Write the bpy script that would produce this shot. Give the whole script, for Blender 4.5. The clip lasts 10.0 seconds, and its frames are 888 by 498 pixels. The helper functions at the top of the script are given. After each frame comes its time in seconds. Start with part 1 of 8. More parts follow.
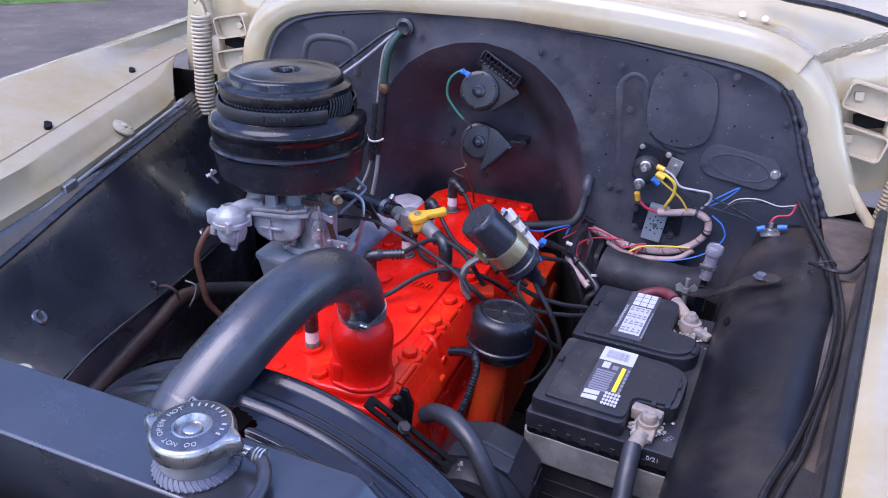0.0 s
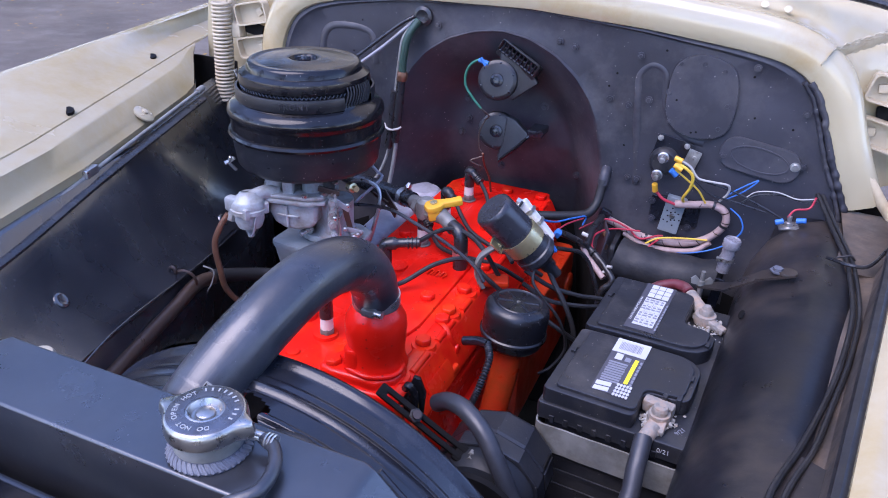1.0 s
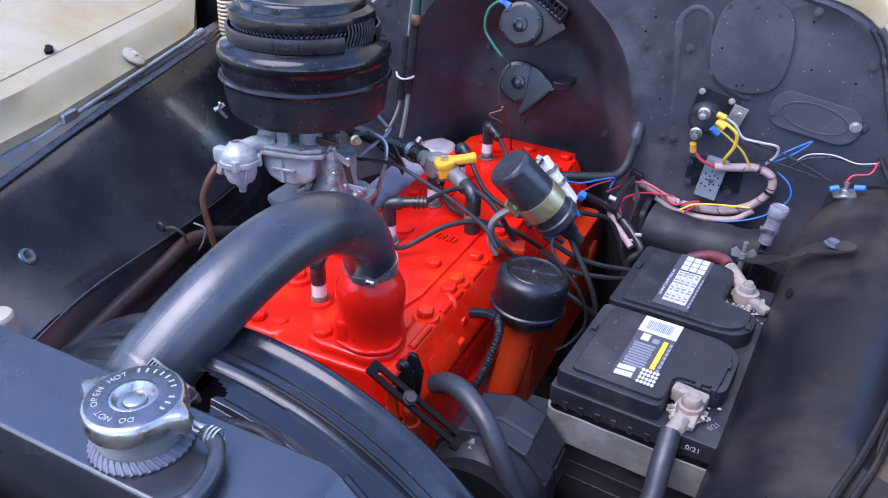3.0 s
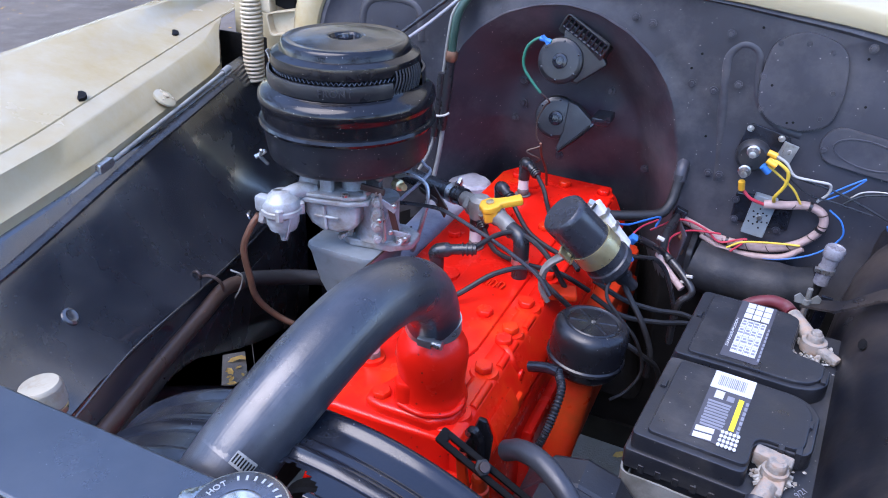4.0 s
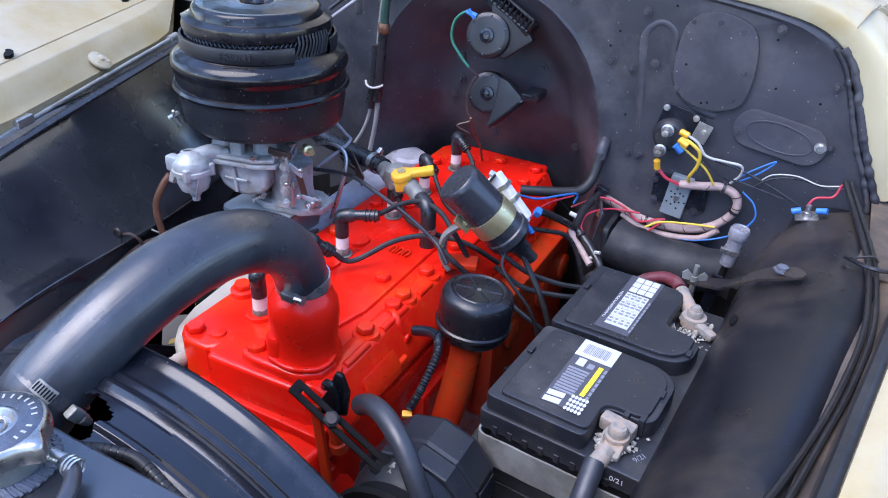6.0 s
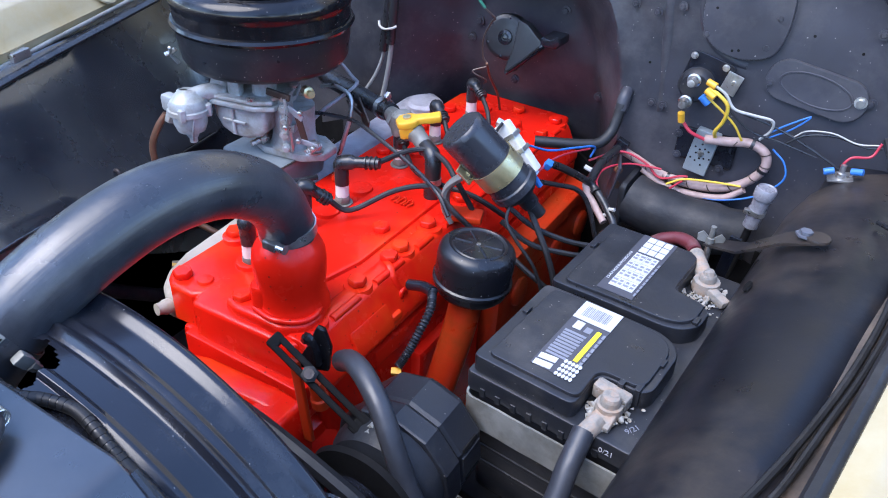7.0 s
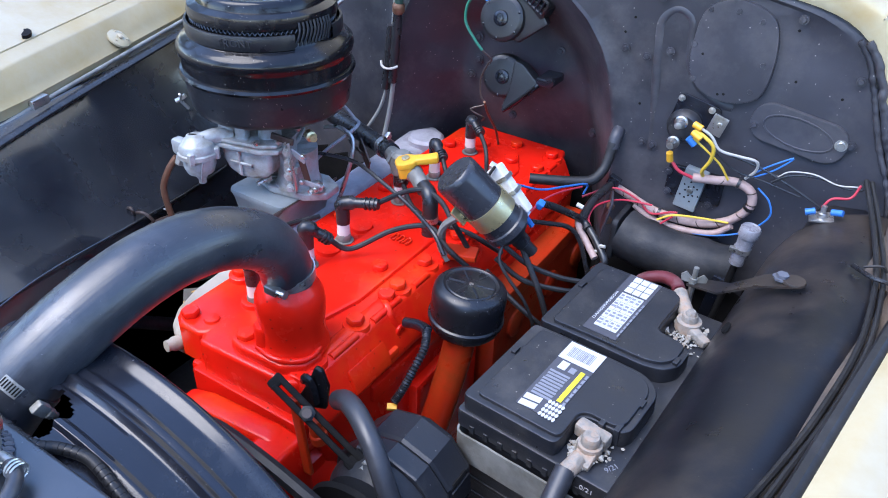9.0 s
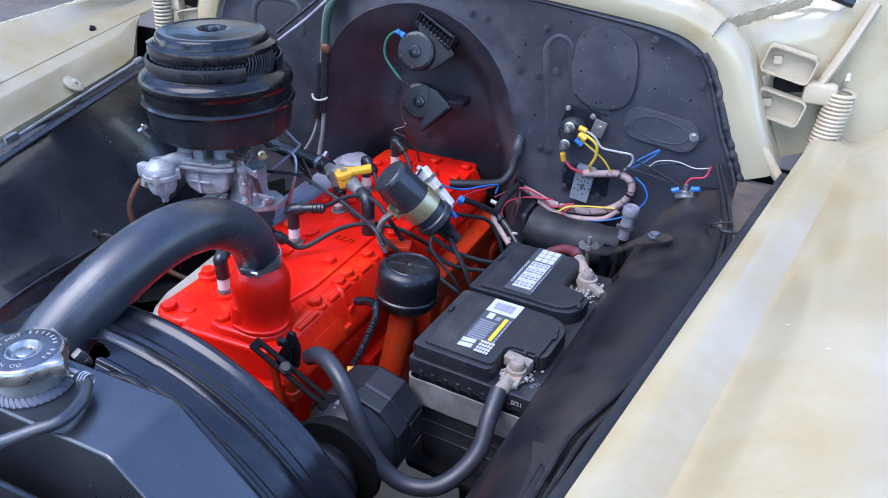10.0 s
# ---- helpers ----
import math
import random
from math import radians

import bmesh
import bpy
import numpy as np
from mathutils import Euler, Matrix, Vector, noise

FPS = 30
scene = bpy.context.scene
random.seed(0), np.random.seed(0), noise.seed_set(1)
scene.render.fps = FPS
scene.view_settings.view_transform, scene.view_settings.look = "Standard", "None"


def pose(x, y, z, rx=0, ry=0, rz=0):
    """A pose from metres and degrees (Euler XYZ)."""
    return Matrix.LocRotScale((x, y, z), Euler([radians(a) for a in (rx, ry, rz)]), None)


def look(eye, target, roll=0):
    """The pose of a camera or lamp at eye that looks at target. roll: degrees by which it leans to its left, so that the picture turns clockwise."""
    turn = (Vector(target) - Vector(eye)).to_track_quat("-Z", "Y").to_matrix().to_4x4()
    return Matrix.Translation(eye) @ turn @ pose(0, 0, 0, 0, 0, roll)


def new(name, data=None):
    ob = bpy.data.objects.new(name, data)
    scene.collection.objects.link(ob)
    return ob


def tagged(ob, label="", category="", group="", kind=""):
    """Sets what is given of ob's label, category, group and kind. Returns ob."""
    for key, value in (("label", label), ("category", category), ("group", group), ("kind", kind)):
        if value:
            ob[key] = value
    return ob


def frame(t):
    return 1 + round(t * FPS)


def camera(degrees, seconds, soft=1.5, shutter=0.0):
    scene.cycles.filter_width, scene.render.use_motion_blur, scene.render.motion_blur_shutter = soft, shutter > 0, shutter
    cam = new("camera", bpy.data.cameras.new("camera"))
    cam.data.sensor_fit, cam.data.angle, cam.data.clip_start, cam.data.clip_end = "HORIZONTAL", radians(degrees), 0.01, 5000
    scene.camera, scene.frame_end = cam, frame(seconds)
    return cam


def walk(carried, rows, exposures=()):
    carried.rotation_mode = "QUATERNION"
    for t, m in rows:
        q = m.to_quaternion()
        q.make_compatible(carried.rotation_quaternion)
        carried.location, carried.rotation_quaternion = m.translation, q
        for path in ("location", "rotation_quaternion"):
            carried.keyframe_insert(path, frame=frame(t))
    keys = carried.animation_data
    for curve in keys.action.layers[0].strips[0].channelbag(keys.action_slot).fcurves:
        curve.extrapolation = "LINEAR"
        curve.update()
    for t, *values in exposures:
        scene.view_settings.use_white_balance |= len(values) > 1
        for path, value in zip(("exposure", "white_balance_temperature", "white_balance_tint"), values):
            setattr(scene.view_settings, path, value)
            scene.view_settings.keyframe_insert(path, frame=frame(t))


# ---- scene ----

cam = camera(62.05, 10.0, soft=1.0)
# seconds, eye in metres, turn in degrees
PATH = [
    (0, 0.4252, -0.6490, 1.4826, 63.50, -1.93, 21.94),
    (0.5, 0.4264, -0.6485, 1.4830, 63.03, -1.95, 22.86),
    (1, 0.4315, -0.6486, 1.4869, 62.47, -1.95, 23.61),
    (1.5, 0.4369, -0.6453, 1.4789, 61.83, -1.99, 24.26),
    (2, 0.4507, -0.6080, 1.4425, 60.97, -2.16, 25.09),
    (2.2, 0.4554, -0.5887, 1.4295, 60.67, -2.11, 25.44),
    (3.3, 0.3911, -0.5393, 1.4331, 59.49, -2.03, 26.32),
    (3.5, 0.3721, -0.5357, 1.4349, 59.92, -1.82, 26.19),
    (4, 0.3270, -0.5336, 1.4582, 60.47, -1.58, 25.40),
    (4.5, 0.3038, -0.5276, 1.4782, 61.30, -1.55, 24.73),
    (5, 0.3197, -0.5312, 1.4830, 61.62, -1.82, 24.98),
    (5.5, 0.4163, -0.5036, 1.4753, 61.08, -2.15, 26.43),
    (6, 0.4892, -0.4848, 1.4470, 59.49, -2.60, 28.07),
    (6.2, 0.5029, -0.4724, 1.4325, 58.62, -2.70, 28.89),
    (7.3, 0.5158, -0.4116, 1.4228, 54.99, -2.49, 32.39),
    (7.5, 0.5195, -0.4052, 1.4361, 54.68, -2.46, 32.84),
    (8, 0.5260, -0.3985, 1.4608, 54.54, -2.38, 33.66),
    (8.5, 0.5344, -0.4111, 1.4683, 55.18, -2.16, 33.83),
    (9, 0.5393, -0.4255, 1.4794, 56.40, -1.91, 32.47),
    (9.5, 0.5473, -0.4674, 1.4926, 58.26, -1.69, 29.61),
    (10, 0.6137, -0.6193, 1.4978, 60.62, -1.72, 24.75),
]
walk(cam, [(t, pose(x, y, z, rx, ry, rz)) for t, x, y, z, rx, ry, rz in PATH],
     exposures=[(0, 2.0, 5800, 32), (2.2, 2.23, 5820, 28), (4.5, 2.36, 5850, 20), (5.7, 2.29, 5880, 19), (7.5, 2.47, 5900, 14), (9, 2.42, 5850, 14), (10, 2.13, 5650, 18)])

# ---- world and sun ----
SUN_EL, SUN_AZ = 60.0, 243.0   # degrees; azimuth of the sun seen from the bay, counter-clockwise from +x
world = bpy.data.worlds.new("sky")
scene.world = world
world.use_nodes = True
wn = world.node_tree.nodes
wn.clear()
sky = wn.new("ShaderNodeTexSky")
sky.sky_type = "NISHITA"
sky.sun_disc = False
sky.sun_elevation = radians(SUN_EL)
sky.sun_rotation = radians(90 - SUN_AZ)
sky.ozone_density = 2.0
sky.dust_density = 0.4
bg = wn.new("ShaderNodeBackground")
bg.inputs["Strength"].default_value = 0.15
wo = wn.new("ShaderNodeOutputWorld")
world.node_tree.links.new(sky.outputs[0], bg.inputs[0])
world.node_tree.links.new(bg.outputs[0], wo.inputs[0])

sun_data = bpy.data.lights.new("sun", "SUN")
sun_data.energy = 1.0
sun_data.angle = radians(48)
sun_data.color = (1.0, 0.92, 0.79)
sun = new("sun", sun_data)
sd = Vector((math.cos(radians(SUN_AZ)) * math.cos(radians(SUN_EL)), math.sin(radians(SUN_AZ)) * math.cos(radians(SUN_EL)), math.sin(radians(SUN_EL))))
sun.matrix_world = look(tuple(sd * 20), (0, 0, 0))


# ---- materials ----
def mat(name, color, rough=0.5, metal=0.0, vary=0.12, scale=6.0, grain=60.0, bump=0.15, dirt=None, dirt_amount=0.3,
        dirt_scale=9.0, coat=0.0, rough_vary=0.12, island=False, spec=0.5, specks=None, speck_scale=90.0, speck_share=0.25):
    """Painted or bare surface: broad tone change, dirt patches, fine grain relief, uneven gloss."""
    m = bpy.data.materials.new(name)
    m.use_nodes = True
    nt = m.node_tree
    nodes, link = nt.nodes, nt.links.new
    b = nodes["Principled BSDF"]
    tc = nodes.new("ShaderNodeTexCoord")
    oi = nodes.new("ShaderNodeObjectInfo")
    off = nodes.new("ShaderNodeVectorMath")
    off.operation = "MULTIPLY_ADD"
    off.inputs[1].default_value = (1, 1, 1)
    link(tc.outputs["Object"], off.inputs[0])
    sc = nodes.new("ShaderNodeVectorMath")
    sc.operation = "SCALE"
    sc.inputs[0].default_value = (7.3, 3.1, 5.7)
    link(oi.outputs["Random"], sc.inputs["Scale"])
    link(sc.outputs[0], off.inputs[2])

    def noise_tex(s, detail=4.0, rough_=0.6):
        n = nodes.new("ShaderNodeTexNoise")
        n.inputs["Scale"].default_value = s
        n.inputs["Detail"].default_value = detail
        n.inputs["Roughness"].default_value = rough_
        link(off.outputs[0], n.inputs["Vector"])
        return n

    def ramp(src, lo, hi):
        r = nodes.new("ShaderNodeMapRange")
        r.inputs["From Min"].default_value = lo
        r.inputs["From Max"].default_value = hi
        link(src, r.inputs["Value"])
        return r.outputs[0]

    def mixc(fac, a, c):
        x = nodes.new("ShaderNodeMix")
        x.data_type = "RGBA"
        link(fac, x.inputs["Factor"])
        for s, v in ((6, a), (7, c)):
            if isinstance(v, tuple):
                x.inputs[s].default_value = (*v, 1)
            else:
                link(v, x.inputs[s])
        return x.outputs[2]

    big = noise_tex(scale)
    dark = tuple(c * (1 - vary) for c in color)
    light = tuple(min(1, c * (1 + vary)) for c in color)
    col = mixc(ramp(big.outputs[0], 0.3, 0.7), dark, light)
    if dirt:
        dn = noise_tex(dirt_scale, 8.0, 0.7)
        fac = ramp(dn.outputs[0], 0.62 - dirt_amount * 0.3, 0.85 - dirt_amount * 0.2)
        col = mixc(fac, col, dirt)
    if specks:
        vo = nodes.new("ShaderNodeTexVoronoi")
        vo.inputs["Scale"].default_value = speck_scale
        link(off.outputs[0], vo.inputs["Vector"])
        sep = nodes.new("ShaderNodeSeparateColor")
        link(vo.outputs["Color"], sep.inputs[0])
        size = ramp(sep.outputs[0], 1.0 - speck_share, 1.0)
        less = nodes.new("ShaderNodeMath")
        less.operation = "MULTIPLY"
        less.inputs[1].default_value = 0.22
        link(size, less.inputs[0])
        sub = nodes.new("ShaderNodeMath")
        sub.operation = "SUBTRACT"
        link(less.outputs[0], sub.inputs[0])
        link(vo.outputs["Distance"], sub.inputs[1])
        col = mixc(ramp(sub.outputs[0], 0.0, 0.04), col, specks)
    link(col, b.inputs["Base Color"])
    rn = noise_tex(scale * 2.7, 6.0)
    rr = nodes.new("ShaderNodeMapRange")
    rr.inputs["From Min"].default_value, rr.inputs["From Max"].default_value = 0.3, 0.7
    rr.inputs["To Min"].default_value = max(0.03, rough - rough_vary)
    rr.inputs["To Max"].default_value = min(1, rough + rough_vary)
    link(rn.outputs[0], rr.inputs["Value"])
    link(rr.outputs[0], b.inputs["Roughness"])
    b.inputs["Metallic"].default_value = metal
    b.inputs["Coat Weight"].default_value = coat
    b.inputs["Coat Roughness"].default_value = 0.12
    b.inputs["Specular IOR Level"].default_value = spec
    if bump:
        gn = noise_tex(grain, 5.0, 0.65)
        bp = nodes.new("ShaderNodeBump")
        bp.inputs["Strength"].default_value = bump
        bp.inputs["Distance"].default_value = 0.002
        link(gn.outputs[0], bp.inputs["Height"])
        link(bp.outputs[0], b.inputs["Normal"])
    return m


def plain(name, color, rough=0.5, metal=0.0):
    return mat(name, color, rough, metal, vary=0.06, scale=30, grain=200, bump=0.05)


M = {}
M["cream"] = mat("cream_paint", (0.37, 0.32, 0.20), 0.2, vary=0.08, scale=4, grain=25, bump=0.05, dirt=(0.30, 0.21, 0.08), dirt_amount=0.34, dirt_scale=5, coat=0.6, rough_vary=0.07)
M["cream_dull"] = mat("weathered_cream_paint", (0.42, 0.355, 0.24), 0.45, vary=0.1, scale=6, grain=60, bump=0.2, dirt=(0.30, 0.21, 0.11), dirt_amount=0.3, dirt_scale=12)
M["black_body"] = mat("black_body_paint", (0.031, 0.0315, 0.039), 0.46, vary=0.45, scale=4, grain=60, bump=0.22, dirt=(0.083, 0.078, 0.080), dirt_amount=0.5, dirt_scale=5, spec=0.33, rough_vary=0.14, specks=(0.19, 0.175, 0.165), speck_scale=190, speck_share=0.14)
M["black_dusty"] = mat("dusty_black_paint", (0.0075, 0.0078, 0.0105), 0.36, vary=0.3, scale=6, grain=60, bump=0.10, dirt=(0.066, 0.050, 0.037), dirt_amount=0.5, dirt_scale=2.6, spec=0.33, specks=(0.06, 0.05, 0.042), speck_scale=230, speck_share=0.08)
M["brown_dust"] = mat("brown_dusty_steel", (0.058, 0.046, 0.037), 0.6, vary=0.35, scale=12, grain=70, bump=0.25, dirt=(0.15, 0.105, 0.07), dirt_amount=0.5, dirt_scale=11)
# the broad olive-grey dirt patches paint in the panel's reflected sheen
M["black_panel"] = mat("gloss_black_panel_paint", (0.018, 0.020, 0.025), 0.25, vary=0.35, scale=3, grain=5, bump=0.10, dirt=(0.058, 0.058, 0.053), dirt_amount=0.5, dirt_scale=3, rough_vary=0.1, spec=0.8, coat=0.5, specks=(0.11, 0.105, 0.10), speck_scale=200, speck_share=0.10)
M["black_gloss"] = mat("gloss_black_enamel", (0.0065, 0.0062, 0.0075), 0.17, vary=0.2, scale=8, grain=40, bump=0.05, dirt=(0.022, 0.021, 0.020), dirt_amount=0.3, dirt_scale=16, rough_vary=0.07, spec=0.34, specks=(0.22, 0.2, 0.18), speck_scale=330, speck_share=0.2)
M["bowl_black"] = mat("dusty_black_enamel", (0.012, 0.0125, 0.015), 0.36, vary=0.25, scale=9, grain=60, bump=0.12, dirt=(0.04, 0.038, 0.036), dirt_amount=0.35, dirt_scale=14, spec=0.35, specks=(0.3, 0.27, 0.24), speck_scale=280, speck_share=0.28)
M["black_satin"] = mat("satin_black_paint", (0.009, 0.010, 0.0145), 0.21, vary=0.25, scale=9, grain=30, bump=0.06, rough_vary=0.07, spec=0.5, coat=0.0, dirt=(0.028, 0.029, 0.033), dirt_amount=0.26, dirt_scale=14, specks=(0.13, 0.13, 0.13), speck_scale=300, speck_share=0.10)
M["breather_black"] = mat("worn_satin_black_enamel", (0.009, 0.009, 0.011), 0.28, vary=0.25, scale=9, grain=60, bump=0.08, dirt=(0.028, 0.027, 0.027), dirt_amount=0.3, dirt_scale=14, spec=0.45, specks=(0.2, 0.19, 0.18), speck_scale=300, speck_share=0.15)
M["tank_black"] = mat("dusty_satin_tank_paint", (0.014, 0.0155, 0.020), 0.30, vary=0.2, scale=7, grain=40, bump=0.06, rough_vary=0.06, spec=0.95, coat=0.2, dirt=(0.034, 0.035, 0.038), dirt_amount=0.4, dirt_scale=5, specks=(0.13, 0.13, 0.13), speck_scale=300, speck_share=0.08)
M["rubber"] = mat("black_rubber", (0.016, 0.016, 0.018), 0.3, vary=0.25, scale=12, grain=90, bump=0.12, dirt=(0.06, 0.057, 0.055), dirt_amount=0.3, dirt_scale=14)
M["hose"] = mat("worn_black_rubber_hose", (0.021, 0.0225, 0.028), 0.33, vary=0.3, scale=7, grain=130, bump=0.16, dirt=(0.07, 0.071, 0.076), dirt_amount=0.5, dirt_scale=7, rough_vary=0.12, spec=0.7, specks=(0.13, 0.13, 0.13), speck_scale=380, speck_share=0.15)
hm = M["hose"].node_tree
hn_ = {n.bl_idname: n for n in hm.nodes}
uvn = hm.nodes.new("ShaderNodeUVMap")
mp = hm.nodes.new("ShaderNodeMapping")
mp.inputs["Scale"].default_value = (130, 2.2, 1)
sn = hm.nodes.new("ShaderNodeTexNoise")
sn.inputs["Scale"].default_value = 1.0
sn.inputs["Detail"].default_value = 3.0
hm.links.new(uvn.outputs[0], mp.inputs[0])
hm.links.new(mp.outputs[0], sn.inputs["Vector"])
hb2 = hm.nodes.new("ShaderNodeBump")
hb2.inputs["Strength"].default_value = 0.12
hb2.inputs["Distance"].default_value = 0.002
hm.links.new(sn.outputs[0], hb2.inputs["Height"])
hm.links.new(hn_["ShaderNodeBump"].outputs[0], hb2.inputs["Normal"])
hm.links.new(hb2.outputs[0], hn_["ShaderNodeBsdfPrincipled"].inputs["Normal"])
M["seal_grey"] = mat("dull_grey_seal", (0.20, 0.20, 0.185), 0.6, vary=0.3, scale=20, grain=90, bump=0.2, dirt=(0.09, 0.08, 0.072), dirt_amount=0.4, dirt_scale=18)
M["crust"] = mat("pale_corrosion_crust", (0.30, 0.29, 0.26), 0.85, vary=0.25, scale=90, grain=260, bump=0.9, dirt=(0.26, 0.18, 0.11), dirt_amount=0.4, dirt_scale=60)
M["rubber_dull"] = mat("dull_black_rubber", (0.014, 0.014, 0.015), 0.5, vary=0.25, scale=12, grain=90, bump=0.12, dirt=(0.045, 0.042, 0.04), dirt_amount=0.3, dirt_scale=20, spec=0.35)
M["plastic"] = mat("black_plastic", (0.012, 0.013, 0.0165), 0.38, vary=0.2, scale=10, grain=160, bump=0.15, dirt=(0.046, 0.043, 0.041), dirt_amount=0.34, dirt_scale=13, specks=(0.16, 0.15, 0.13), speck_scale=240, speck_share=0.12)
M["red"] = mat("red_engine_enamel", (0.66, 0.011, 0.003), 0.22, vary=0.14, scale=9, grain=32, bump=0.3, dirt=(0.66, 0.06, 0.004), dirt_amount=0.40, dirt_scale=4, coat=0.0, spec=0.28, rough_vary=0.10, specks=(0.16, 0.016, 0.010), speck_scale=150, speck_share=0.28)
M["red_hot"] = mat("faded_orange_red_enamel", (0.46, 0.026, 0.004), 0.36, vary=0.3, scale=9, grain=60, bump=0.25, dirt=(0.16, 0.042, 0.008), dirt_amount=0.6, dirt_scale=9, spec=0.35)
M["cast"] = mat("grey_cast_alloy", (0.31, 0.325, 0.325), 0.42, 0.1, vary=0.25, scale=22, grain=140, bump=0.35, dirt=(0.15, 0.115, 0.075), dirt_amount=0.58, dirt_scale=30)
M["grey_paint"] = mat("grey_painted_casting", (0.20, 0.225, 0.235), 0.45, 0.1, vary=0.15, scale=14, grain=90, bump=0.25, dirt=(0.12, 0.10, 0.08), dirt_amount=0.3, dirt_scale=18)
M["cylinder_dust"] = mat("dust_caked_black_casting", (0.013, 0.0145, 0.018), 0.58, vary=0.4, scale=14, grain=60, bump=0.5, dirt=(0.038, 0.036, 0.035), dirt_amount=0.45, dirt_scale=16, spec=0.3)
M["horn_black"] = mat("black_horn_plastic", (0.009, 0.009, 0.011), 0.4, vary=0.25, scale=14, grain=150, bump=0.15, dirt=(0.03, 0.028, 0.028), dirt_amount=0.35, dirt_scale=18, specks=(0.12, 0.11, 0.10), speck_scale=260, speck_share=0.12)
M["glass_dark"] = plain("dark_screen_glass", (0.012, 0.014, 0.015), 0.06)
M["cup_plastic"] = mat("cloudy_grey_plastic", (0.18, 0.175, 0.19), 0.28, vary=0.2, scale=40, grain=150, bump=0.1, dirt=(0.16, 0.15, 0.15), dirt_amount=0.4, dirt_scale=50)
M["iron"] = mat("scaly_grey_iron", (0.25, 0.245, 0.26), 0.6, 0.1, vary=0.25, scale=16, grain=90, bump=0.45, dirt=(0.16, 0.155, 0.16), dirt_amount=0.4, dirt_scale=20)
M["beige"] = mat("beige_manifold_coating", (0.30, 0.265, 0.215), 0.7, vary=0.2, scale=12, grain=80, bump=0.4, dirt=(0.19, 0.13, 0.08), dirt_amount=0.35, dirt_scale=18)
M["steel"] = mat("zinc_plated_steel", (0.50, 0.49, 0.47), 0.34, 0.9, vary=0.15, scale=30, grain=180, bump=0.12, dirt=(0.2, 0.15, 0.1), dirt_amount=0.3, dirt_scale=40)
M["chrome"] = mat("polished_stainless", (0.40, 0.385, 0.36), 0.32, 1.0, vary=0.15, scale=40, grain=160, bump=0.1, dirt=(0.2, 0.17, 0.14), dirt_amount=0.35, dirt_scale=60)
M["corroded"] = mat("corroded_lead_terminal", (0.27, 0.245, 0.21), 0.75, 0.15, vary=0.4, scale=60, grain=220, bump=1.0, dirt=(0.30, 0.17, 0.09), dirt_amount=0.58, dirt_scale=60)
M["galv"] = mat("weathered_galvanised_strip", (0.20, 0.20, 0.185), 0.5, 0.3, vary=0.3, scale=25, grain=120, bump=0.2, dirt=(0.12, 0.11, 0.085), dirt_amount=0.5, dirt_scale=30)
M["copper"] = mat("brown_copper_pipe", (0.17, 0.085, 0.05), 0.42, 0.5, vary=0.25, scale=40, grain=150, bump=0.15, dirt=(0.07, 0.045, 0.035), dirt_amount=0.45, dirt_scale=50)
M["rust"] = mat("rust_stained_tube", (0.060, 0.037, 0.026), 0.36, 0.1, vary=0.4, scale=14, grain=90, bump=0.25, dirt=(0.017, 0.015, 0.016), dirt_amount=0.6, dirt_scale=7, specks=(0.16, 0.10, 0.07), speck_scale=180, speck_share=0.2)
M["brass"] = mat("yellow_passivated_steel", (0.62, 0.52, 0.27), 0.34, 0.85, vary=0.25, scale=30, grain=150, bump=0.06, dirt=(0.3, 0.32, 0.3), dirt_amount=0.5, dirt_scale=30)
M["cable_red"] = mat("faded_red_cable", (0.11, 0.018, 0.022), 0.5, vary=0.3, scale=20, grain=120, bump=0.2, dirt=(0.16, 0.12, 0.115), dirt_amount=0.45, dirt_scale=22)
M["cable_grey"] = mat("grey_cable_sheath", (0.024, 0.026, 0.032), 0.42, vary=0.25, scale=14, grain=140, bump=0.15, dirt=(0.055, 0.055, 0.06), dirt_amount=0.35, dirt_scale=12)
# tan patches: yellow stains plus dappled tree shade painted into the colour
M["fender_cream"] = mat("stained_dappled_cream_paint", (0.37, 0.315, 0.197), 0.22, vary=0.10, scale=3, grain=22, bump=0.05, dirt=(0.315, 0.232, 0.095), dirt_amount=0.68, dirt_scale=4.5, coat=0.25, rough_vary=0.07)
M["solder"] = mat("dusty_grey_solder", (0.095, 0.10, 0.12), 0.5, vary=0.3, scale=30, grain=150, bump=0.3, dirt=(0.05, 0.05, 0.055), dirt_amount=0.4, dirt_scale=30)
M["manifold_grey"] = mat("lilac_grey_cast_manifold", (0.36, 0.345, 0.37), 0.55, 0.1, vary=0.25, scale=14, grain=90, bump=0.4, dirt=(0.20, 0.19, 0.20), dirt_amount=0.4, dirt_scale=18)
M["coil_paint"] = mat("dark_grey_coil_enamel", (0.024, 0.025, 0.030), 0.25, vary=0.2, scale=12, grain=90, bump=0.08, dirt=(0.08, 0.078, 0.075), dirt_amount=0.3, dirt_scale=16)
M["yellow"] = plain("yellow_plastic", (0.66, 0.34, 0.02), 0.42)
M["wire_yellow"] = plain("yellow_wire", (0.62, 0.42, 0.04), 0.45)
M["wire_blue"] = plain("blue_wire", (0.03, 0.14, 0.42), 0.45)
M["wire_red"] = plain("red_wire", (0.38, 0.025, 0.045), 0.45)
M["wire_green"] = plain("green_wire", (0.015, 0.12, 0.075), 0.45)
M["sleeve_green"] = plain("dull_green_sleeve", (0.018, 0.045, 0.034), 0.4)
M["wire_white"] = plain("white_wire", (0.36, 0.345, 0.32), 0.5)
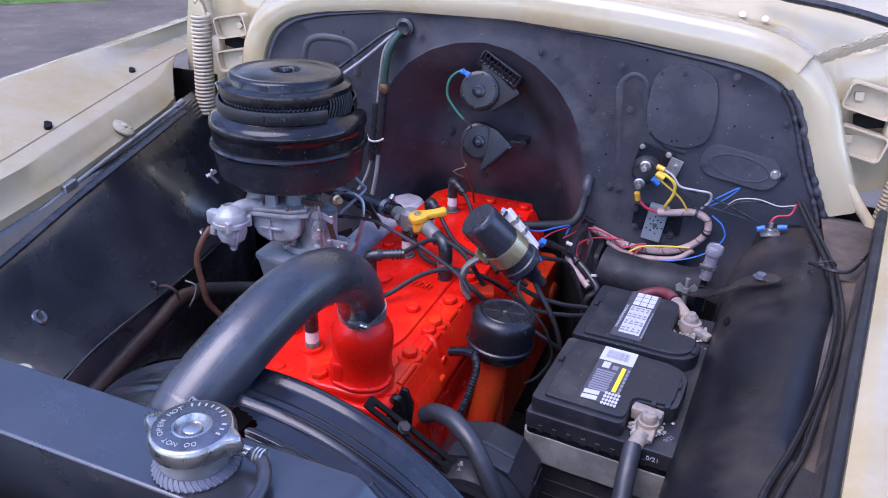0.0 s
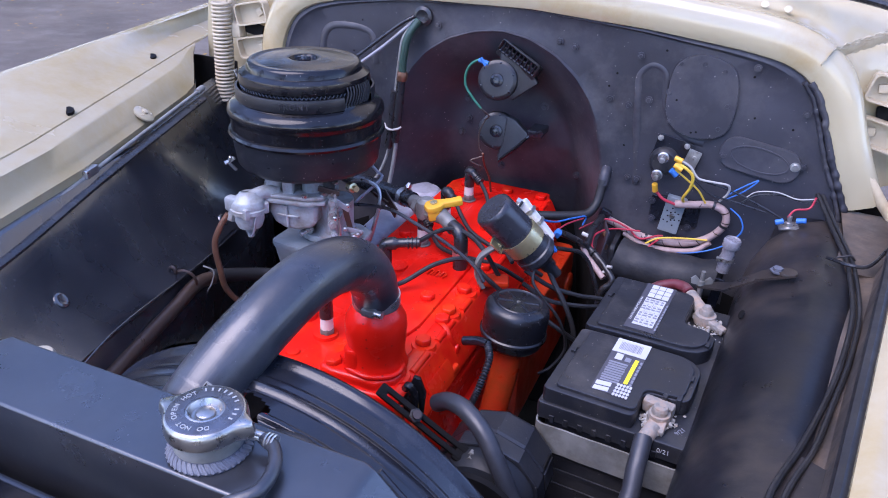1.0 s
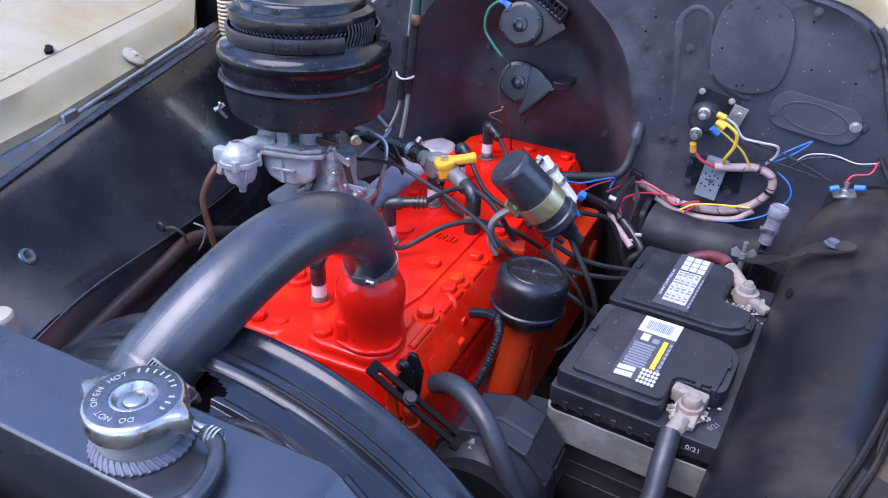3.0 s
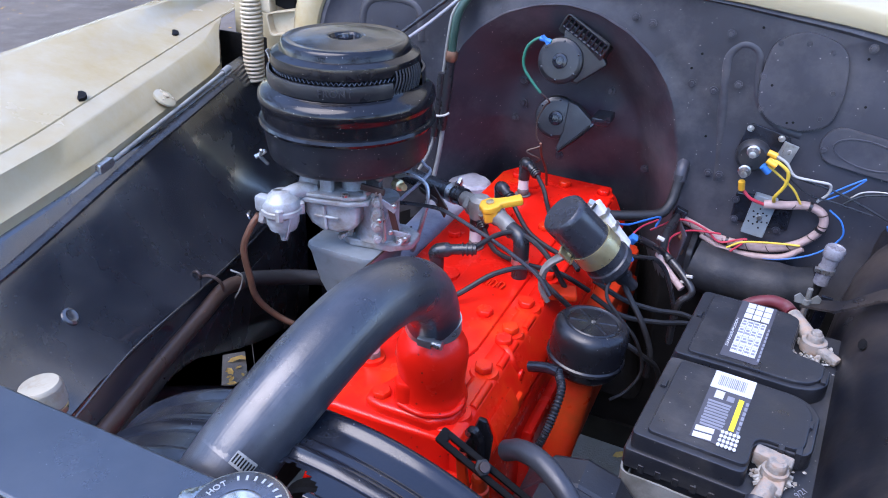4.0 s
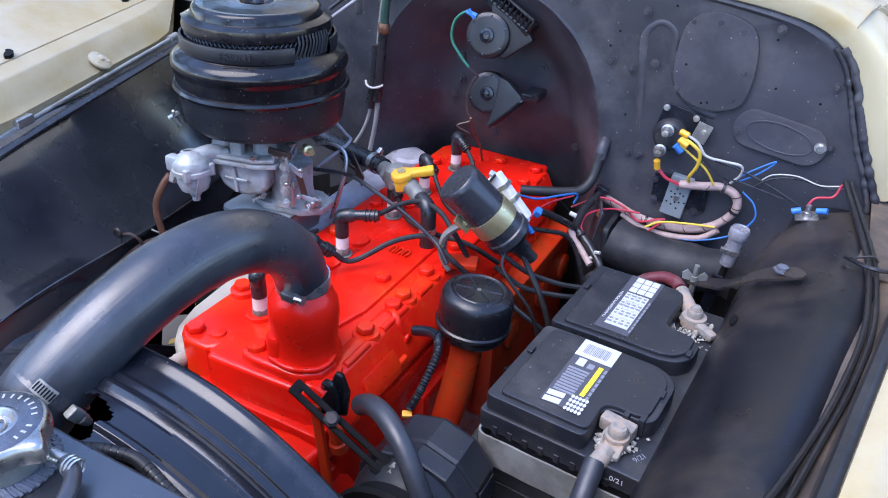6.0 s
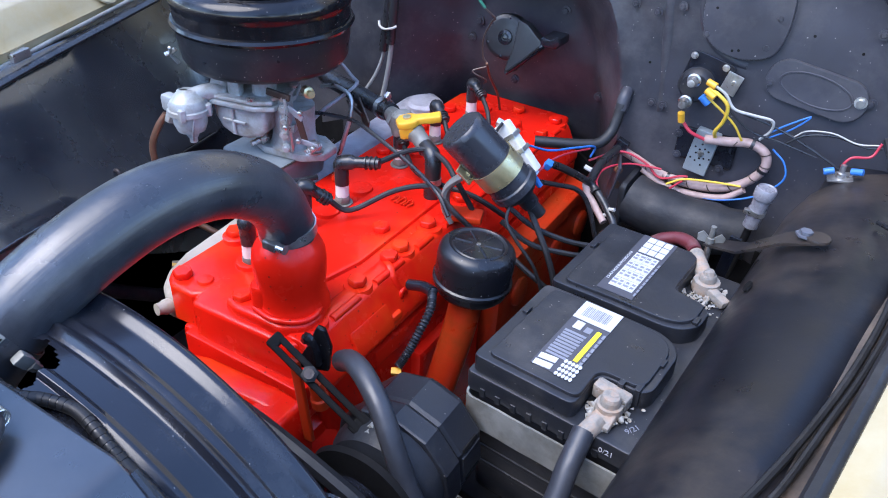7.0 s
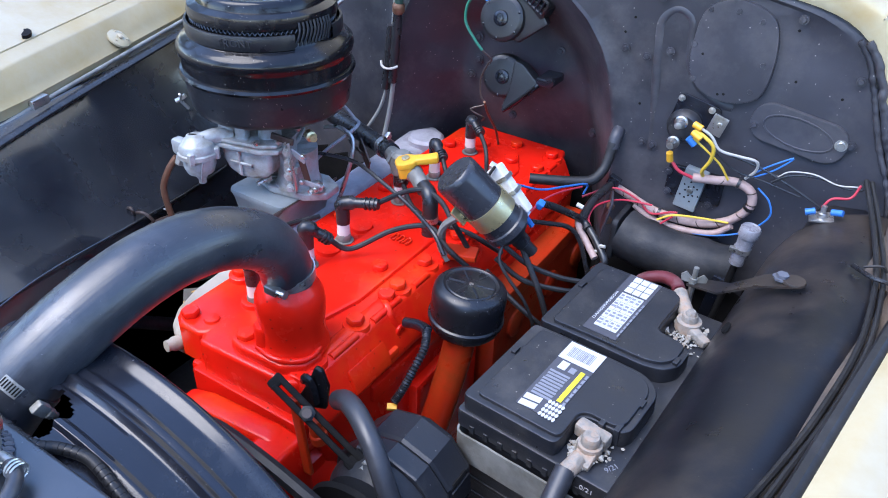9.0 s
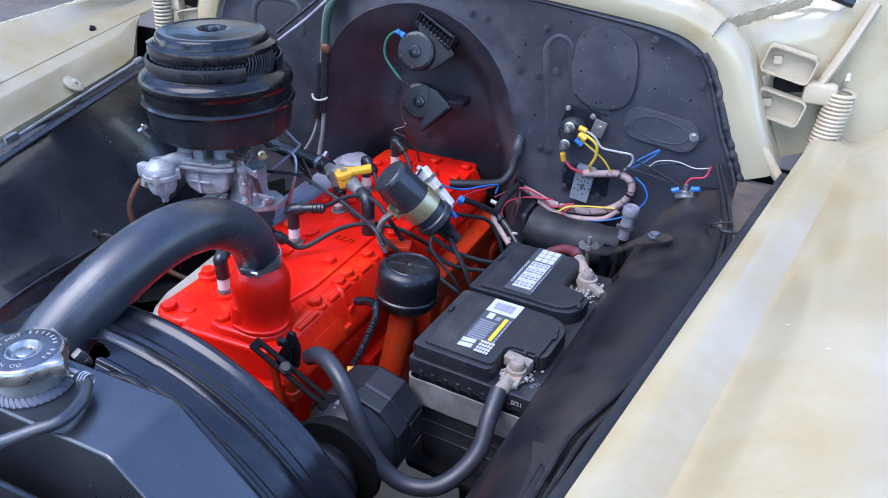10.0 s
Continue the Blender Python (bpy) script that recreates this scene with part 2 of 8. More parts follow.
M["white_ceramic"] = mat("white_ceramic", (0.58, 0.57, 0.54), 0.4, vary=0.06, scale=30, grain=160, bump=0.08, dirt=(0.35, 0.28, 0.2), dirt_amount=0.2, dirt_scale=40)
M["cap_white"] = mat("stained_off_white_plastic", (0.36, 0.33, 0.25), 0.5, vary=0.12, scale=30, grain=140, bump=0.2, dirt=(0.25, 0.18, 0.09), dirt_amount=0.4, dirt_scale=45)
M["tape"] = mat("faded_pink_loom_tape", (0.34, 0.24, 0.215), 0.65, vary=0.2, scale=50, grain=220, bump=0.3, dirt=(0.2, 0.15, 0.13), dirt_amount=0.4, dirt_scale=40)
M["canvas"] = mat("cream_wrapped_conduit", (0.46, 0.38, 0.24), 0.6, vary=0.12, scale=40, grain=200, bump=0.3, dirt=(0.3, 0.2, 0.1), dirt_amount=0.3, dirt_scale=40)
M["label_white"] = plain("white_label_paper", (0.42, 0.42, 0.43), 0.45)
M["label_grey"] = plain("grey_label_print", (0.17, 0.175, 0.20), 0.45)
M["label_dark"] = plain("dark_label_print", (0.05, 0.05, 0.06), 0.45)
M["label_yellow"] = plain("yellow_label_bar", (0.75, 0.62, 0.02), 0.45)
M["asphalt"] = mat("asphalt", (0.096, 0.078, 0.060), 0.85, vary=0.3, scale=1.3, grain=140, bump=0.8, dirt=(0.16, 0.14, 0.12), dirt_amount=0.3, dirt_scale=3, specks=(0.24, 0.22, 0.19), speck_scale=120, speck_share=0.3)
M["grass"] = mat("lawn", (0.07, 0.13, 0.02), 0.8, vary=0.35, scale=5, grain=90, bump=0.8)
M["leaf"] = mat("fallen_yellow_leaf", (0.36, 0.2, 0.03), 0.7, vary=0.4, scale=30, grain=100, bump=0.2)
M["bark"] = mat("brown_bark", (0.09, 0.065, 0.05), 0.85, vary=0.3, scale=6, grain=30, bump=0.6)
M["foliage"] = mat("autumn_foliage", (0.10, 0.11, 0.025), 0.6, vary=0.4, scale=1.5, grain=20, bump=0.1, dirt=(0.20, 0.13, 0.02), dirt_amount=0.5, dirt_scale=0.8)
# grime, with the shade of gaps and hollows put into the near-black base
M["dark"] = mat("grime_and_shade_black", (0.005, 0.0048, 0.005), 0.75, vary=0.3, scale=10, grain=80, bump=0.4, dirt=(0.013, 0.012, 0.011), dirt_amount=0.4, dirt_scale=12, spec=0.15)
M["tarnish"] = mat("tarnished_cap_face", (0.13, 0.13, 0.14), 0.27, 0.8, vary=0.25, scale=40, grain=220, bump=0.08, dirt=(0.08, 0.072, 0.066), dirt_amount=0.35, dirt_scale=60)
M["letter"] = plain("worn_bright_lettering", (0.45, 0.44, 0.42), 0.4, 0.5)


# ---- mesh helpers ----
def finish(name, bm, material, smooth=40):
    me = bpy.data.meshes.new(name)
    bmesh.ops.recalc_face_normals(bm, faces=bm.faces)
    bm.to_mesh(me)
    bm.free()
    if smooth:
        me.polygons.foreach_set("use_smooth", [True] * len(me.polygons))
        me.set_sharp_from_angle(angle=radians(smooth))
    me.materials.append(M[material] if isinstance(material, str) else material)
    return me


FLAT_SIDED = set()


def part(name, bm, material, parent=None, label="", smooth=40):
    flat_sided = id(bm) in FLAT_SIDED
    FLAT_SIDED.discard(id(bm))
    ob = new(name, finish(name, bm, material, smooth))
    if flat_sided and smooth:
        ob.modifiers.new("even_normals", "WEIGHTED_NORMAL").keep_sharp = True
    if parent:
        ob.parent = parent
        ob.matrix_parent_inverse = parent.matrix_world.inverted()
    if label:
        tagged(ob, label)
    return ob


def share(name, me, m, parent):
    """One more piece on a mesh that is already there."""
    ob = new(name, me)
    ob.parent = parent
    ob.matrix_parent_inverse = parent.matrix_world.inverted()
    ob.matrix_basis = m
    return ob


def thing(name, at, label, category, group="", kind=""):
    ob = new(name)
    ob.location = at
    ob.empty_display_size = 0.02
    bpy.context.view_layer.update()
    return tagged(ob, label, category, group, kind)


def upto(a, b):
    """Pose at a whose z axis runs to b."""
    d = Vector(b) - Vector(a)
    return Matrix.Translation(a) @ d.to_track_quat("Z", "Y").to_matrix().to_4x4()


def lathe(profile, m=None, seg=48, bm=None, close=True):
    """Turns (radius, height) round z."""
    bm = bm or bmesh.new()
    m = m or Matrix()
    rings = []
    held = [profile[0]]
    for (r0, h0), (r1, h1) in zip(profile, profile[1:]):
        d = math.hypot(r1 - r0, h1 - h0)
        if d > 0.0145 and r0 > 1e-5 and r1 > 1e-5:
            f = 0.0011 / d
            held += [(lerp(r0, r1, f), lerp(h0, h1, f)), (lerp(r0, r1, 1 - f), lerp(h0, h1, 1 - f))]
        held.append((r1, h1))
    for r, h in held:
        if r < 1e-5:
            rings.append([bm.verts.new(m @ Vector((0, 0, h)))])
        else:
            rings.append([bm.verts.new(m @ Vector((r * math.cos(2 * math.pi * k / seg), r * math.sin(2 * math.pi * k / seg), h))) for k in range(seg)])
    for a, b in zip(rings, rings[1:]):
        for k in range(seg):
            j = (k + 1) % seg
            q = [a[k % len(a)], a[j % len(a)], b[j % len(b)], b[k % len(b)]]
            q = list(dict.fromkeys(q))
            if len(q) > 2:
                bm.faces.new(q)
    if close:
        for ring in (rings[0], rings[-1]):
            if len(ring) > 2:
                bm.faces.new(ring)
    return bm


def smooth_path(pts, per=6):
    """Catmull-Rom through the points."""
    p = [Vector(q) for q in pts]
    if len(p) < 3:
        return p
    p = [2 * p[0] - p[1], *p, 2 * p[-1] - p[-2]]
    out = []
    for a, b, c, d in zip(p, p[1:], p[2:], p[3:]):
        for k in range(per):
            t = k / per
            out.append(0.5 * ((2 * b) + (c - a) * t + (2 * a - 5 * b + 4 * c - d) * t * t + (3 * b - a - 3 * c + d) * t ** 3))
    out.append(p[-2])
    return out


def tube(pts, r, seg=10, per=6, bm=None, smooth_it=True, radii=None, flat=1.0):
    """Sweeps a round section along the points. r may be a number or a function of 0..1."""
    bm = bm or bmesh.new()
    p = smooth_path(pts, per) if smooth_it else [Vector(q) for q in pts]
    n = len(p)
    tang = [(p[min(i + 1, n - 1)] - p[max(i - 1, 0)]).normalized() for i in range(n)]
    up = Vector((0, 0, 1)) if abs(tang[0].z) < 0.9 else Vector((1, 0, 0))
    u = (up - tang[0] * up.dot(tang[0])).normalized()
    rings = []
    for i in range(n):
        u = (u - tang[i] * u.dot(tang[i])).normalized()
        v = tang[i].cross(u)
        rad = r(i / (n - 1)) if callable(r) else r
        rings.append([bm.verts.new(p[i] + rad * (math.cos(2 * math.pi * k / seg) * u * flat + math.sin(2 * math.pi * k / seg) * v)) for k in range(seg)])
    uv = bm.loops.layers.uv.verify()
    for i, (a, b) in enumerate(zip(rings, rings[1:])):
        for k in range(seg):
            j = (k + 1) % seg
            f = bm.faces.new((a[k], a[j], b[j], b[k]))
            for lp, (uu, vv) in zip(f.loops, ((k, i), (k + 1, i), (k + 1, i + 1), (k, i + 1))):
                lp[uv].uv = (uu / seg, vv / n)
    bm.faces.new(rings[0])
    bm.faces.new(rings[-1])
    return bm


def box(size, m=None, bevel=0.003, bm=None, seg=2):
    """A box of that size, centred, with rounded edges."""
    tmp = bmesh.new()
    bmesh.ops.create_cube(tmp, size=1, matrix=Matrix.Diagonal((*size, 1)))
    if bevel:
        bmesh.ops.bevel(tmp, geom=list(tmp.edges), offset=bevel, segments=seg, affect="EDGES", profile=0.5)
    return merge(tmp, m, bm)


def merge(tmp, m=None, bm=None):
    """Adds tmp, moved by m, to bm."""
    bm = bm or bmesh.new()
    FLAT_SIDED.add(id(bm))
    m = m or Matrix()
    vs = {v: bm.verts.new(m @ v.co) for v in tmp.verts}
    for f in tmp.faces:
        bm.faces.new([vs[v] for v in f.verts])
    tmp.free()
    return bm


def prism(outline, z0, z1, m=None, bevel=0.003, bm=None, seg=2):
    """A flat outline (x, y) raised from z0 to z1, its edges rounded."""
    tmp = bmesh.new()
    lo = [tmp.verts.new((x, y, z0)) for x, y in outline]
    hi = [tmp.verts.new((x, y, z1)) for x, y in outline]
    n = len(outline)
    tmp.faces.new(lo[::-1])
    tmp.faces.new(hi)
    for k in range(n):
        tmp.faces.new((lo[k], lo[(k + 1) % n], hi[(k + 1) % n], hi[k]))
    bmesh.ops.recalc_face_normals(tmp, faces=tmp.faces)
    if bevel:
        sharp = [e for e in tmp.edges if len(e.link_faces) == 2 and e.calc_face_angle() > radians(50)]
        bmesh.ops.bevel(tmp, geom=sharp, offset=bevel, segments=seg, affect="EDGES", profile=0.5)
    return merge(tmp, m, bm)


def rounded(w, h, r, seg=5):
    """Outline of a rounded rectangle, centred."""
    out = []
    for cx, cy, a0 in ((w / 2 - r, h / 2 - r, 0), (-w / 2 + r, h / 2 - r, 90), (-w / 2 + r, -h / 2 + r, 180), (w / 2 - r, -h / 2 + r, 270)):
        for k in range(seg + 1):
            a = radians(a0 + 90 * k / seg)
            out.append((cx + r * math.cos(a), cy + r * math.sin(a)))
    return out


def sheet(rows, bm=None, thick=None):
    """A surface through rows of points; thick gives it a back."""
    bm = bm or bmesh.new()
    grid = [[bm.verts.new(p) for p in row] for row in rows]
    faces = []
    for a, b in zip(grid, grid[1:]):
        for k in range(len(a) - 1):
            faces.append(bm.faces.new((a[k], a[k + 1], b[k + 1], b[k])))
    if thick:
        bmesh.ops.recalc_face_normals(bm, faces=bm.faces)
        bmesh.ops.solidify(bm, geom=bm.faces[:], thickness=thick)
    return bm


def bolt_mesh(name, material, r=0.008, h=0.006, washer=0.0, stud=0.0):
    """A hexagon head, with a washer and a stud's end where wanted, standing on z = 0."""
    bm = bmesh.new()
    z = 0.0
    if washer:
        lathe([(0, 0), (washer, 0), (washer, 0.0015), (0, 0.0015)], bm=bm, seg=20, close=False)
        z = 0.0012
    hexa = [(r * math.cos(k * math.pi / 3), r * math.sin(k * math.pi / 3)) for k in range(6)]
    prism(hexa, z, z + h, bevel=r * 0.12, bm=bm, seg=1)
    if stud:
        lathe([(r * 0.5, z + h), (r * 0.5, z + h + stud), (r * 0.35, z + h + stud + 0.001), (0, z + h + stud + 0.001)], bm=bm, seg=12, close=False)
    return finish(name, bm, material)


def writing(name, text, size, m, material, parent, depth=0.0004, spacing=1.0):
    """Raised words in the built-in font, as a mesh."""
    cu = bpy.data.curves.new(name, "FONT")
    cu.body, cu.size, cu.extrude, cu.align_x, cu.align_y, cu.space_character = text, size, depth, "CENTER", "CENTER", spacing
    tmp = new(name, cu)
    bpy.context.view_layer.update()
    me = bpy.data.meshes.new_from_object(tmp.evaluated_get(bpy.context.evaluated_depsgraph_get()))
    bpy.data.objects.remove(tmp)
    me.materials.clear()
    me.materials.append(M[material])
    ob = new(name, me)
    ob.parent = parent
    ob.matrix_parent_inverse = parent.matrix_world.inverted()
    ob.matrix_basis = m
    return ob


def lerp(a, b, t):
    return a + (b - a) * t


def curve_at(pts, v):
    """Piecewise linear value of v in (v, value) pairs."""
    for (a, p), (b, q) in zip(pts, pts[1:]):
        if v <= b:
            return lerp(p, q, max(0.0, (v - a) / (b - a)))
    return pts[-1][1]


# ---- ground ----
bm = bmesh.new()
bmesh.ops.create_grid(bm, x_segments=40, y_segments=40, size=60)
tagged(part("ground", bm, "asphalt"), "worn grey asphalt drive with fallen leaves", "ground", kind="structure")

# lawn beyond the drive, along a straight edge
LAWN_A, LAWN_B = Vector((-9.6, 3.4, 0)), Vector((-6.2, 7.9, 0))
ld = (LAWN_B - LAWN_A).normalized()
ln = Vector((-ld.y, ld.x, 0))
bm = bmesh.new()
q = [LAWN_A - ld * 40, LAWN_B + ld * 40]
rows = []
for w, z in ((0, 0.004), (0.05, 0.03), (0.5, 0.04), (40, 0.04)):
    rows.append([q[0] + (q[1] - q[0]) * (k / 40) + ln * w + Vector((0, 0, z)) for k in range(41)])
sheet(rows, bm)
tagged(part("lawn", bm, "grass"), "short green grass lawn beside the asphalt drive", "grass", kind="structure")
rng = random.Random(4)
bm = bmesh.new()
for _ in range(5000):
    p = LAWN_A + ld * rng.uniform(-2, 8) + ln * rng.uniform(0.0, 2.2) + Vector((0, 0, 0.03))
    a, h = rng.uniform(0, 6.28), rng.uniform(0.03, 0.08)
    d = Vector((math.cos(a), math.sin(a), 0)) * 0.006
    t = p + Vector((rng.uniform(-0.03, 0.03), rng.uniform(-0.03, 0.03), h))
    bm.faces.new([bm.verts.new(p - d), bm.verts.new(p + d), bm.verts.new(t)])
tagged(part("grass_blades", bm, "grass", smooth=0), "green blades of grass on the lawn", "grass", kind="stuff")

bm = bmesh.new()
for k in range(900):
    if k < 500:
        p = Vector((rng.uniform(-9, -3), rng.uniform(1.5, 8), 0.004))
    elif k < 700:
        p = Vector((rng.uniform(-1.6, 0.8), rng.uniform(-0.2, 2.0), 0.004))
    else:
        p = Vector((rng.uniform(-1.25, -0.7), rng.uniform(0.5, 1.15), 0.004))
    a, s = rng.uniform(0, 6.28), rng.uniform(0.008, 0.022)
    ca, sa = math.cos(a), math.sin(a)
    pts = [(-1, 0, 0), (-0.3, 0.5, 0.15), (0.5, 0.4, 0.3), (1, 0, 0.1), (0.4, -0.45, 0.3), (-0.4, -0.4, 0.1)]
    vs = [bm.verts.new(p + Vector((s * (x * ca - y * sa), s * (x * sa + y * ca), s * z * rng.uniform(0.3, 1)))) for x, y, z in pts]
    bm.faces.new(vs)
tagged(part("fallen_leaves", bm, "leaf", smooth=0), "small yellow and brown leaves scattered on the asphalt", "leaves", kind="stuff")

# ---- trees round the drive ----
def tree(at, height, spread, seed):
    rg = random.Random(seed)
    ob = thing("tree", at, "leafy tree standing beside the drive", "tree", "trees round the drive")
    base = Vector(at)
    bm = tube([base, base + Vector((0.1, 0, height * 0.25)), base + Vector((-0.05, 0.1, height * 0.55)), base + Vector((0, 0, height * 0.85))], lambda t: 0.16 * (1 - 0.75 * t), seg=10)
    for k in range(9):
        a, h = rg.uniform(0, 6.28), height * rg.uniform(0.3, 0.75)
        tip = Vector((math.cos(a), math.sin(a), rg.uniform(0.3, 0.9))) * spread * 0.6
        tube([base + Vector((0, 0, h)), base + Vector((0, 0, h)) + tip * 0.5 + Vector((0, 0, 0.1)), base + Vector((0, 0, h)) + tip], lambda t: 0.06 * (1 - 0.8 * t), seg=6, bm=bm)
    part("trunk", bm, "bark", ob)
    bm = bmesh.new()
    centres = [Vector((rg.gauss(0, 0.45) * spread, rg.gauss(0, 0.45) * spread, height * rg.uniform(0.14, 1.05))) for _ in range(34)]
    for c in centres:
        for _ in range(70):
            p = base + c + Vector((rg.gauss(0, 0.28), rg.gauss(0, 0.28), rg.gauss(0, 0.2))) * spread * 0.45
            p.z = max(p.z, 0.5)
            u = Vector((rg.gauss(0, 1), rg.gauss(0, 1), rg.gauss(0, 0.6))).normalized()
            v = u.orthogonal().normalized()
            s = rg.uniform(0.09, 0.2) * spread / 3
            bm.faces.new([bm.verts.new(p + u * s), bm.verts.new(p + v * s * 0.55), bm.verts.new(p - u * s), bm.verts.new(p - v * s * 0.55)])
    part("crown", bm, "foliage", ob, smooth=0)


for k, (x, y, h, s) in enumerate(((-10, 13, 14, 5.0), (-15, 6, 12, 4.5), (-12, -6, 8, 2.8), (-13, 12, 10, 3.6), (9, -9, 8, 2.8), (-3, -13, 8.5, 2.8), (13, -5, 8, 2.8), (-4, 15, 10, 3.6), (6, 14, 9, 3.2), (-14, 9, 9, 3.4), (-9, 16, 9, 3.4), (-16, 1, 10, 3.6))):
    tree((x, y, 0), h, s, 40 + k)

# ---- firewall ----
FW = 0.615
OUT = [(-0.50, 0.45), (-0.48, 0.95), (-0.474, 1.09), (-0.460, 1.165), (-0.436, 1.212), (-0.395, 1.238), (-0.33, 1.253), (-0.2, 1.268), (0.046, 1.273),
       (0.25, 1.261), (0.40, 1.245), (0.465, 1.234), (0.502, 1.216), (0.528, 1.185), (0.545, 1.14), (0.567, 1.087), (0.588, 1.045), (0.61, 1.0), (0.62, 0.45)]
ARCH = [(-0.225, 0.52), (-0.219, 0.90), (-0.212, 1.0), (-0.197, 1.09), (-0.175, 1.14), (-0.145, 1.175), (-0.101, 1.205), (-0.05, 1.223), (0.0, 1.229),
        (0.05, 1.221), (0.1, 1.198), (0.14, 1.165), (0.168, 1.128), (0.187, 1.085), (0.203, 1.02), (0.213, 0.95), (0.22, 0.52)]


def polar(outline, c, n):
    """Where n even rays from c leave the outline, its corners smoothed."""
    res = []
    m = len(outline)
    for k in range(n):
        a = 2 * math.pi * k / n
        dx, dz = math.cos(a), math.sin(a)
        best = None
        for i in range(m):
            (x1, z1), (x2, z2) = outline[i], outline[(i + 1) % m]
            ex, ez = x2 - x1, z2 - z1
            det = dx * -ez + dz * ex
            if abs(det) < 1e-9:
                continue
            t = ((x1 - c[0]) * -ez + (z1 - c[1]) * ex) / det
            s = (dx * (z1 - c[1]) - dz * (x1 - c[0])) / det
            if t > 0 and -1e-6 <= s <= 1 + 1e-6 and (best is None or t > best):
                best = t
        res.append(best)
    for _ in range(2):
        res = [(res[k - 1] + 2 * res[k] + res[(k + 1) % n]) / 4 for k in range(n)]
    return [(c[0] + r * math.cos(2 * math.pi * k / n), c[1] + r * math.sin(2 * math.pi * k / n)) for k, r in enumerate(res)]


NF, CF = 240, (0.0, 0.95)
po, pa = polar(OUT, CF, NF), polar(ARCH, CF, NF)


def ring(a, b, t, y, jitter=0.0):
    return [Vector((lerp(a[k][0], b[k][0], t), y + jitter * noise.noise(Vector((a[k][0] * 6, a[k][1] * 6, t * 5))), lerp(a[k][1], b[k][1], t))) for k in range(NF)]


cen = [CF] * NF
rings = [ring(po, pa, 0.0, FW + 0.05), ring(po, pa, 0.0, FW + 0.004), ring(po, pa, 0.02, FW), ring(po, pa, 0.045, FW - 0.001), ring(po, pa, 0.07, FW + 0.004)]
rings += [ring(po, pa, t, FW + 0.005, 0.003) for t in (0.2, 0.4, 0.6, 0.8)]
rings += [ring(po, pa, 0.95, FW + 0.003), ring(po, pa, 0.985, FW - 0.001), ring(pa, cen, 0.0, FW), ring(pa, cen, 0.02, FW + 0.005)]
# the recess: broad slanting sides, a flat back that leans away towards the engine
rings += [ring(pa, cen, t, FW + d) for t, d in ((0.06, 0.013), (0.14, 0.032), (0.23, 0.056), (0.31, 0.078), (0.36, 0.0895), (0.41, 0.096), (0.50, 0.098), (0.65, 0.098), (0.8, 0.098), (0.97, 0.098), (1.0, 0.098))]
for r in rings[-11:]:
    for v in r:
        v.y += 0.30 * max(0.0, 1.0 - v.z) * min(1.0, (v.y - FW) / 0.08)
bm = sheet([r + [r[0]] for r in rings])
bmesh.ops.remove_doubles(bm, verts=bm.verts, dist=1e-5)
# faces below 0.80 become their own piece, the shade there put into its colour
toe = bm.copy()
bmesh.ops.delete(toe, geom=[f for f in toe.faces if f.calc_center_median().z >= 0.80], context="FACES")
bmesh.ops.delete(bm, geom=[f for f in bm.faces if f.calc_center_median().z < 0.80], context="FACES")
firewall = tagged(part("firewall", bm, "black_body"), "black painted steel firewall with a recessed arch and pressed ribs", "firewall", kind="structure")

part("toe_panel", toe, "dark", firewall, "lower part of the firewall, blackened for shade")

# pressed ribs, cover plates and bolts of the firewall
for pts, r in (
    ([(-0.372, 1.12), (-0.370, 1.175), (-0.352, 1.200), (-0.31, 1.206), (-0.27, 1.200), (-0.257, 1.18), (-0.254, 1.14)], 0.006),
    ([(0.268, 0.99), (0.258, 1.08), (0.250, 1.15), (0.249, 1.185), (0.267, 1.203), (0.288, 1.194), (0.294, 1.165), (0.298, 1.135), (0.318, 1.104), (0.345, 1.088), (0.37, 1.083)], 0.0055),
):
    part("pressed_rib", tube([(x, FW + 0.0115, z) for x, z in pts], r * 1.6, seg=20), "black_body", firewall)


def plate(name, outline, x, z, thick, material, parent, y=FW, rz=0.0, label=""):
    return part(name, prism(outline, 0, thick, Matrix.Translation((x, y, z)) @ pose(0, 0, 0, 90, 0, 0) @ pose(0, 0, 0, 0, 0, rz), bevel=0.0012), material, parent, label)


cov_ = [(-0.056, -0.01), (-0.053, 0.032), (-0.042, 0.056), (-0.01, 0.07), (0.032, 0.06), (0.05, 0.036), (0.055, -0.015), (0.045, -0.054), (0.008, -0.068), (-0.03, -0.06), (-0.05, -0.038)]
cov = [(v.x, v.y) for v in smooth_path([(x, y, 0) for x, y in cov_ + cov_[:1]], 4)][:-1]
plate("cover_plate", cov, 0.354, 1.161, 0.008, "black_body", firewall, FW + 0.004)
ova = rounded(0.128, 0.056, 0.027, 8)
plate("oval_cover_plate", ova, 0.462, 1.073, 0.007, "black_body", firewall, FW + 0.005, -8)
part("oval_rim", tube([(0.462 + 0.046 * math.cos(a), FW - 0.002, 1.073 + 0.020 * math.sin(a) - 0.006 * math.cos(a)) for a in [2 * math.pi * k / 40 for k in range(41)]], 0.0013, seg=6, per=1), "black_body", firewall)

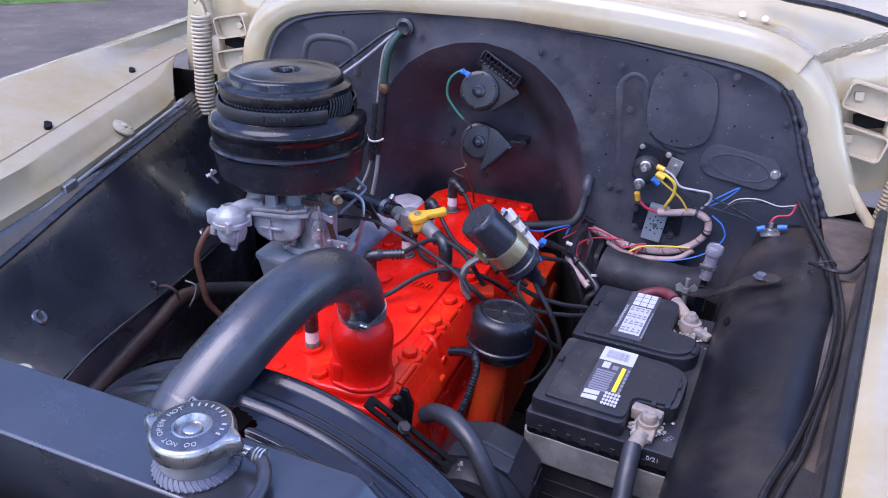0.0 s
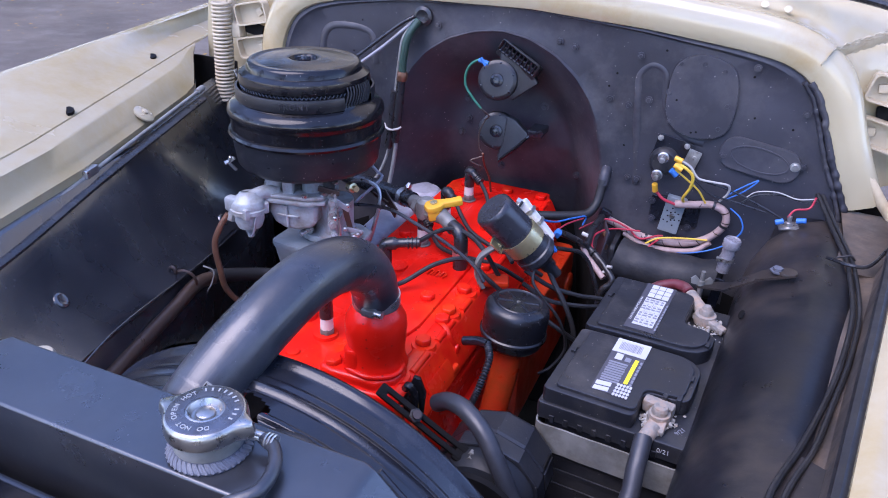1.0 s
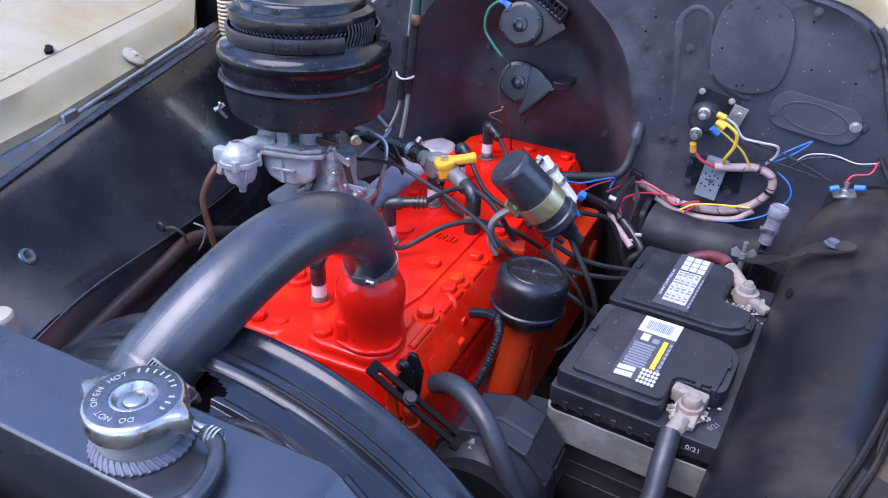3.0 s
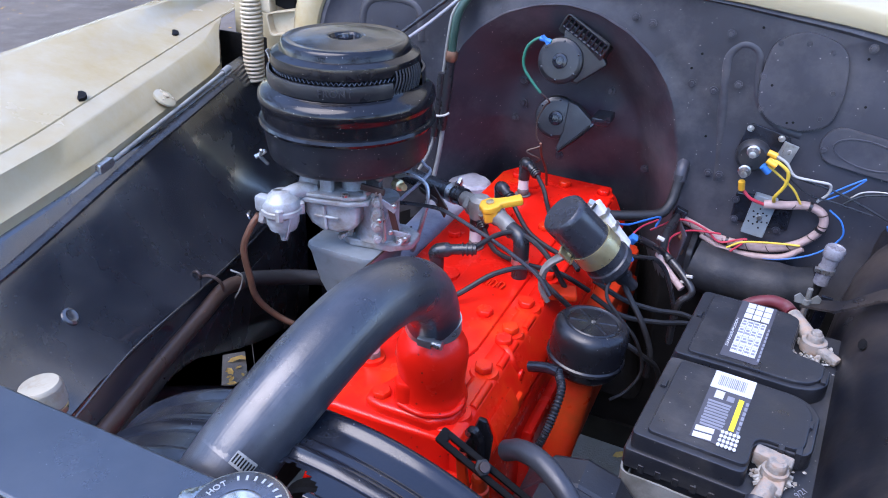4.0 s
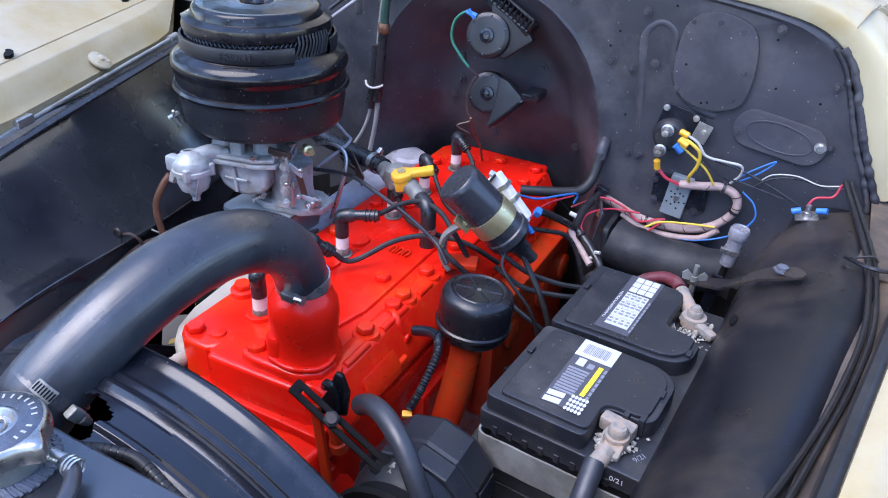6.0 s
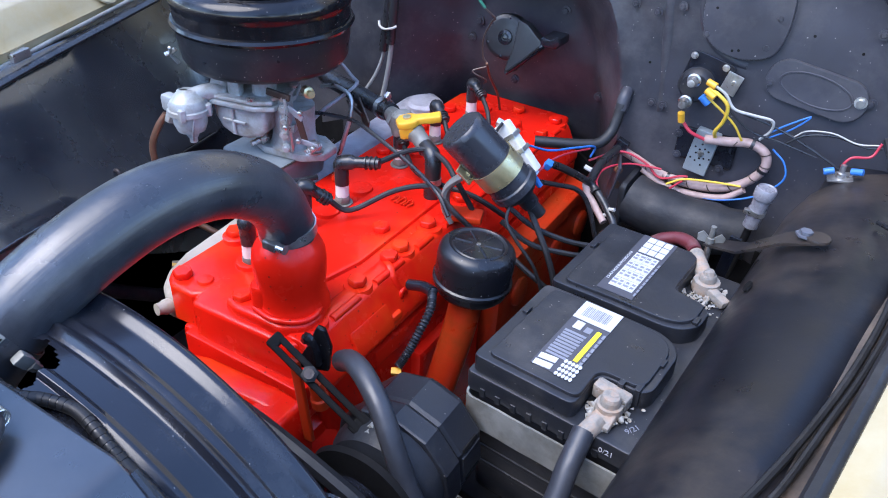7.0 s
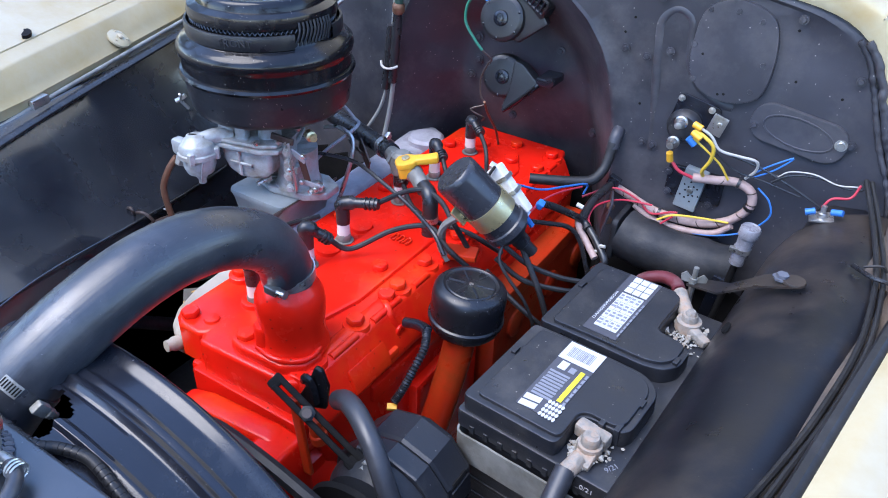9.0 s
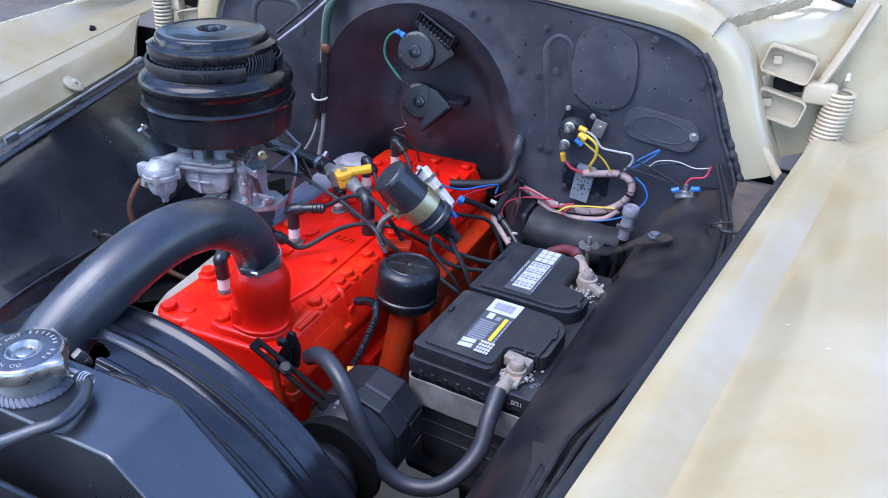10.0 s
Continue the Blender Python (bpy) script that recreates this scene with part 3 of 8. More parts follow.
fb = bolt_mesh("screw", "black_body", 0.0038, 0.003, washer=0.0062)
hole = finish("screw_hole", lathe([(0.0019, 0), (0.0019, 0.0006), (0, 0.0006)], seg=12), "dark")
for x, z in ((0.315, 1.153), (0.347, 1.102), (0.355, 1.104), (0.211, 1.183), (0.426, 1.205), (0.286, 1.23), (0.50, 1.13), (0.2, 1.16), (0.44, 1.14), (0.24, 1.06), (0.42, 1.02), (-0.3, 1.16), (-0.28, 1.22)):
    share("screw_hole", hole, Matrix.Translation((x, FW - 0.0035 if 0.30 < x < 0.40 else FW + 0.0015, z)) @ pose(0, 0, 0, 90, 0, 0), firewall)
fs = bolt_mesh("screw_bright", "steel", 0.006, 0.004, washer=0.008)
FACE = pose(0, 0, 0, 90, 0, 0)
for x, z in ((0.313, 1.213), (0.349, 1.217), (0.381, 1.209), (0.395, 1.154), (0.388, 1.115), (0.310, 1.117), (0.302, 1.164), (0.107, 1.224), (0.133, 1.218), (0.246, 1.217),
             (0.205, 1.138), (0.238, 1.132), (0.270, 1.146), (0.255, 1.003), (0.272, 1.003), (0.529, 1.073), (0.405, 1.071), (0.428, 1.220), (0.514, 1.158), (-0.122, 1.228)):
    share("screw", fb, Matrix.Translation((x, FW - 0.001, z)) @ FACE, firewall)
share("screw", fs, Matrix.Translation((0.517, FW - 0.002, 1.071)) @ FACE, firewall)
for x, z in ((-0.089, 1.033), (-0.091, 1.073), (-0.103, 1.002), (-0.012, 0.945), (0.066, 1.079), (0.064, 1.032), (0.146, 0.955), (0.16, 0.961)):
    share("screw", fb, Matrix.Translation((x, FW + (0.085 if x > 0.1 else 0.093), z)) @ FACE @ Matrix.Diagonal((1.3, 1.3, 1.3, 1)), firewall)

sealed = [(x, z) for x, z in po if x > 0.50 and 0.98 < z < 1.225]
sealed.sort(key=lambda q_: q_[1])
for off_, rad_, seed_ in ((0.0, 0.0055, 3), (-0.010, 0.004, 8)):
    path_ = smooth_path([(x + off_ + 0.003 * noise.noise(Vector((z * 60, seed_, 1))), FW - 0.005 + 0.0025 * noise.noise(Vector((z * 45, seed_, 5))), z) for x, z in sealed], 5)
    part("sealant_bead", tube(path_, lambda t: rad_ * (1 + 0.45 * noise.noise(Vector((t * 26, seed_, 2)))), seg=10, smooth_it=False), "black_body", firewall, "lumpy brushed-on black sealant")

# ---- cowl round the firewall ----
def grow(k, d):
    """A point d outside the firewall's edge."""
    x, z = po[k]
    x1, z1 = po[k - 1]
    x2, z2 = po[(k + 1) % NF]
    t = Vector((x2 - x1, z2 - z1)).normalized()
    return Vector((x + t.y * d, z - t.x * d)), abs(t.y)


rows = []
for d, y_top, y_side in ((-0.004, 0.006, 0.006), (0.0, -0.004, -0.004), (0.012, -0.009, -0.009), (0.04, -0.006, -0.008), (0.050, 0.000, -0.002), (0.056, 0.008, 0.012), (0.0565, 0.020, 0.04), (0.055, 0.030, 0.065), (0.0565, 0.050, 0.078), (0.064, 0.09, 0.083), (0.085, 0.12, 0.085), (0.11, 0.17, 0.088),
                         (0.15, 0.33, 0.09), (0.20, 0.6, 0.10), (0.30, 1.0, 0.14)):
    row = []
    for k in range(NF):
        p, side = grow(k, d)
        w = min(1.0, max(0.0, (side - 0.35) / 0.5))
        row.append(Vector((p.x, FW + lerp(y_top, y_side, w), p.y)))
    rows.append(row)
keep = [k for k in range(NF) if po[k][1] > 1.0]
start = next((i for i in range(1, len(keep)) if keep[i] - keep[i - 1] != 1), 0)
keep = keep[start:] + keep[:start]
bm = sheet([[r[k] for k in keep] for r in rows], thick=0.003)
cowl = tagged(part("cowl_panel", bm, "cream"), "cream painted cowl and door-pillar frame around the black firewall", "cowl", kind="structure")

# weld seam, screws and rubber strip on the cowl
rows = []
for k in range(91):
    t = k / 90
    c = Vector((lerp(0.520, 0.645, t), lerp(0.6035, 0.70, t ** 0.6), lerp(1.250, 1.294, t)))
    row = []
    for u in range(-7, 8):
        v = u / 7
        n1 = noise.noise(Vector((t * 40, v * 5, 0.3))) + 0.6 * noise.noise(Vector((t * 90, v * 12, 4.1)))
        lift = (1 - v * v) * (0.0030 + 0.0022 * n1) - 0.0012
        row.append(c + Vector((0.006 * v * (1 + 0.5 * n1), -lift * 0.8, 0.013 * v * (1 + 0.35 * noise.noise(Vector((t * 18, 7, 2)))) + lift * 0.6)))
    rows.append(row)
bm = sheet(rows)
part("weld_seam", bm, "cream_dull", cowl, "rough uneven lead-filled seam")
cs = finish("cross_screw", lathe([(0.0062, 0), (0.006, 0.0006), (0.0045, 0.0010), (0.0016, 0.0010), (0.0014, 0.0002), (0, 0.0002)], seg=20), "cream")
for x, z in ((0.417, 1.308), (0.452, 1.304)):
    share("cross_screw", cs, Matrix.Translation((x, 0.672, z)) @ pose(0, 0, 0, 50, 0, 0), cowl)
part("rubber_strip", tube([(0.44, 0.70, 1.345), (0.478, 0.70, 1.335), (0.55, 0.70, 1.326), (0.62, 0.70, 1.312), (0.70, 0.70, 1.29)], 0.007, seg=8), "rubber", cowl)

# ---- fenders ----
def xl(y):
    return -0.458 - 0.26 * y - 0.1 * max(0.0, y - 0.1)


def xr(y):
    return 0.583 + 0.165 * y


YS = [-0.9 + 0.05 * k for k in range(41)]


def fender(side):
    rows = []
    for y in YS:
        if side < 0:
            x0, xc = xl(y), -0.685 - 0.225 * y
        else:
            x0 = xr(y)
            xc = x0 + 0.2
        s = side
        w = xc - x0
        nose = min(0.0, y + 0.45) * 0.18
        dr = min(-0.523 - 0.379 * (y - 0.135) - x0, -0.022)
        ds = min(-0.530 - 0.384 * (y - 0.091) - x0, dr - 0.018)
        dc = max(min(-0.568 - 0.415 * (y - 0.093) - x0, ds - 0.03), w + 0.03)
        prof = [(0.004, 1.02), (0.0, 1.045), (0.002, 1.056), (-0.010, 1.068), (dr + 0.004, 1.0975), (dr - 0.001, 1.1002), (dr - 0.006, 1.1015), (ds + 0.0012, 1.1083), (ds + 0.0005, 1.1070), (ds - 0.0005, 1.1070), (ds - 0.0014, 1.1095),
                (dc, 1.1205), (dc - 0.008, 1.1228), ((dc + w) / 2, 1.138), (w + 0.014, 1.151), (w - 0.01, 1.152), (w - 0.06, 1.135), (w - 0.2, 1.06), (w - 0.32, 0.95), (w - 0.38, 0.7), (w - 0.38, 0.45)]
        if side > 0:
            prof = [(0.004, 1.03), (0.0, 1.07), (0.002, 1.082), (0.012, 1.087), (0.034, 1.086), (0.05, 1.078), (0.062, 1.074), (0.072, 1.078), (0.09, 1.096), (0.12, 1.112), (0.2, 1.135), (0.3, 1.135), (0.4, 1.10), (0.5, 1.0), (0.56, 0.8), (0.57, 0.45)]
        if side < 0 and y > 0.54:
            f = min(1.0, (y - 0.54) / 0.14)
            hx, hz = prof[7]
            prof = [(lerp(px, hx, f), lerp(pz, hz, f)) if i < 7 else (px, pz) for i, (px, pz) in enumerate(prof)]
        rows.append([Vector((x0 + dx, y, z + nose)) for dx, z in prof])
    return sheet(rows, thick=0.002)


fender_l = tagged(part("fender_far", fender(-1), "fender_cream"), "cream painted front fender with small oval holes along its ledge", "fender", kind="structure")
fender_r = tagged(part("fender_near", fender(1), "fender_cream"), "cream painted front fender with a rolled inner lip", "fender", kind="structure")

# ---- inner fender panels ----
rows = []
for y in [-0.9 + 0.04 * k for k in range(42)]:
    if y > 0.67:
        break
    xb = -0.327 - 0.30 * max(y, -0.3) - 0.05 * max(0, y - 0.2)
    zb = 0.885 - 0.16 * max(-0.1, min(y, 0.4))
    xt, zt = xl(y) + 0.012, 1.040
    prof = [(xt - 0.02, zt + 0.004), (xt, zt), (lerp(xt, xb, 0.25), lerp(zt, zb, 0.33)), (lerp(xt, xb, 0.42), lerp(zt, zb, 0.58)), (lerp(xt, xb, 0.55), lerp(zt, zb, 0.72)), (lerp(xt, xb, 0.8), lerp(zt, zb, 0.9)), (xb, zb), (xb - 0.0005, zb - 0.003),
            (xb - 0.0025, zb - 0.006), (xb + 0.003, zb - 0.022), (xb + 0.010, zb - 0.045)]
    rows.append([Vector((x + 0.003 * noise.noise(Vector((y * 5, i * 0.7, 2))), y, z)) for i, (x, z) in enumerate(prof)])
inner_l = tagged(part("inner_fender_far", sheet(rows, thick=0.002), "black_panel", smooth=55), "gloss black inner fender panel sloping down to the frame", "inner fender", kind="structure")

def wheelhouse(y):
    """Section (x, z) of the near wheelhouse at y."""
    xd, x2 = 0.437 + 0.07 * y, xr(y)
    return [(xd, 0.60), (xd, 0.86), (xd + 0.003, 0.905), (xd + 0.012, 0.94), (xd + 0.028, 0.966), (xd + 0.05, 0.986), (xd + 0.075, 0.998), (xd + 0.1, 1.003),
            (lerp(xd, x2, 0.70), 1.0025), (lerp(xd, x2, 0.78), 1.001), (lerp(xd, x2, 0.86), 0.994), (lerp(xd, x2, 0.89), 0.990), (x2 - 0.006, 0.994), (x2 - 0.003, 1.05)]


# its rear edge is an arc that ends short of the firewall
REAR = [(0.44, 0.36), (0.462, 0.415), (0.470, 0.47), (0.482, 0.508), (0.50, 0.535), (0.523, 0.555), (0.555, 0.572), (0.60, 0.58), (0.70, 0.585)]
ends = [curve_at(REAR, x) for x, z in wheelhouse(0.5)]
rows = []
for k in range(61):
    v = k / 60
    row = []
    for i, ye in enumerate(ends):
        y = lerp(-0.9, ye, 1 - (1 - v) ** 1.3)
        x, z = wheelhouse(y)[i]
        row.append(Vector((x, y, z + 0.002 * noise.noise(Vector((y * 4, i * 0.6, 7))))))
    rows.append(row)
rows.append([p + Vector((0.0, 0.003, -0.002)) for p in rows[-1]])
rows.append([p + Vector((0.003, 0.004, -0.012)) for p in rows[-2]])
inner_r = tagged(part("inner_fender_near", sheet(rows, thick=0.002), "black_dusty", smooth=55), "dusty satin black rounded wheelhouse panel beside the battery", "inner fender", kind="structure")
rows = []
for k in range(12):
    y = 0.40 + 0.0195 * k
    x2 = xr(y)
    rows.append([Vector((0.507, y, 0.90)), Vector((0.508, y, 0.94)), Vector((0.511, y, 0.962)), Vector((0.518, y, 0.977)), Vector((0.535, y, 0.984 + 0.02 * max(0, y - 0.56))), Vector((0.57, y, 0.987 + 0.05 * max(0, y - 0.56))), Vector((x2 - 0.008, y, 0.982))])
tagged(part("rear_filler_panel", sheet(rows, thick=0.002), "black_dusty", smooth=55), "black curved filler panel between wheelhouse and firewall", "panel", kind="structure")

# dark underside that closes the bay: chassis rails and front closing panel
for x0 in (-0.33, 0.36):
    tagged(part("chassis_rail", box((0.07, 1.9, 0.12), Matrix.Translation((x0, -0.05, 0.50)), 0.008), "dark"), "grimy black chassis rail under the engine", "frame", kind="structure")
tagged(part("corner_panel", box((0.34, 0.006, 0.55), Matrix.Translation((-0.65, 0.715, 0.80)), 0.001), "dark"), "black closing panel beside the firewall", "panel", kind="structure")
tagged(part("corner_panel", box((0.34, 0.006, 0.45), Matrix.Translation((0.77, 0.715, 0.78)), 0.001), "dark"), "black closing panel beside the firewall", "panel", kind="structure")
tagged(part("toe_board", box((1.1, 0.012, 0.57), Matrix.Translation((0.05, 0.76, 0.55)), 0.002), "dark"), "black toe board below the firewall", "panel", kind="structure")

# ---- raised hood above the cowl ----
hood = thing("hood", (0.03, 0.80, 1.43), "cream painted hood raised on its hinges above the bay", "hood")
HB, HT = Vector((0.03, 0.80, 1.43)), Vector((0.03, 1.22, 2.50))
hu = (HT - HB).normalized()
hn = Vector((0, hu.z, -hu.y))
rows_o, rows_i = [], []
for k in range(13):
    v = k / 12
    hw = lerp(0.64, 0.55, v)
    row = [HB + hu * ((HT - HB).length * v) + Vector((hw * math.sin(u * math.pi / 24), 0, 0)) + hn * 0.10 * (math.cos(u * math.pi / 24) - 0.3) for u in range(-12, 13)]
    rows_o.append([p + hn * 0.03 for p in row])
    rows_i.append(row)
part("outer_panel", sheet(rows_o, thick=0.002), "cream", hood)
part("inner_panel", sheet(rows_i, thick=0.002), "cream_dull", hood)
for sx in (-1, 1):
    part("brace_rib", tube([HB + Vector((0.3 * sx, 0.08, 0.05)), HB.lerp(HT, 0.5) + Vector((0.22 * sx, 0.085, 0)), HT + Vector((0.1 * sx, 0.07, -0.05))], 0.025, seg=10), "cream_dull", hood)


# ---- windscreen and closed cabin behind the hood ----
cab = thing("windscreen", (0.03, 1.05, 1.33), "dark windscreen glass in a black rubber frame behind the raised hood", "windscreen")
W0, W1 = [Vector((0.03 + 0.66 * u, 1.02 + 0.16 * u * u, 1.335)) for u in (-1, -0.6, -0.2, 0.2, 0.6, 1)], [Vector((0.03 + 0.60 * u, 1.38 + 0.14 * u * u, 1.78)) for u in (-1, -0.6, -0.2, 0.2, 0.6, 1)]
part("pane", sheet([W0, [a.lerp(b, 0.5) + Vector((0, -0.015, 0.01)) for a, b in zip(W0, W1)], W1], thick=0.005), "glass_dark", cab)
part("rubber_frame", tube(W0, 0.014, seg=10), "rubber", cab)
part("top_frame", tube(W1, 0.014, seg=10), "rubber", cab)
tagged(part("cabin_shell", box((1.34, 1.2, 0.03), Matrix.Translation((0.03, 2.0, 1.82)), 0.01), "cream"), "cream painted cabin roof behind the windscreen", "roof", kind="structure")
for sx in (-1, 1):
    tagged(part("cabin_side", box((0.03, 1.4, 1.3), Matrix.Translation((0.03 + 0.70 * sx, 1.95, 1.05)), 0.01), "cream"), "cream painted cabin side behind the cowl", "wall", kind="structure")

# ================= things =================
# ---- engine ----
eng = thing("engine", (0.0, 0.35, 0.50), "red enamelled six-cylinder engine block and head standing in the bay", "engine")
head_out = [(-0.116, 0.024), (-0.108, 0.012), (-0.095, 0.003), (-0.061, 0.003), (-0.055, 0.009), (-0.052, -0.003), (-0.047, -0.0065), (0.02, -0.005), (0.085, -0.002), (0.098, 0.010), (0.100, 0.1), (0.100, 0.69), (0.09, 0.73), (-0.1, 0.735), (-0.118, 0.7)]
BOSSES = (0.042, 0.122, 0.211, 0.277, 0.36, 0.44, 0.53, 0.62, 0.68)
bm = prism(head_out, 0.84, 0.895, bevel=0.006, seg=3)
# sloping side below the bolt row, with a rolled ridge along its upper edge
prism([(0.06, 0.835), (0.127, 0.835), (0.128, 0.848), (0.122, 0.858), (0.106, 0.891), (0.101, 0.8965), (0.092, 0.899), (0.078, 0.8985), (0.072, 0.890)], 0, 0.69, pose(0, 0.697, 0, 90, 0, 0), bevel=0.004, bm=bm, seg=2)
for y0, y1 in zip(BOSSES, BOSSES[1:]):
    tube([(0.0985, y0 + 0.016, 0.8955), (0.0985, y1 - 0.016, 0.8955)], 0.0052, seg=10, bm=bm, smooth_it=False)
prism([(0.118, 0.845), (0.131, 0.845), (0.127, 0.862), (0.117, 0.878)], 0, 0.07, pose(0, 0.135, 0, 90, 0, 0), bevel=0.002, bm=bm)
# low crown along the middle
prism([(-0.022, 0.105), (0.05, 0.105), (0.062, 0.16), (0.062, 0.6), (0.03, 0.66), (-0.022, 0.66), (-0.03, 0.6), (-0.03, 0.14)], 0.885, 0.9005, bevel=0.005, bm=bm)
for y in (0.115, 0.26, 0.335, 0.48, 0.555, 0.69):
    lathe([(0.019, 0.89), (0.017, 0.9), (0.012, 0.901)], Matrix.Translation((-0.048, y - 0.03, 0)), 20, bm)
for y in BOSSES:
    lathe([(0.0, 0.848), (0.0195, 0.848), (0.0185, 0.893), (0.0165, 0.899), (0.0, 0.900)], Matrix.Translation((0.086, y, 0)), 24, bm)
lathe([(0.017, 0.88), (0.0165, 0.902), (0.013, 0.904), (0.0, 0.904)], Matrix.Translation((-0.099, 0.113, 0)), 20, bm)
lathe([(0.011, 0.893), (0.009, 0.898), (0.0, 0.899)], Matrix.Translation((-0.066, 0.030, 0)), 20, bm)
part("cylinder_head", bm, "red", eng)
bm = prism([(0.10, 0.06), (0.1285, 0.065), (0.1285, 0.155), (0.10, 0.16)], 0.845, 0.858, bevel=0.004)
prism([(0.118, 0.04), (0.126, 0.04), (0.126, 0.70), (0.118, 0.70)], 0.836, 0.846, bevel=0.002, bm=bm)
box((0.176, 0.016, 0.045), Matrix.Translation((0.022, -0.004, 0.824)), 0.003, bm)
part("side_flange", bm, "red", eng)
bm = prism([(-0.098, 0.02), (0.115, 0.02), (0.122, 0.06), (0.122, 0.70), (0.11, 0.74), (-0.095, 0.74), (-0.1, 0.7)], 0.50, 0.832, bevel=0.008)
prism([(0.10, 0.10), (0.128, 0.10), (0.128, 0.66), (0.10, 0.66)], 0.80, 0.828, bevel=0.006, bm=bm)
box((0.03, 0.17, 0.15), Matrix.Translation((0.122, 0.27, 0.69)), 0.01, bm)
box((0.03, 0.17, 0.15), Matrix.Translation((0.122, 0.5, 0.69)), 0.01, bm)
part("block", bm, "red", eng)
bm = box((0.075, 0.34, 0.22), Matrix.Translation((0.125, 0.53, 0.70)), 0.014)
box((0.02, 0.30, 0.03), Matrix.Translation((0.155, 0.53, 0.795)), 0.006, bm)
for y in (0.42, 0.55, 0.66):
    lathe([(0.024, 0), (0.024, 0.006), (0.02, 0.009), (0, 0.009)], upto((0.161, y, 0.735), (0.3, y, 0.735)), 20, bm)
part("side_cover", bm, "red_hot", eng, "grimy orange-red side cover")
bm = box((0.19, 0.03, 0.05), Matrix.Translation((0.015, 0.012, 0.820)), 0.006)
bmx = prism([(-0.075, 0.50), (0.125, 0.50), (0.128, 0.70), (0.11, 0.775), (0.06, 0.805), (-0.03, 0.81), (-0.07, 0.78)], 0, 0.05, pose(0, 0.03, 0, 90, 0, 0), bevel=0.012, bm=bm, seg=3)
prism([(0.085, 0.50), (0.135, 0.50), (0.135, 0.74), (0.10, 0.775), (0.085, 0.74)], 0, 0.065, pose(0, 0.035, 0, 90, 0, 0), bevel=0.008, bm=bmx)
prism([(-0.07, 0.60), (0.122, 0.60), (0.124, 0.80), (0.112, 0.838), (0.085, 0.848), (-0.02, 0.838), (-0.06, 0.825), (-0.072, 0.79)], 0, 0.034, pose(0, -0.016, 0, 90, 0, 0), bevel=0.009, bm=bm, seg=3)
prism([(0.062, 0.60), (0.128, 0.60), (0.128, 0.80), (0.118, 0.842), (0.078, 0.846), (0.062, 0.82)], 0, 0.05, pose(0, -0.016, 0, 90, 0, 0), bevel=0.006, bm=bm, seg=3)
prism([(0.074, 0.62), (0.118, 0.62), (0.118, 0.79), (0.074, 0.80)], 0, 0.054, pose(0, -0.016, 0, 90, 0, 0), bevel=0.003, bm=bm)
part("timing_cover", bm, "red", eng)
tb = bolt_mesh("cover_bolt", "red_hot", 0.008, 0.007, washer=0.010)
for x, z in ((0.056, 0.815), (-0.05, 0.80), (0.098, 0.825)):
    share("cover_bolt", tb, Matrix.Translation((x, -0.05 if x < 0.06 else -0.066, z)) @ pose(0, 0, 0, 90, 0, 0), eng)

# water outlet: flange, bulb and neck
bm = prism([(-0.012, 0.008), (0.010, 0.003), (0.035, 0.004), (0.070, 0.004), (0.092, 0.022), (0.096, 0.045), (0.075, 0.085), (0.03, 0.1), (0.008, 0.085), (-0.004, 0.045), (-0.014, 0.03)], 0.888, 0.908, bevel=0.006, seg=3)
lathe([(0.0415, 0.905), (0.0405, 0.911), (0.0385, 0.917), (0.0375, 0.925), (0.0375, 0.936), (0.0392, 0.950), (0.0402, 0.964), (0.0388, 0.976), (0.034, 0.986), (0.029, 0.992), (0.026, 0.996), (0.026, 1.02)], Matrix.Translation((0.051, 0.05, 0)), 48, bm)
lathe([(0.0165, 0.905), (0.0150, 0.930), (0.0150, 0.936), (0.0125, 0.939), (0, 0.939)], Matrix.Translation((0.034, 0.026, 0)), 24, bm)
box((0.026, 0.030, 0.026), Matrix.Translation((0.038, 0.036, 0.921)), 0.006, bm)
tube([(0.030, 0.012, 0.911), (0.060, 0.008, 0.911), (0.086, 0.022, 0.911), (0.091, 0.045, 0.911), (0.074, 0.076, 0.911)], 0.0035, seg=10, bm=bm)
part("water_outlet", bm, "red", eng)

hb = bolt_mesh("head_bolt", "red", 0.0118, 0.009)
for x, y, z in ((0.041, 0.231, 0.900), (0.083, 0.277, 0.8995), (0.085, 0.211, 0.8995), (0.086, 0.185, 0.8985), (0.085, 0.122, 0.8995), (0.083, 0.042, 0.8995), (0.003, 0.021, 0.906), (0.034, 0.028, 0.939),
                (0.084, 0.68, 0.8995), (0.009, 0.691, 0.895), (-0.081, 0.688, 0.895), (-0.094, 0.022, 0.895), (-0.099, 0.113, 0.903), (-0.09, 0.2, 0.895), (-0.09, 0.31, 0.895), (-0.09, 0.42, 0.895), (-0.09, 0.53, 0.895), (-0.09, 0.62, 0.895),
                (0.035, 0.37, 0.900), (0.035, 0.5, 0.900), (0.035, 0.62, 0.900), (0.085, 0.36, 0.8995), (0.085, 0.44, 0.8995), (0.085, 0.53, 0.8995), (0.085, 0.62, 0.8995)):
    share("head_bolt", hb, Matrix.Translation((x, y, z)) @ pose(0, 0, 0, 0, 0, 97 * x * y * 1000 % 60), eng)
bm = tube([(0.086, 0.178, 0.9), (0.098, 0.170, 0.901), (0.106, 0.165, 0.893), (0.111, 0.166, 0.882), (0.115, 0.171, 0.873)], 0.0042, seg=10, flat=0.5)
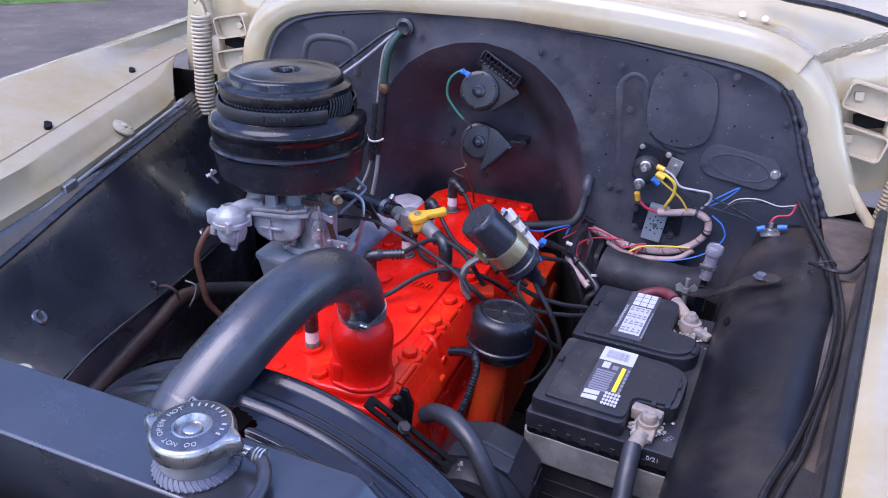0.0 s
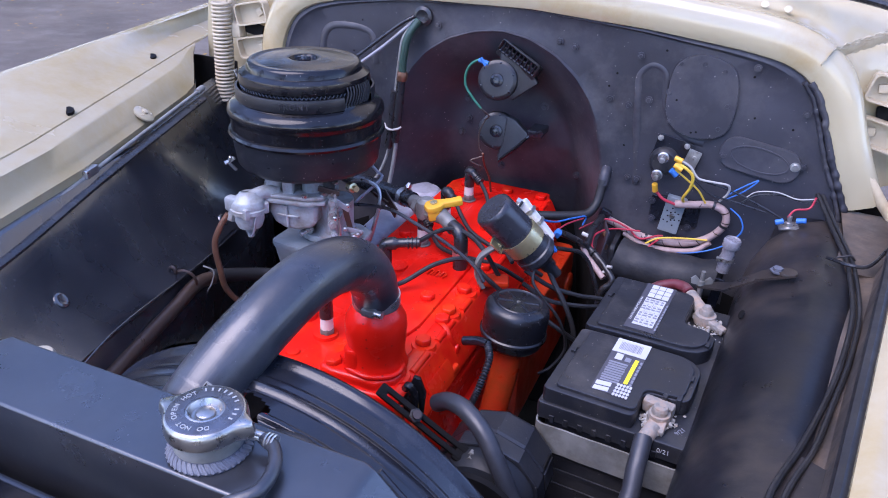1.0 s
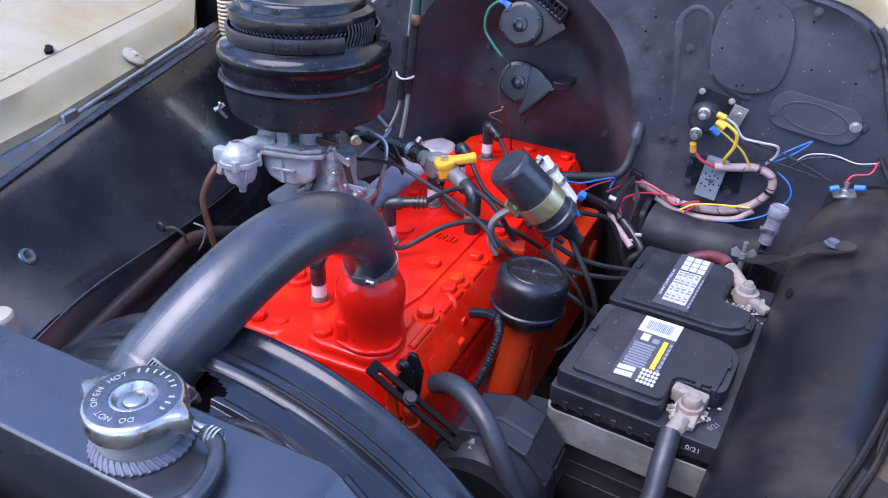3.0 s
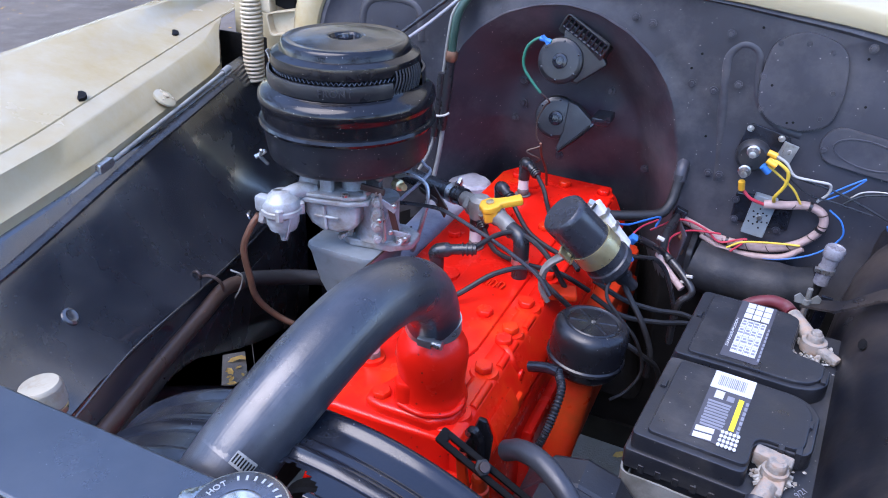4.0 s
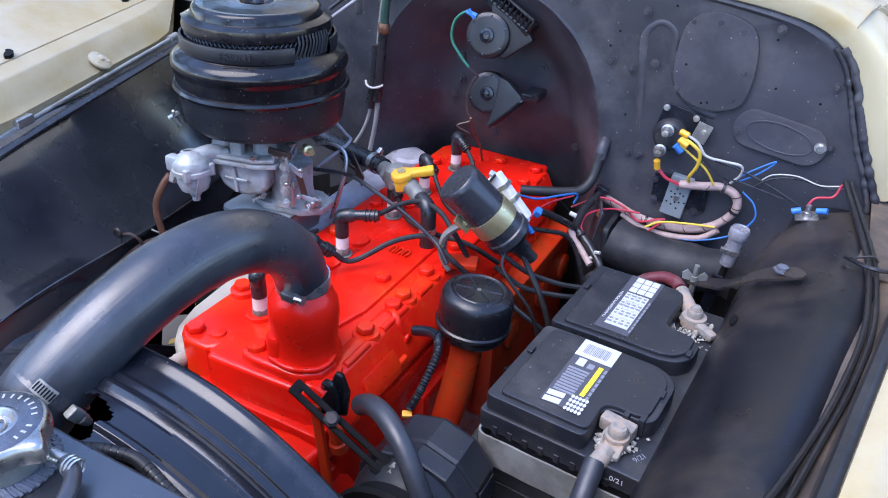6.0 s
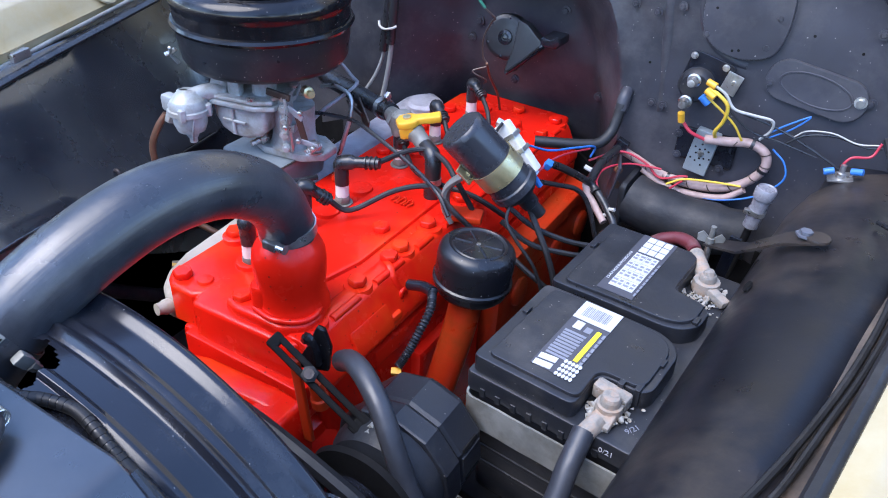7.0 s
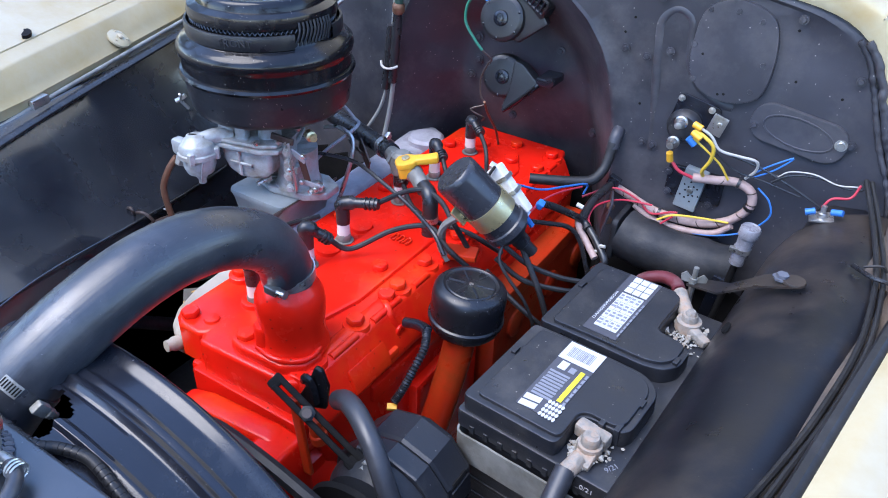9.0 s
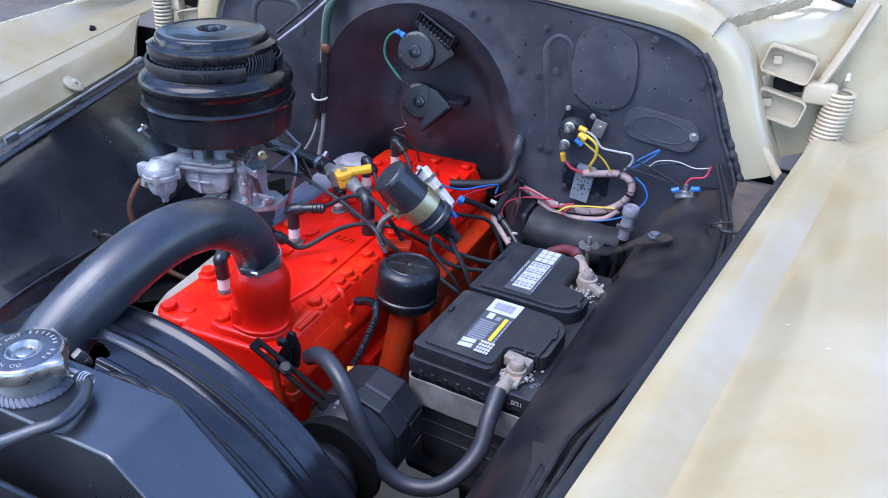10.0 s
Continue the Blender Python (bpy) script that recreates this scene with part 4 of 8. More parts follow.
tube([(0.117 + 0.0, 0.171 + 0.0055 * math.cos(a_), 0.868 + 0.0055 * math.sin(a_)) for a_ in [2 * math.pi * k / 14 for k in range(15)]], 0.0030, seg=6, per=1, bm=bm)
part("wire_clip", bm, "red", eng)
for k in range(3):
    part("casting_mark", tube([(0.010 + 0.011 * k, 0.296, 0.9035), (0.012 + 0.011 * k, 0.312, 0.9035), (0.018 + 0.011 * k, 0.306, 0.9035), (0.016 + 0.011 * k, 0.294, 0.9035)], 0.0014, seg=6), "red", eng)
# oil filler pipe on the side of the block
part("oil_filler_pipe", tube([(0.150, 0.14, 0.56), (0.160, 0.165, 0.66), (0.176, 0.205, 0.80), (0.181, 0.222, 0.87)], 0.021, seg=24), "red_hot", eng)
for y, z in ((0.60, 0.80), (0.52, 0.72), (0.44, 0.80)):
    part("core_plug", lathe([(0.026, 0), (0.024, 0.004), (0.018, 0.005), (0.016, 0.0), (0, 0)], upto((0.122, y, z), (0.3, y, z)), 24), "red_hot", eng)

# spark plugs
PLUGS = [(-0.046, 0.085), (-0.046, 0.185), (-0.046, 0.262), (-0.046, 0.40), (-0.046, 0.50), (-0.046, 0.616)]
plug_hex = bolt_mesh("plug_hex", "galv", 0.011, 0.012, washer=0.014)
pbm = lathe([(0.0095, 0.012), (0.009, 0.035), (0.008, 0.055), (0, 0.055)], seg=16)
plug_ins = finish("plug_insulator", pbm, "white_ceramic")
for x, y in PLUGS:
    sp = thing("spark_plug", (x, y, 0.893), "spark plug with white ceramic insulator screwed into the red head", "spark plug", "spark plugs of the engine")
    share("plug_hex", plug_hex, Matrix.Translation((x, y, 0.896)), sp)
    share("plug_insulator", plug_ins, Matrix.Translation((x, y, 0.896)), sp)


def lead(x, y, way, pts, reach=0.05):
    """A plug lead with its elbow boot."""
    ob = thing("spark_plug_lead", (x, y, 0.925), "black ignition lead with a rubber elbow boot", "ignition lead", "ignition leads")
    w = Vector(way).normalized()
    e = Vector((x, y, 0.957))
    boot = part("boot", tube([(x, y, 0.926), (x, y, 0.942), e, e + w * reach * 0.45 + Vector((0, 0, 0.003)), e + w * reach + Vector((0, 0, 0.003))], lambda t: 0.0098 if t < 0.4 else (0.0102 if t < 0.7 else 0.0074), seg=16), "rubber", ob)
    for f in (0.66, 0.78, 0.9):
        c = e + w * reach * f + Vector((0, 0, 0.003))
        part("boot_rib", lathe([(0.0078, -0.0012), (0.0094, -0.0008), (0.0094, 0.0008), (0.0078, 0.0012)], upto(c, c + w), 14, close=False), "rubber", boot)
    part("lead", tube([e + w * reach * 0.9 + Vector((0, 0, 0.003)), *pts], 0.0038, seg=8), "rubber_dull", ob)


lead(-0.046, 0.085, (-0.3, 1, -0.1), [(-0.09, 0.19, 0.94), (-0.08, 0.25, 0.93)])
lead(-0.046, 0.185, (0.5, 0.5, -0.6), [(-0.007, 0.229, 0.914), (0.035, 0.272, 0.938), (0.075, 0.300, 0.943), (0.110, 0.292, 0.925), (0.14, 0.31, 0.89)], 0.042)
lead(-0.046, 0.262, (0.95, 0.3, 0.1), [(0.015, 0.328, 0.966), (0.037, 0.346, 0.967), (0.068, 0.340, 0.962), (0.098, 0.322, 0.95), (0.12, 0.33, 0.91)], 0.054)
lead(-0.046, 0.40, (0.6, -0.6, -0.5), [(0.0, 0.37, 0.915), (0.05, 0.36, 0.912), (0.10, 0.37, 0.905), (0.14, 0.40, 0.87)], 0.035)
lead(-0.046, 0.50, (0.75, -0.55, -0.30), [(0.0, 0.462, 0.935), (0.03, 0.435, 0.922), (0.07, 0.42, 0.912), (0.12, 0.43, 0.89), (0.16, 0.45, 0.86)], 0.04)
lead(-0.046, 0.616, (0.75, -0.45, -0.35), [(0.0, 0.588, 0.928), (0.016, 0.566, 0.910), (0.04, 0.52, 0.905), (0.08, 0.45, 0.908), (0.12, 0.40, 0.90)], 0.038)

# ---- manifolds ----
man = thing("intake_manifold", (-0.19, 0.35, 0.80), "grey cast iron intake manifold along the head", "manifold")
bm = prism([(-0.180, 0.262), (-0.134, 0.25), (-0.128, 0.62), (-0.135, 0.68), (-0.175, 0.70), (-0.205, 0.66)], 0.80, 0.885, bevel=0.012, seg=3)
lathe([(0.035, 0.87), (0.033, 0.893), (0.028, 0.898), (0, 0.898)], Matrix.Translation((-0.146, 0.625, 0)), 28, bm)
part("runner", bm, "manifold_grey", man)
rows = []
for f, z in ((0.70, 0.845), (0.80, 0.865), (0.95, 0.918), (1.0, 0.926), (0.985, 0.9305), (0.0, 0.9305)):
    rows.append([Vector((-0.190 + px * f, 0.292 + py * f, z)) for px, py in (lambda o: o + o[:1])(rounded(0.112, 0.120, 0.014))])
bm = sheet(rows)
bmesh.ops.remove_doubles(bm, verts=bm.verts, dist=1e-5)
part("riser", bm, "grey_paint", man)
exh = thing("exhaust_manifold", (-0.17, 0.15, 0.70), "beige coated exhaust manifold beside the red block", "manifold")
bm = prism([(-0.088, 0.022), (-0.100, 0.009), (-0.116, 0.008), (-0.134, 0.020), (-0.151, 0.043), (-0.163, 0.080), (-0.170, 0.15), (-0.180, 0.24), (-0.188, 0.30), (-0.10, 0.30), (-0.09, 0.15)], 0.826, 0.872, bevel=0.014, seg=4)
tube([(-0.145, 0.26, 0.84), (-0.17, 0.34, 0.82), (-0.20, 0.42, 0.80), (-0.21, 0.5, 0.79)], 0.034, seg=24, bm=bm)
part("casting", bm, "beige", exh)
part("flange_bolt", lathe([(0.0095, 0), (0.0095, 0.014), (0.0075, 0.018), (0.0075, 0.024), (0, 0.025)], upto((-0.108, 0.014, 0.852), (-0.130, -0.1, 0.872)), 16), "beige", exh)

# ---- carburettor ----
carb = thing("carburettor", (-0.19, 0.28, 0.93), "grey cast carburettor with a ribbed float bowl under the air cleaner", "carburettor")
CB = Matrix.Translation((-0.205, 0.262, 0.008)) @ pose(0, 0, 0, 0, 0, 14)
bowl = [(-0.040, 1.000), (-0.038, 0.980), (-0.030, 0.964), (-0.014, 0.954), (0.008, 0.952), (0.030, 0.958), (0.040, 0.968), (0.042, 1.000)]
bm = prism(bowl, -0.032, 0.030, CB @ pose(0, 0, 0, 90, 0, 0), bevel=0.007, seg=3)
part("float_bowl", bm, "cast", carb)
for a, b in (((-0.022, -0.0335, 0.980), (0.012, -0.0335, 0.978)), ((-0.008, -0.0335, 0.996), (-0.006, -0.0335, 0.960))):
    part("cast_rib", tube([CB @ Vector(a), CB @ Vector(b)], 0.0022, seg=6, smooth_it=False), "cast", carb)
bm = prism([(-0.047, -0.038), (0.03, -0.040), (0.055, -0.03), (0.062, 0.02), (0.05, 0.06), (-0.03, 0.055), (-0.047, 0.03)], 1.000, 1.007, CB, bevel=0.002)
prism([(-0.045, -0.036), (0.03, -0.038), (0.052, -0.028), (0.058, 0.02), (0.048, 0.058), (-0.028, 0.052), (-0.045, 0.03)], 1.008, 1.014, CB, bevel=0.002, bm=bm)
part("bowl_cover", bm, "cast", carb)
bm = tube([CB @ Vector((-0.036, -0.008, 1.008)), CB @ Vector((-0.030, -0.002, 1.034)), CB @ Vector((-0.020, 0.006, 1.058))], lambda t: 0.018 - 0.002 * t, seg=18)
lathe([(0.017, 1.01), (0.0165, 1.056), (0, 1.056)], CB @ Matrix.Translation((0.026, 0.0, 0)), 22, bm)
lathe([(0.04, 1.03), (0.042, 1.056), (0, 1.056)], CB @ Matrix.Translation((0.0, 0.032, 0)), 30, bm)
part("air_horn", bm, "cast", carb)
part("strut", box((0.018, 0.014, 0.046), CB @ Matrix.Translation((-0.006, -0.02, 1.034)), 0.003), "cast", carb)
cscrew = finish("cover_screw", lathe([(0.0055, 0), (0.0055, 0.004), (0.003, 0.005), (0, 0.005)], seg=12), "steel")
for x, y in ((-0.04, -0.032), (0.024, -0.034), (0.05, -0.018), (-0.04, 0.02), (0.054, 0.03)):
    share("cover_screw", cscrew, CB @ Matrix.Translation((x, y, 1.014)), carb)
share("cover_screw", cscrew, CB @ Matrix.Translation((-0.006, -0.027, 1.05)) @ pose(0, 0, 0, 90, 0, 0), carb)
bm = lathe([(0.036, 0.942), (0.032, 0.948), (0.030, 0.96), (0.031, 1.0), (0, 1.0)], Matrix.Translation((-0.158, 0.297, 0)), 28)
prism([(-0.055, -0.02), (-0.03, -0.034), (0.03, -0.034), (0.058, -0.016), (0.06, 0.016), (0.03, 0.036), (-0.03, 0.036), (-0.055, 0.02)], 0.931, 0.943, Matrix.Translation((-0.158, 0.297, 0)) @ pose(0, 0, 0, 0, 0, 8), bevel=0.003, bm=bm)
part("throttle_body", bm, "cast", carb)
nut = bolt_mesh("flange_nut", "steel", 0.0105, 0.010, washer=0.013, stud=0.004)
for x, y in ((-0.115, 0.288), (-0.203, 0.292)):
    share("flange_nut", nut, Matrix.Translation((x, y, 0.943)), carb)
bm = tube([(-0.142, 0.268, 0.95), (-0.140, 0.262, 0.985), (-0.135, 0.262, 1.01)], 0.008, seg=12)
for z, rr in ((0.955, 0.006), (0.975, 0.0085), (0.995, 0.0065), (1.012, 0.0075), (1.028, 0.005)):
    lathe([(rr, -0.004), (rr, 0.003), (rr * 0.55, 0.0035), (rr * 0.55, 0.007), (0, 0.007)], upto((-0.137, 0.257, z), (-0.10, 0.20, z)), 6 if rr > 0.007 else 12, bm)
box((0.022, 0.02, 0.012), Matrix.Translation((-0.140, 0.268, 0.982)) @ pose(0, 0, 0, 0, 0, 20), 0.003, bm)
box((0.012, 0.03, 0.05), Matrix.Translation((-0.150, 0.275, 1.0)) @ pose(0, 0, 0, 0, 0, 20), 0.003, bm)
part("metering_linkage", bm, "cast", carb)
part("pump_rod", tube([(-0.128, 0.25, 1.03), (-0.124, 0.25, 1.0), (-0.122, 0.252, 0.965), (-0.13, 0.26, 0.95)], 0.0022, seg=6), "steel", carb)
part("pump_arm", box((0.034, 0.005, 0.009), Matrix.Translation((-0.14, 0.252, 1.033)) @ pose(0, 0, 0, 0, 10, 15), 0.001), "rust", carb)
spr = [(-0.105 + 0.004 * math.cos(k * 0.9), 0.26 + 0.0005 * k, 0.955 + 0.004 * math.sin(k * 0.9)) for k in range(60)]
part("return_spring", tube(spr, 0.0008, seg=4, smooth_it=False), "steel", carb)
part("lever", box((0.026, 0.003, 0.009), Matrix.Translation((-0.122, 0.262, 1.008)) @ pose(0, 0, 0, 0, 30, 10), 0.001), "iron", carb)
part("lever", box((0.009, 0.003, 0.045), Matrix.Translation((-0.116, 0.266, 0.985)) @ pose(0, 0, 0, 0, -12, 30), 0.001), "rust", carb)
part("lever", box((0.026, 0.003, 0.008), Matrix.Translation((-0.106, 0.268, 0.965)) @ pose(0, 0, 0, 0, 12, 20), 0.001), "iron", carb)
for x, y, z in ((-0.112, 0.262, 1.012), (-0.118, 0.262, 0.97), (-0.13, 0.252, 0.99), (-0.098, 0.268, 0.962)):
    part("link_pin", lathe([(0.0035, 0), (0.0035, 0.006), (0.002, 0.007), (0, 0.007)], upto((x, y, z), (x + 0.02, y - 0.05, z)), 10), "steel", carb)
part("choke_fitting", lathe([(0.008, 0), (0.008, 0.012), (0.005, 0.014), (0.005, 0.022), (0, 0.022)], upto((-0.125, 0.29, 1.03), (-0.09, 0.27, 1.034)), 8), "brass", carb)
part("idle_screw", lathe([(0.007, 0), (0.007, 0.006), (0.004, 0.007), (0.004, 0.022), (0, 0.022)], upto((-0.185, 0.265, 0.953), (-0.20, 0.22, 0.945)), 12), "steel", carb)
part("heat_shield", box((0.003, 0.14, 0.026), Matrix.Translation((-0.1415, 0.285, 0.921)) @ pose(0, 0, 0, 0, 40, 0), 0.001), "rust", man)

filt = thing("fuel_filter", (-0.252, 0.195, 0.96), "grey alloy fuel filter bowl with wire bail", "fuel filter")
bm = lathe([(0.0, 0.955), (0.01, 0.957), (0.012, 0.963), (0.024, 0.968), (0.029, 0.98), (0.030, 0.999), (0.0, 1.0)], Matrix.Translation((-0.252, 0.195, 0)), 28)
part("bowl", bm, "cast", filt)
bm = lathe([(0.033, 1.0), (0.034, 1.012), (0.03, 1.02), (0.018, 1.03), (0.012, 1.034), (0.0, 1.034)], Matrix.Translation((-0.252, 0.195, 0)), 28)
tube([(-0.25, 0.195, 1.02), (-0.235, 0.225, 1.025), (-0.22, 0.25, 1.02)], 0.014, seg=12, bm=bm)
box((0.028, 0.022, 0.028), Matrix.Translation((-0.278, 0.18, 1.012)), 0.006, bm)
lathe([(0.009, 0), (0.009, 0.02), (0, 0.02)], upto((-0.276, 0.178, 1.0), (-0.285, 0.17, 0.97)), 6, bm)
lathe([(0.033, 0.996), (0.0365, 0.998), (0.0365, 1.005), (0.033, 1.007)], Matrix.Translation((-0.252, 0.195, 0)), 28, bm, close=False)
for k in range(4):
    a = 0.5 + k * math.pi / 2
    lathe([(0.0075, -0.004), (0.0075, 0.014), (0.005, 0.016), (0, 0.016)], Matrix.Translation((-0.252 + 0.033 * math.cos(a), 0.195 + 0.033 * math.sin(a), 0.998)), 6, bm)
box((0.034, 0.012, 0.016), Matrix.Translation((-0.252, 0.195, 1.026)) @ pose(0, 0, 0, 0, 0, 30), 0.003, bm)
part("filter_head", bm, "cast", filt)
part("drain_plug", lathe([(0.0, 0.946), (0.007, 0.946), (0.007, 0.954), (0.010, 0.956), (0.010, 0.96)], Matrix.Translation((-0.252, 0.195, 0)), 8), "cast", filt)
part("bail_wire", tube([(-0.222, 0.18, 1.005), (-0.226, 0.175, 0.975), (-0.245, 0.188, 0.952), (-0.268, 0.20, 0.96), (-0.285, 0.21, 1.0)], 0.0018, seg=6), "iron", filt)
fc = Vector((-0.249, 0.200, 1.006))
for ob in list(filt.children):
    ob.data.transform(Matrix.Translation(fc) @ Matrix.Diagonal((0.78, 0.78, 0.86, 1)) @ Matrix.Translation(-fc))
fp = thing("fuel_pipe", (-0.29, 0.17, 0.85), "thin brown copper fuel pipe bent down from the filter", "pipe")
part("pipe", tube([(-0.277, 0.178, 0.995), (-0.287, 0.168, 0.975), (-0.295, 0.16, 0.945), (-0.292, 0.162, 0.90), (-0.288, 0.168, 0.86), (-0.27, 0.19, 0.82), (-0.235, 0.21, 0.795)], 0.0048, seg=10), "copper", fp)

# ---- air cleaner ----
AC = Matrix.Translation((-0.213, 0.313, 0.0))
ac = thing("air_cleaner", (-0.213, 0.313, 1.05), "round gloss black oil-bath air cleaner on the carburettor", "air cleaner")
part("oil_bowl", lathe([(0.0, 1.052), (0.10, 1.050), (0.108, 1.053), (0.113, 1.060), (0.1165, 1.085), (0.118, 1.105), (0.0, 1.105)], AC, 72), "bowl_black", ac)
part("seam", lathe([(0.117, 1.103), (0.1215, 1.104), (0.1235, 1.108), (0.1215, 1.112), (0.118, 1.113)], AC, 72, close=False), "black_gloss", ac)
part("body", lathe([(0.118, 1.111), (0.1185, 1.13), (0.1205, 1.134), (0.1225, 1.14), (0.121, 1.148), (0.115, 1.154), (0.107, 1.157), (0.104, 1.160), (0.103, 1.168), (0.0, 1.168)], AC, 72), "black_gloss", ac)
bm = lathe([(0.1035, 1.160), (0.1065, 1.160), (0.1075, 1.164), (0.1075, 1.176), (0.1065, 1.179), (0.1035, 1.179)], AC, 72, close=False)
# the band is open on one side, where the pleated screen shows at full height
bmesh.ops.delete(bm, geom=[f for f in bm.faces if -25 < math.degrees(math.atan2(f.calc_center_median().y - 0.313, f.calc_center_median().x + 0.213)) < 10], context="FACES")
band = part("clamp_band", bm, "bowl_black", ac)
for k in range(10):
    a0, a1 = radians(-24 + 3.3 * k), radians(-20.5 + 3.3 * k)
    part("screen_pleat", tube([AC @ Vector((0.1040 * math.cos(a0), 0.1040 * math.sin(a0), 1.163)), AC @ Vector((0.1048 * math.cos(a1), 0.1048 * math.sin(a1), 1.180)), AC @ Vector((0.1015 * math.cos(a1 + 0.01), 0.1015 * math.sin(a1 + 0.01), 1.192))], 0.0018, seg=8, flat=0.7), "cylinder_dust", ac)
writing("stamped_word", "FRONT", 0.0125, Matrix.Translation((-0.213, 0.313, 1.170)) @ pose(0, 0, 0, 0, 0, 24) @ Matrix.Translation((0, -0.108, 0)) @ pose(0, 0, 0, 90, 0, 0), "black_body", band, 0.0008, 1.15)
bm = bmesh.new()
for k in range(96):
    for sgn in (1, -1):
        a0, a1 = 2 * math.pi * k / 96, 2 * math.pi * (k + sgn * 1.6) / 96
        tube([(0.0985 * math.cos(a0), 0.0985 * math.sin(a0), 1.178), (0.0985 * math.cos(a1), 0.0985 * math.sin(a1), 1.193)], 0.0009, seg=4, bm=bm, smooth_it=False)
bmesh.ops.transform(bm, matrix=AC, verts=bm.verts)
tagged(part("mesh_screen", bm, "black_satin", ac, "black wire mesh intake screen"), kind="stuff")
part("screen_core", lathe([(0.096, 1.166), (0.096, 1.195)], AC, 48), "dark", ac)
part("lid", lathe([(0.0985, 1.1845), (0.1005, 1.1845), (0.1018, 1.190), (0.100, 1.199), (0.093, 1.2025), (0.089, 1.204), (0.088, 1.208), (0.0865, 1.213), (0.084, 1.2158), (0.080, 1.2165), (0.0765, 1.2152), (0.07, 1.2154), (0.05, 1.2168), (0.026, 1.2178), (0.0225, 1.217), (0.020, 1.2125), (0.0, 1.212)], AC, 72), "black_gloss", ac)
bm = lathe([(0.010, 1.212), (0.010, 1.216), (0.006, 1.2165), (0.005, 1.220), (0, 1.2205)], AC, 16)
box((0.020, 0.0035, 0.006), Matrix.Translation((-0.213, 0.313, 1.2165)) @ pose(0, 0, 0, 0, 0, 30), 0.001, bm)
part("wing_bolt", bm, "black_satin", ac)
bm = tube([(-0.291, 0.222, 1.07), (-0.297, 0.218, 1.065), (-0.302, 0.212, 1.062)], 0.003, seg=8)
for s in (1, -1):
    box((0.005, 0.004, 0.016), Matrix.Translation((-0.299, 0.218, 1.062)) @ pose(0, 0, 0, 20, 35 * s, 0) @ Matrix.Translation((0, 0, 0.009 * s)), 0.0015, bm)
part("clamp_screw", bm, "steel", ac, "small bright steel wing screw")
part("band_tail", box((0.002, 0.012, 0.018), Matrix.Translation((-0.313, 0.277, 1.185)) @ pose(0, 0, 0, 0, -20, 20), 0.0005), "steel", ac)

# ---- radiator ----
rad = thing("radiator", (0.03, -0.31, 0.55), "black painted radiator with a sloped-shoulder top tank", "radiator")
TZ, TY0, TY1, TXL, TXR = 1.078, -0.348, -0.274, -0.168, 0.224
sec = [(TXL - 0.20, 0.86), (TXL - 0.15, 0.92), (TXL - 0.075, 1.005), (TXL - 0.006, 1.072), (TXL + 0.006, TZ), (TXR - 0.006, TZ), (TXR + 0.004, 1.072), (TXR + 0.069, 1.008), (TXR + 0.15, 0.92), (TXR + 0.2, 0.86)]
bm = prism([(x, -z) for x, z in sec] , 0, TY1 - TY0, Matrix.Translation((0, TY0, 0)) @ pose(0, 0, 0, -90, 0, 0), bevel=0.003, seg=3)
part("top_tank", bm, "tank_black", rad)
part("solder_seam", tube([(TXR + 0.004, TY1 + 0.001, 1.070), (TXR + 0.069, TY1 + 0.001, 1.008), (TXR + 0.15, TY1 + 0.001, 0.92)], 0.0032, seg=8, per=8), "black_satin", rad)
part("core", box((0.76, 0.075, 0.42), Matrix.Translation((0.026, -0.312, 0.655)), 0.004), "dark", rad)
part("front_panel", box((0.9, 0.006, 0.5), Matrix.Translation((0.026, -0.375, 0.78)), 0.002), "black_satin", rad)
bm = lathe([(0.0315, TZ - 0.002), (0.0325, TZ + 0.002), (0.0305, TZ + 0.005), (0.0272, TZ + 0.007), (0.026, TZ + 0.02)], Matrix.Translation((0.101, -0.313, 0)), 40)
bmr = bmesh.new()
for k in range(40):
    a = 2 * math.pi * k / 40
    tube([(0.101 + 0.0275 * math.cos(a), -0.313 + 0.0275 * math.sin(a), TZ + 0.0065), (0.101 + 0.0325 * math.cos(a + 0.14), -0.313 + 0.0325 * math.sin(a + 0.14), TZ + 0.0012)], 0.0017, seg=6, bm=bmr, smooth_it=False)
neck = part("filler_neck", bm, "solder", rad)
tagged(part("solder_ripples", bmr, "solder", neck, "black rippled solder collar"), kind="stuff")
CM = Matrix.Translation((0.101, -0.313, 0))
part("neck_barrel", lathe([(0.0265, TZ + 0.006), (0.0272, TZ + 0.008), (0.0268, TZ + 0.024), (0.0, TZ + 0.024)], CM, 44), "galv", rad)
rim = []
for k in range(72):
    a = 2 * math.pi * k / 72
    bulge = max(0.0, math.cos(2 * (a - radians(6)))) ** 14
    r = 0.0322 + 0.0095 * bulge
    rim.append((r * math.cos(a), r * math.sin(a)))
bm = bmesh.new()
rows = []
for f, z in ((0.90, 0.0225), (0.985, 0.0225), (1.0, 0.0245), (1.0, 0.029), (0.985, 0.0325), (0.955, 0.0352), (0.925, 0.0360)):
    rows.append([CM @ Vector((x * f, y * f, TZ + z)) for x, y in rim + rim[:1]])
face = [(0.0295, 0.0362), (0.0285, 0.0364), (0.0148, 0.0366), (0.0140, 0.0372), (0.0130, 0.0370), (0.0118, 0.0345), (0.0105, 0.0325), (0.0078, 0.0322), (0.0074, 0.0340), (0.0066, 0.0346), (0.0, 0.0347)]
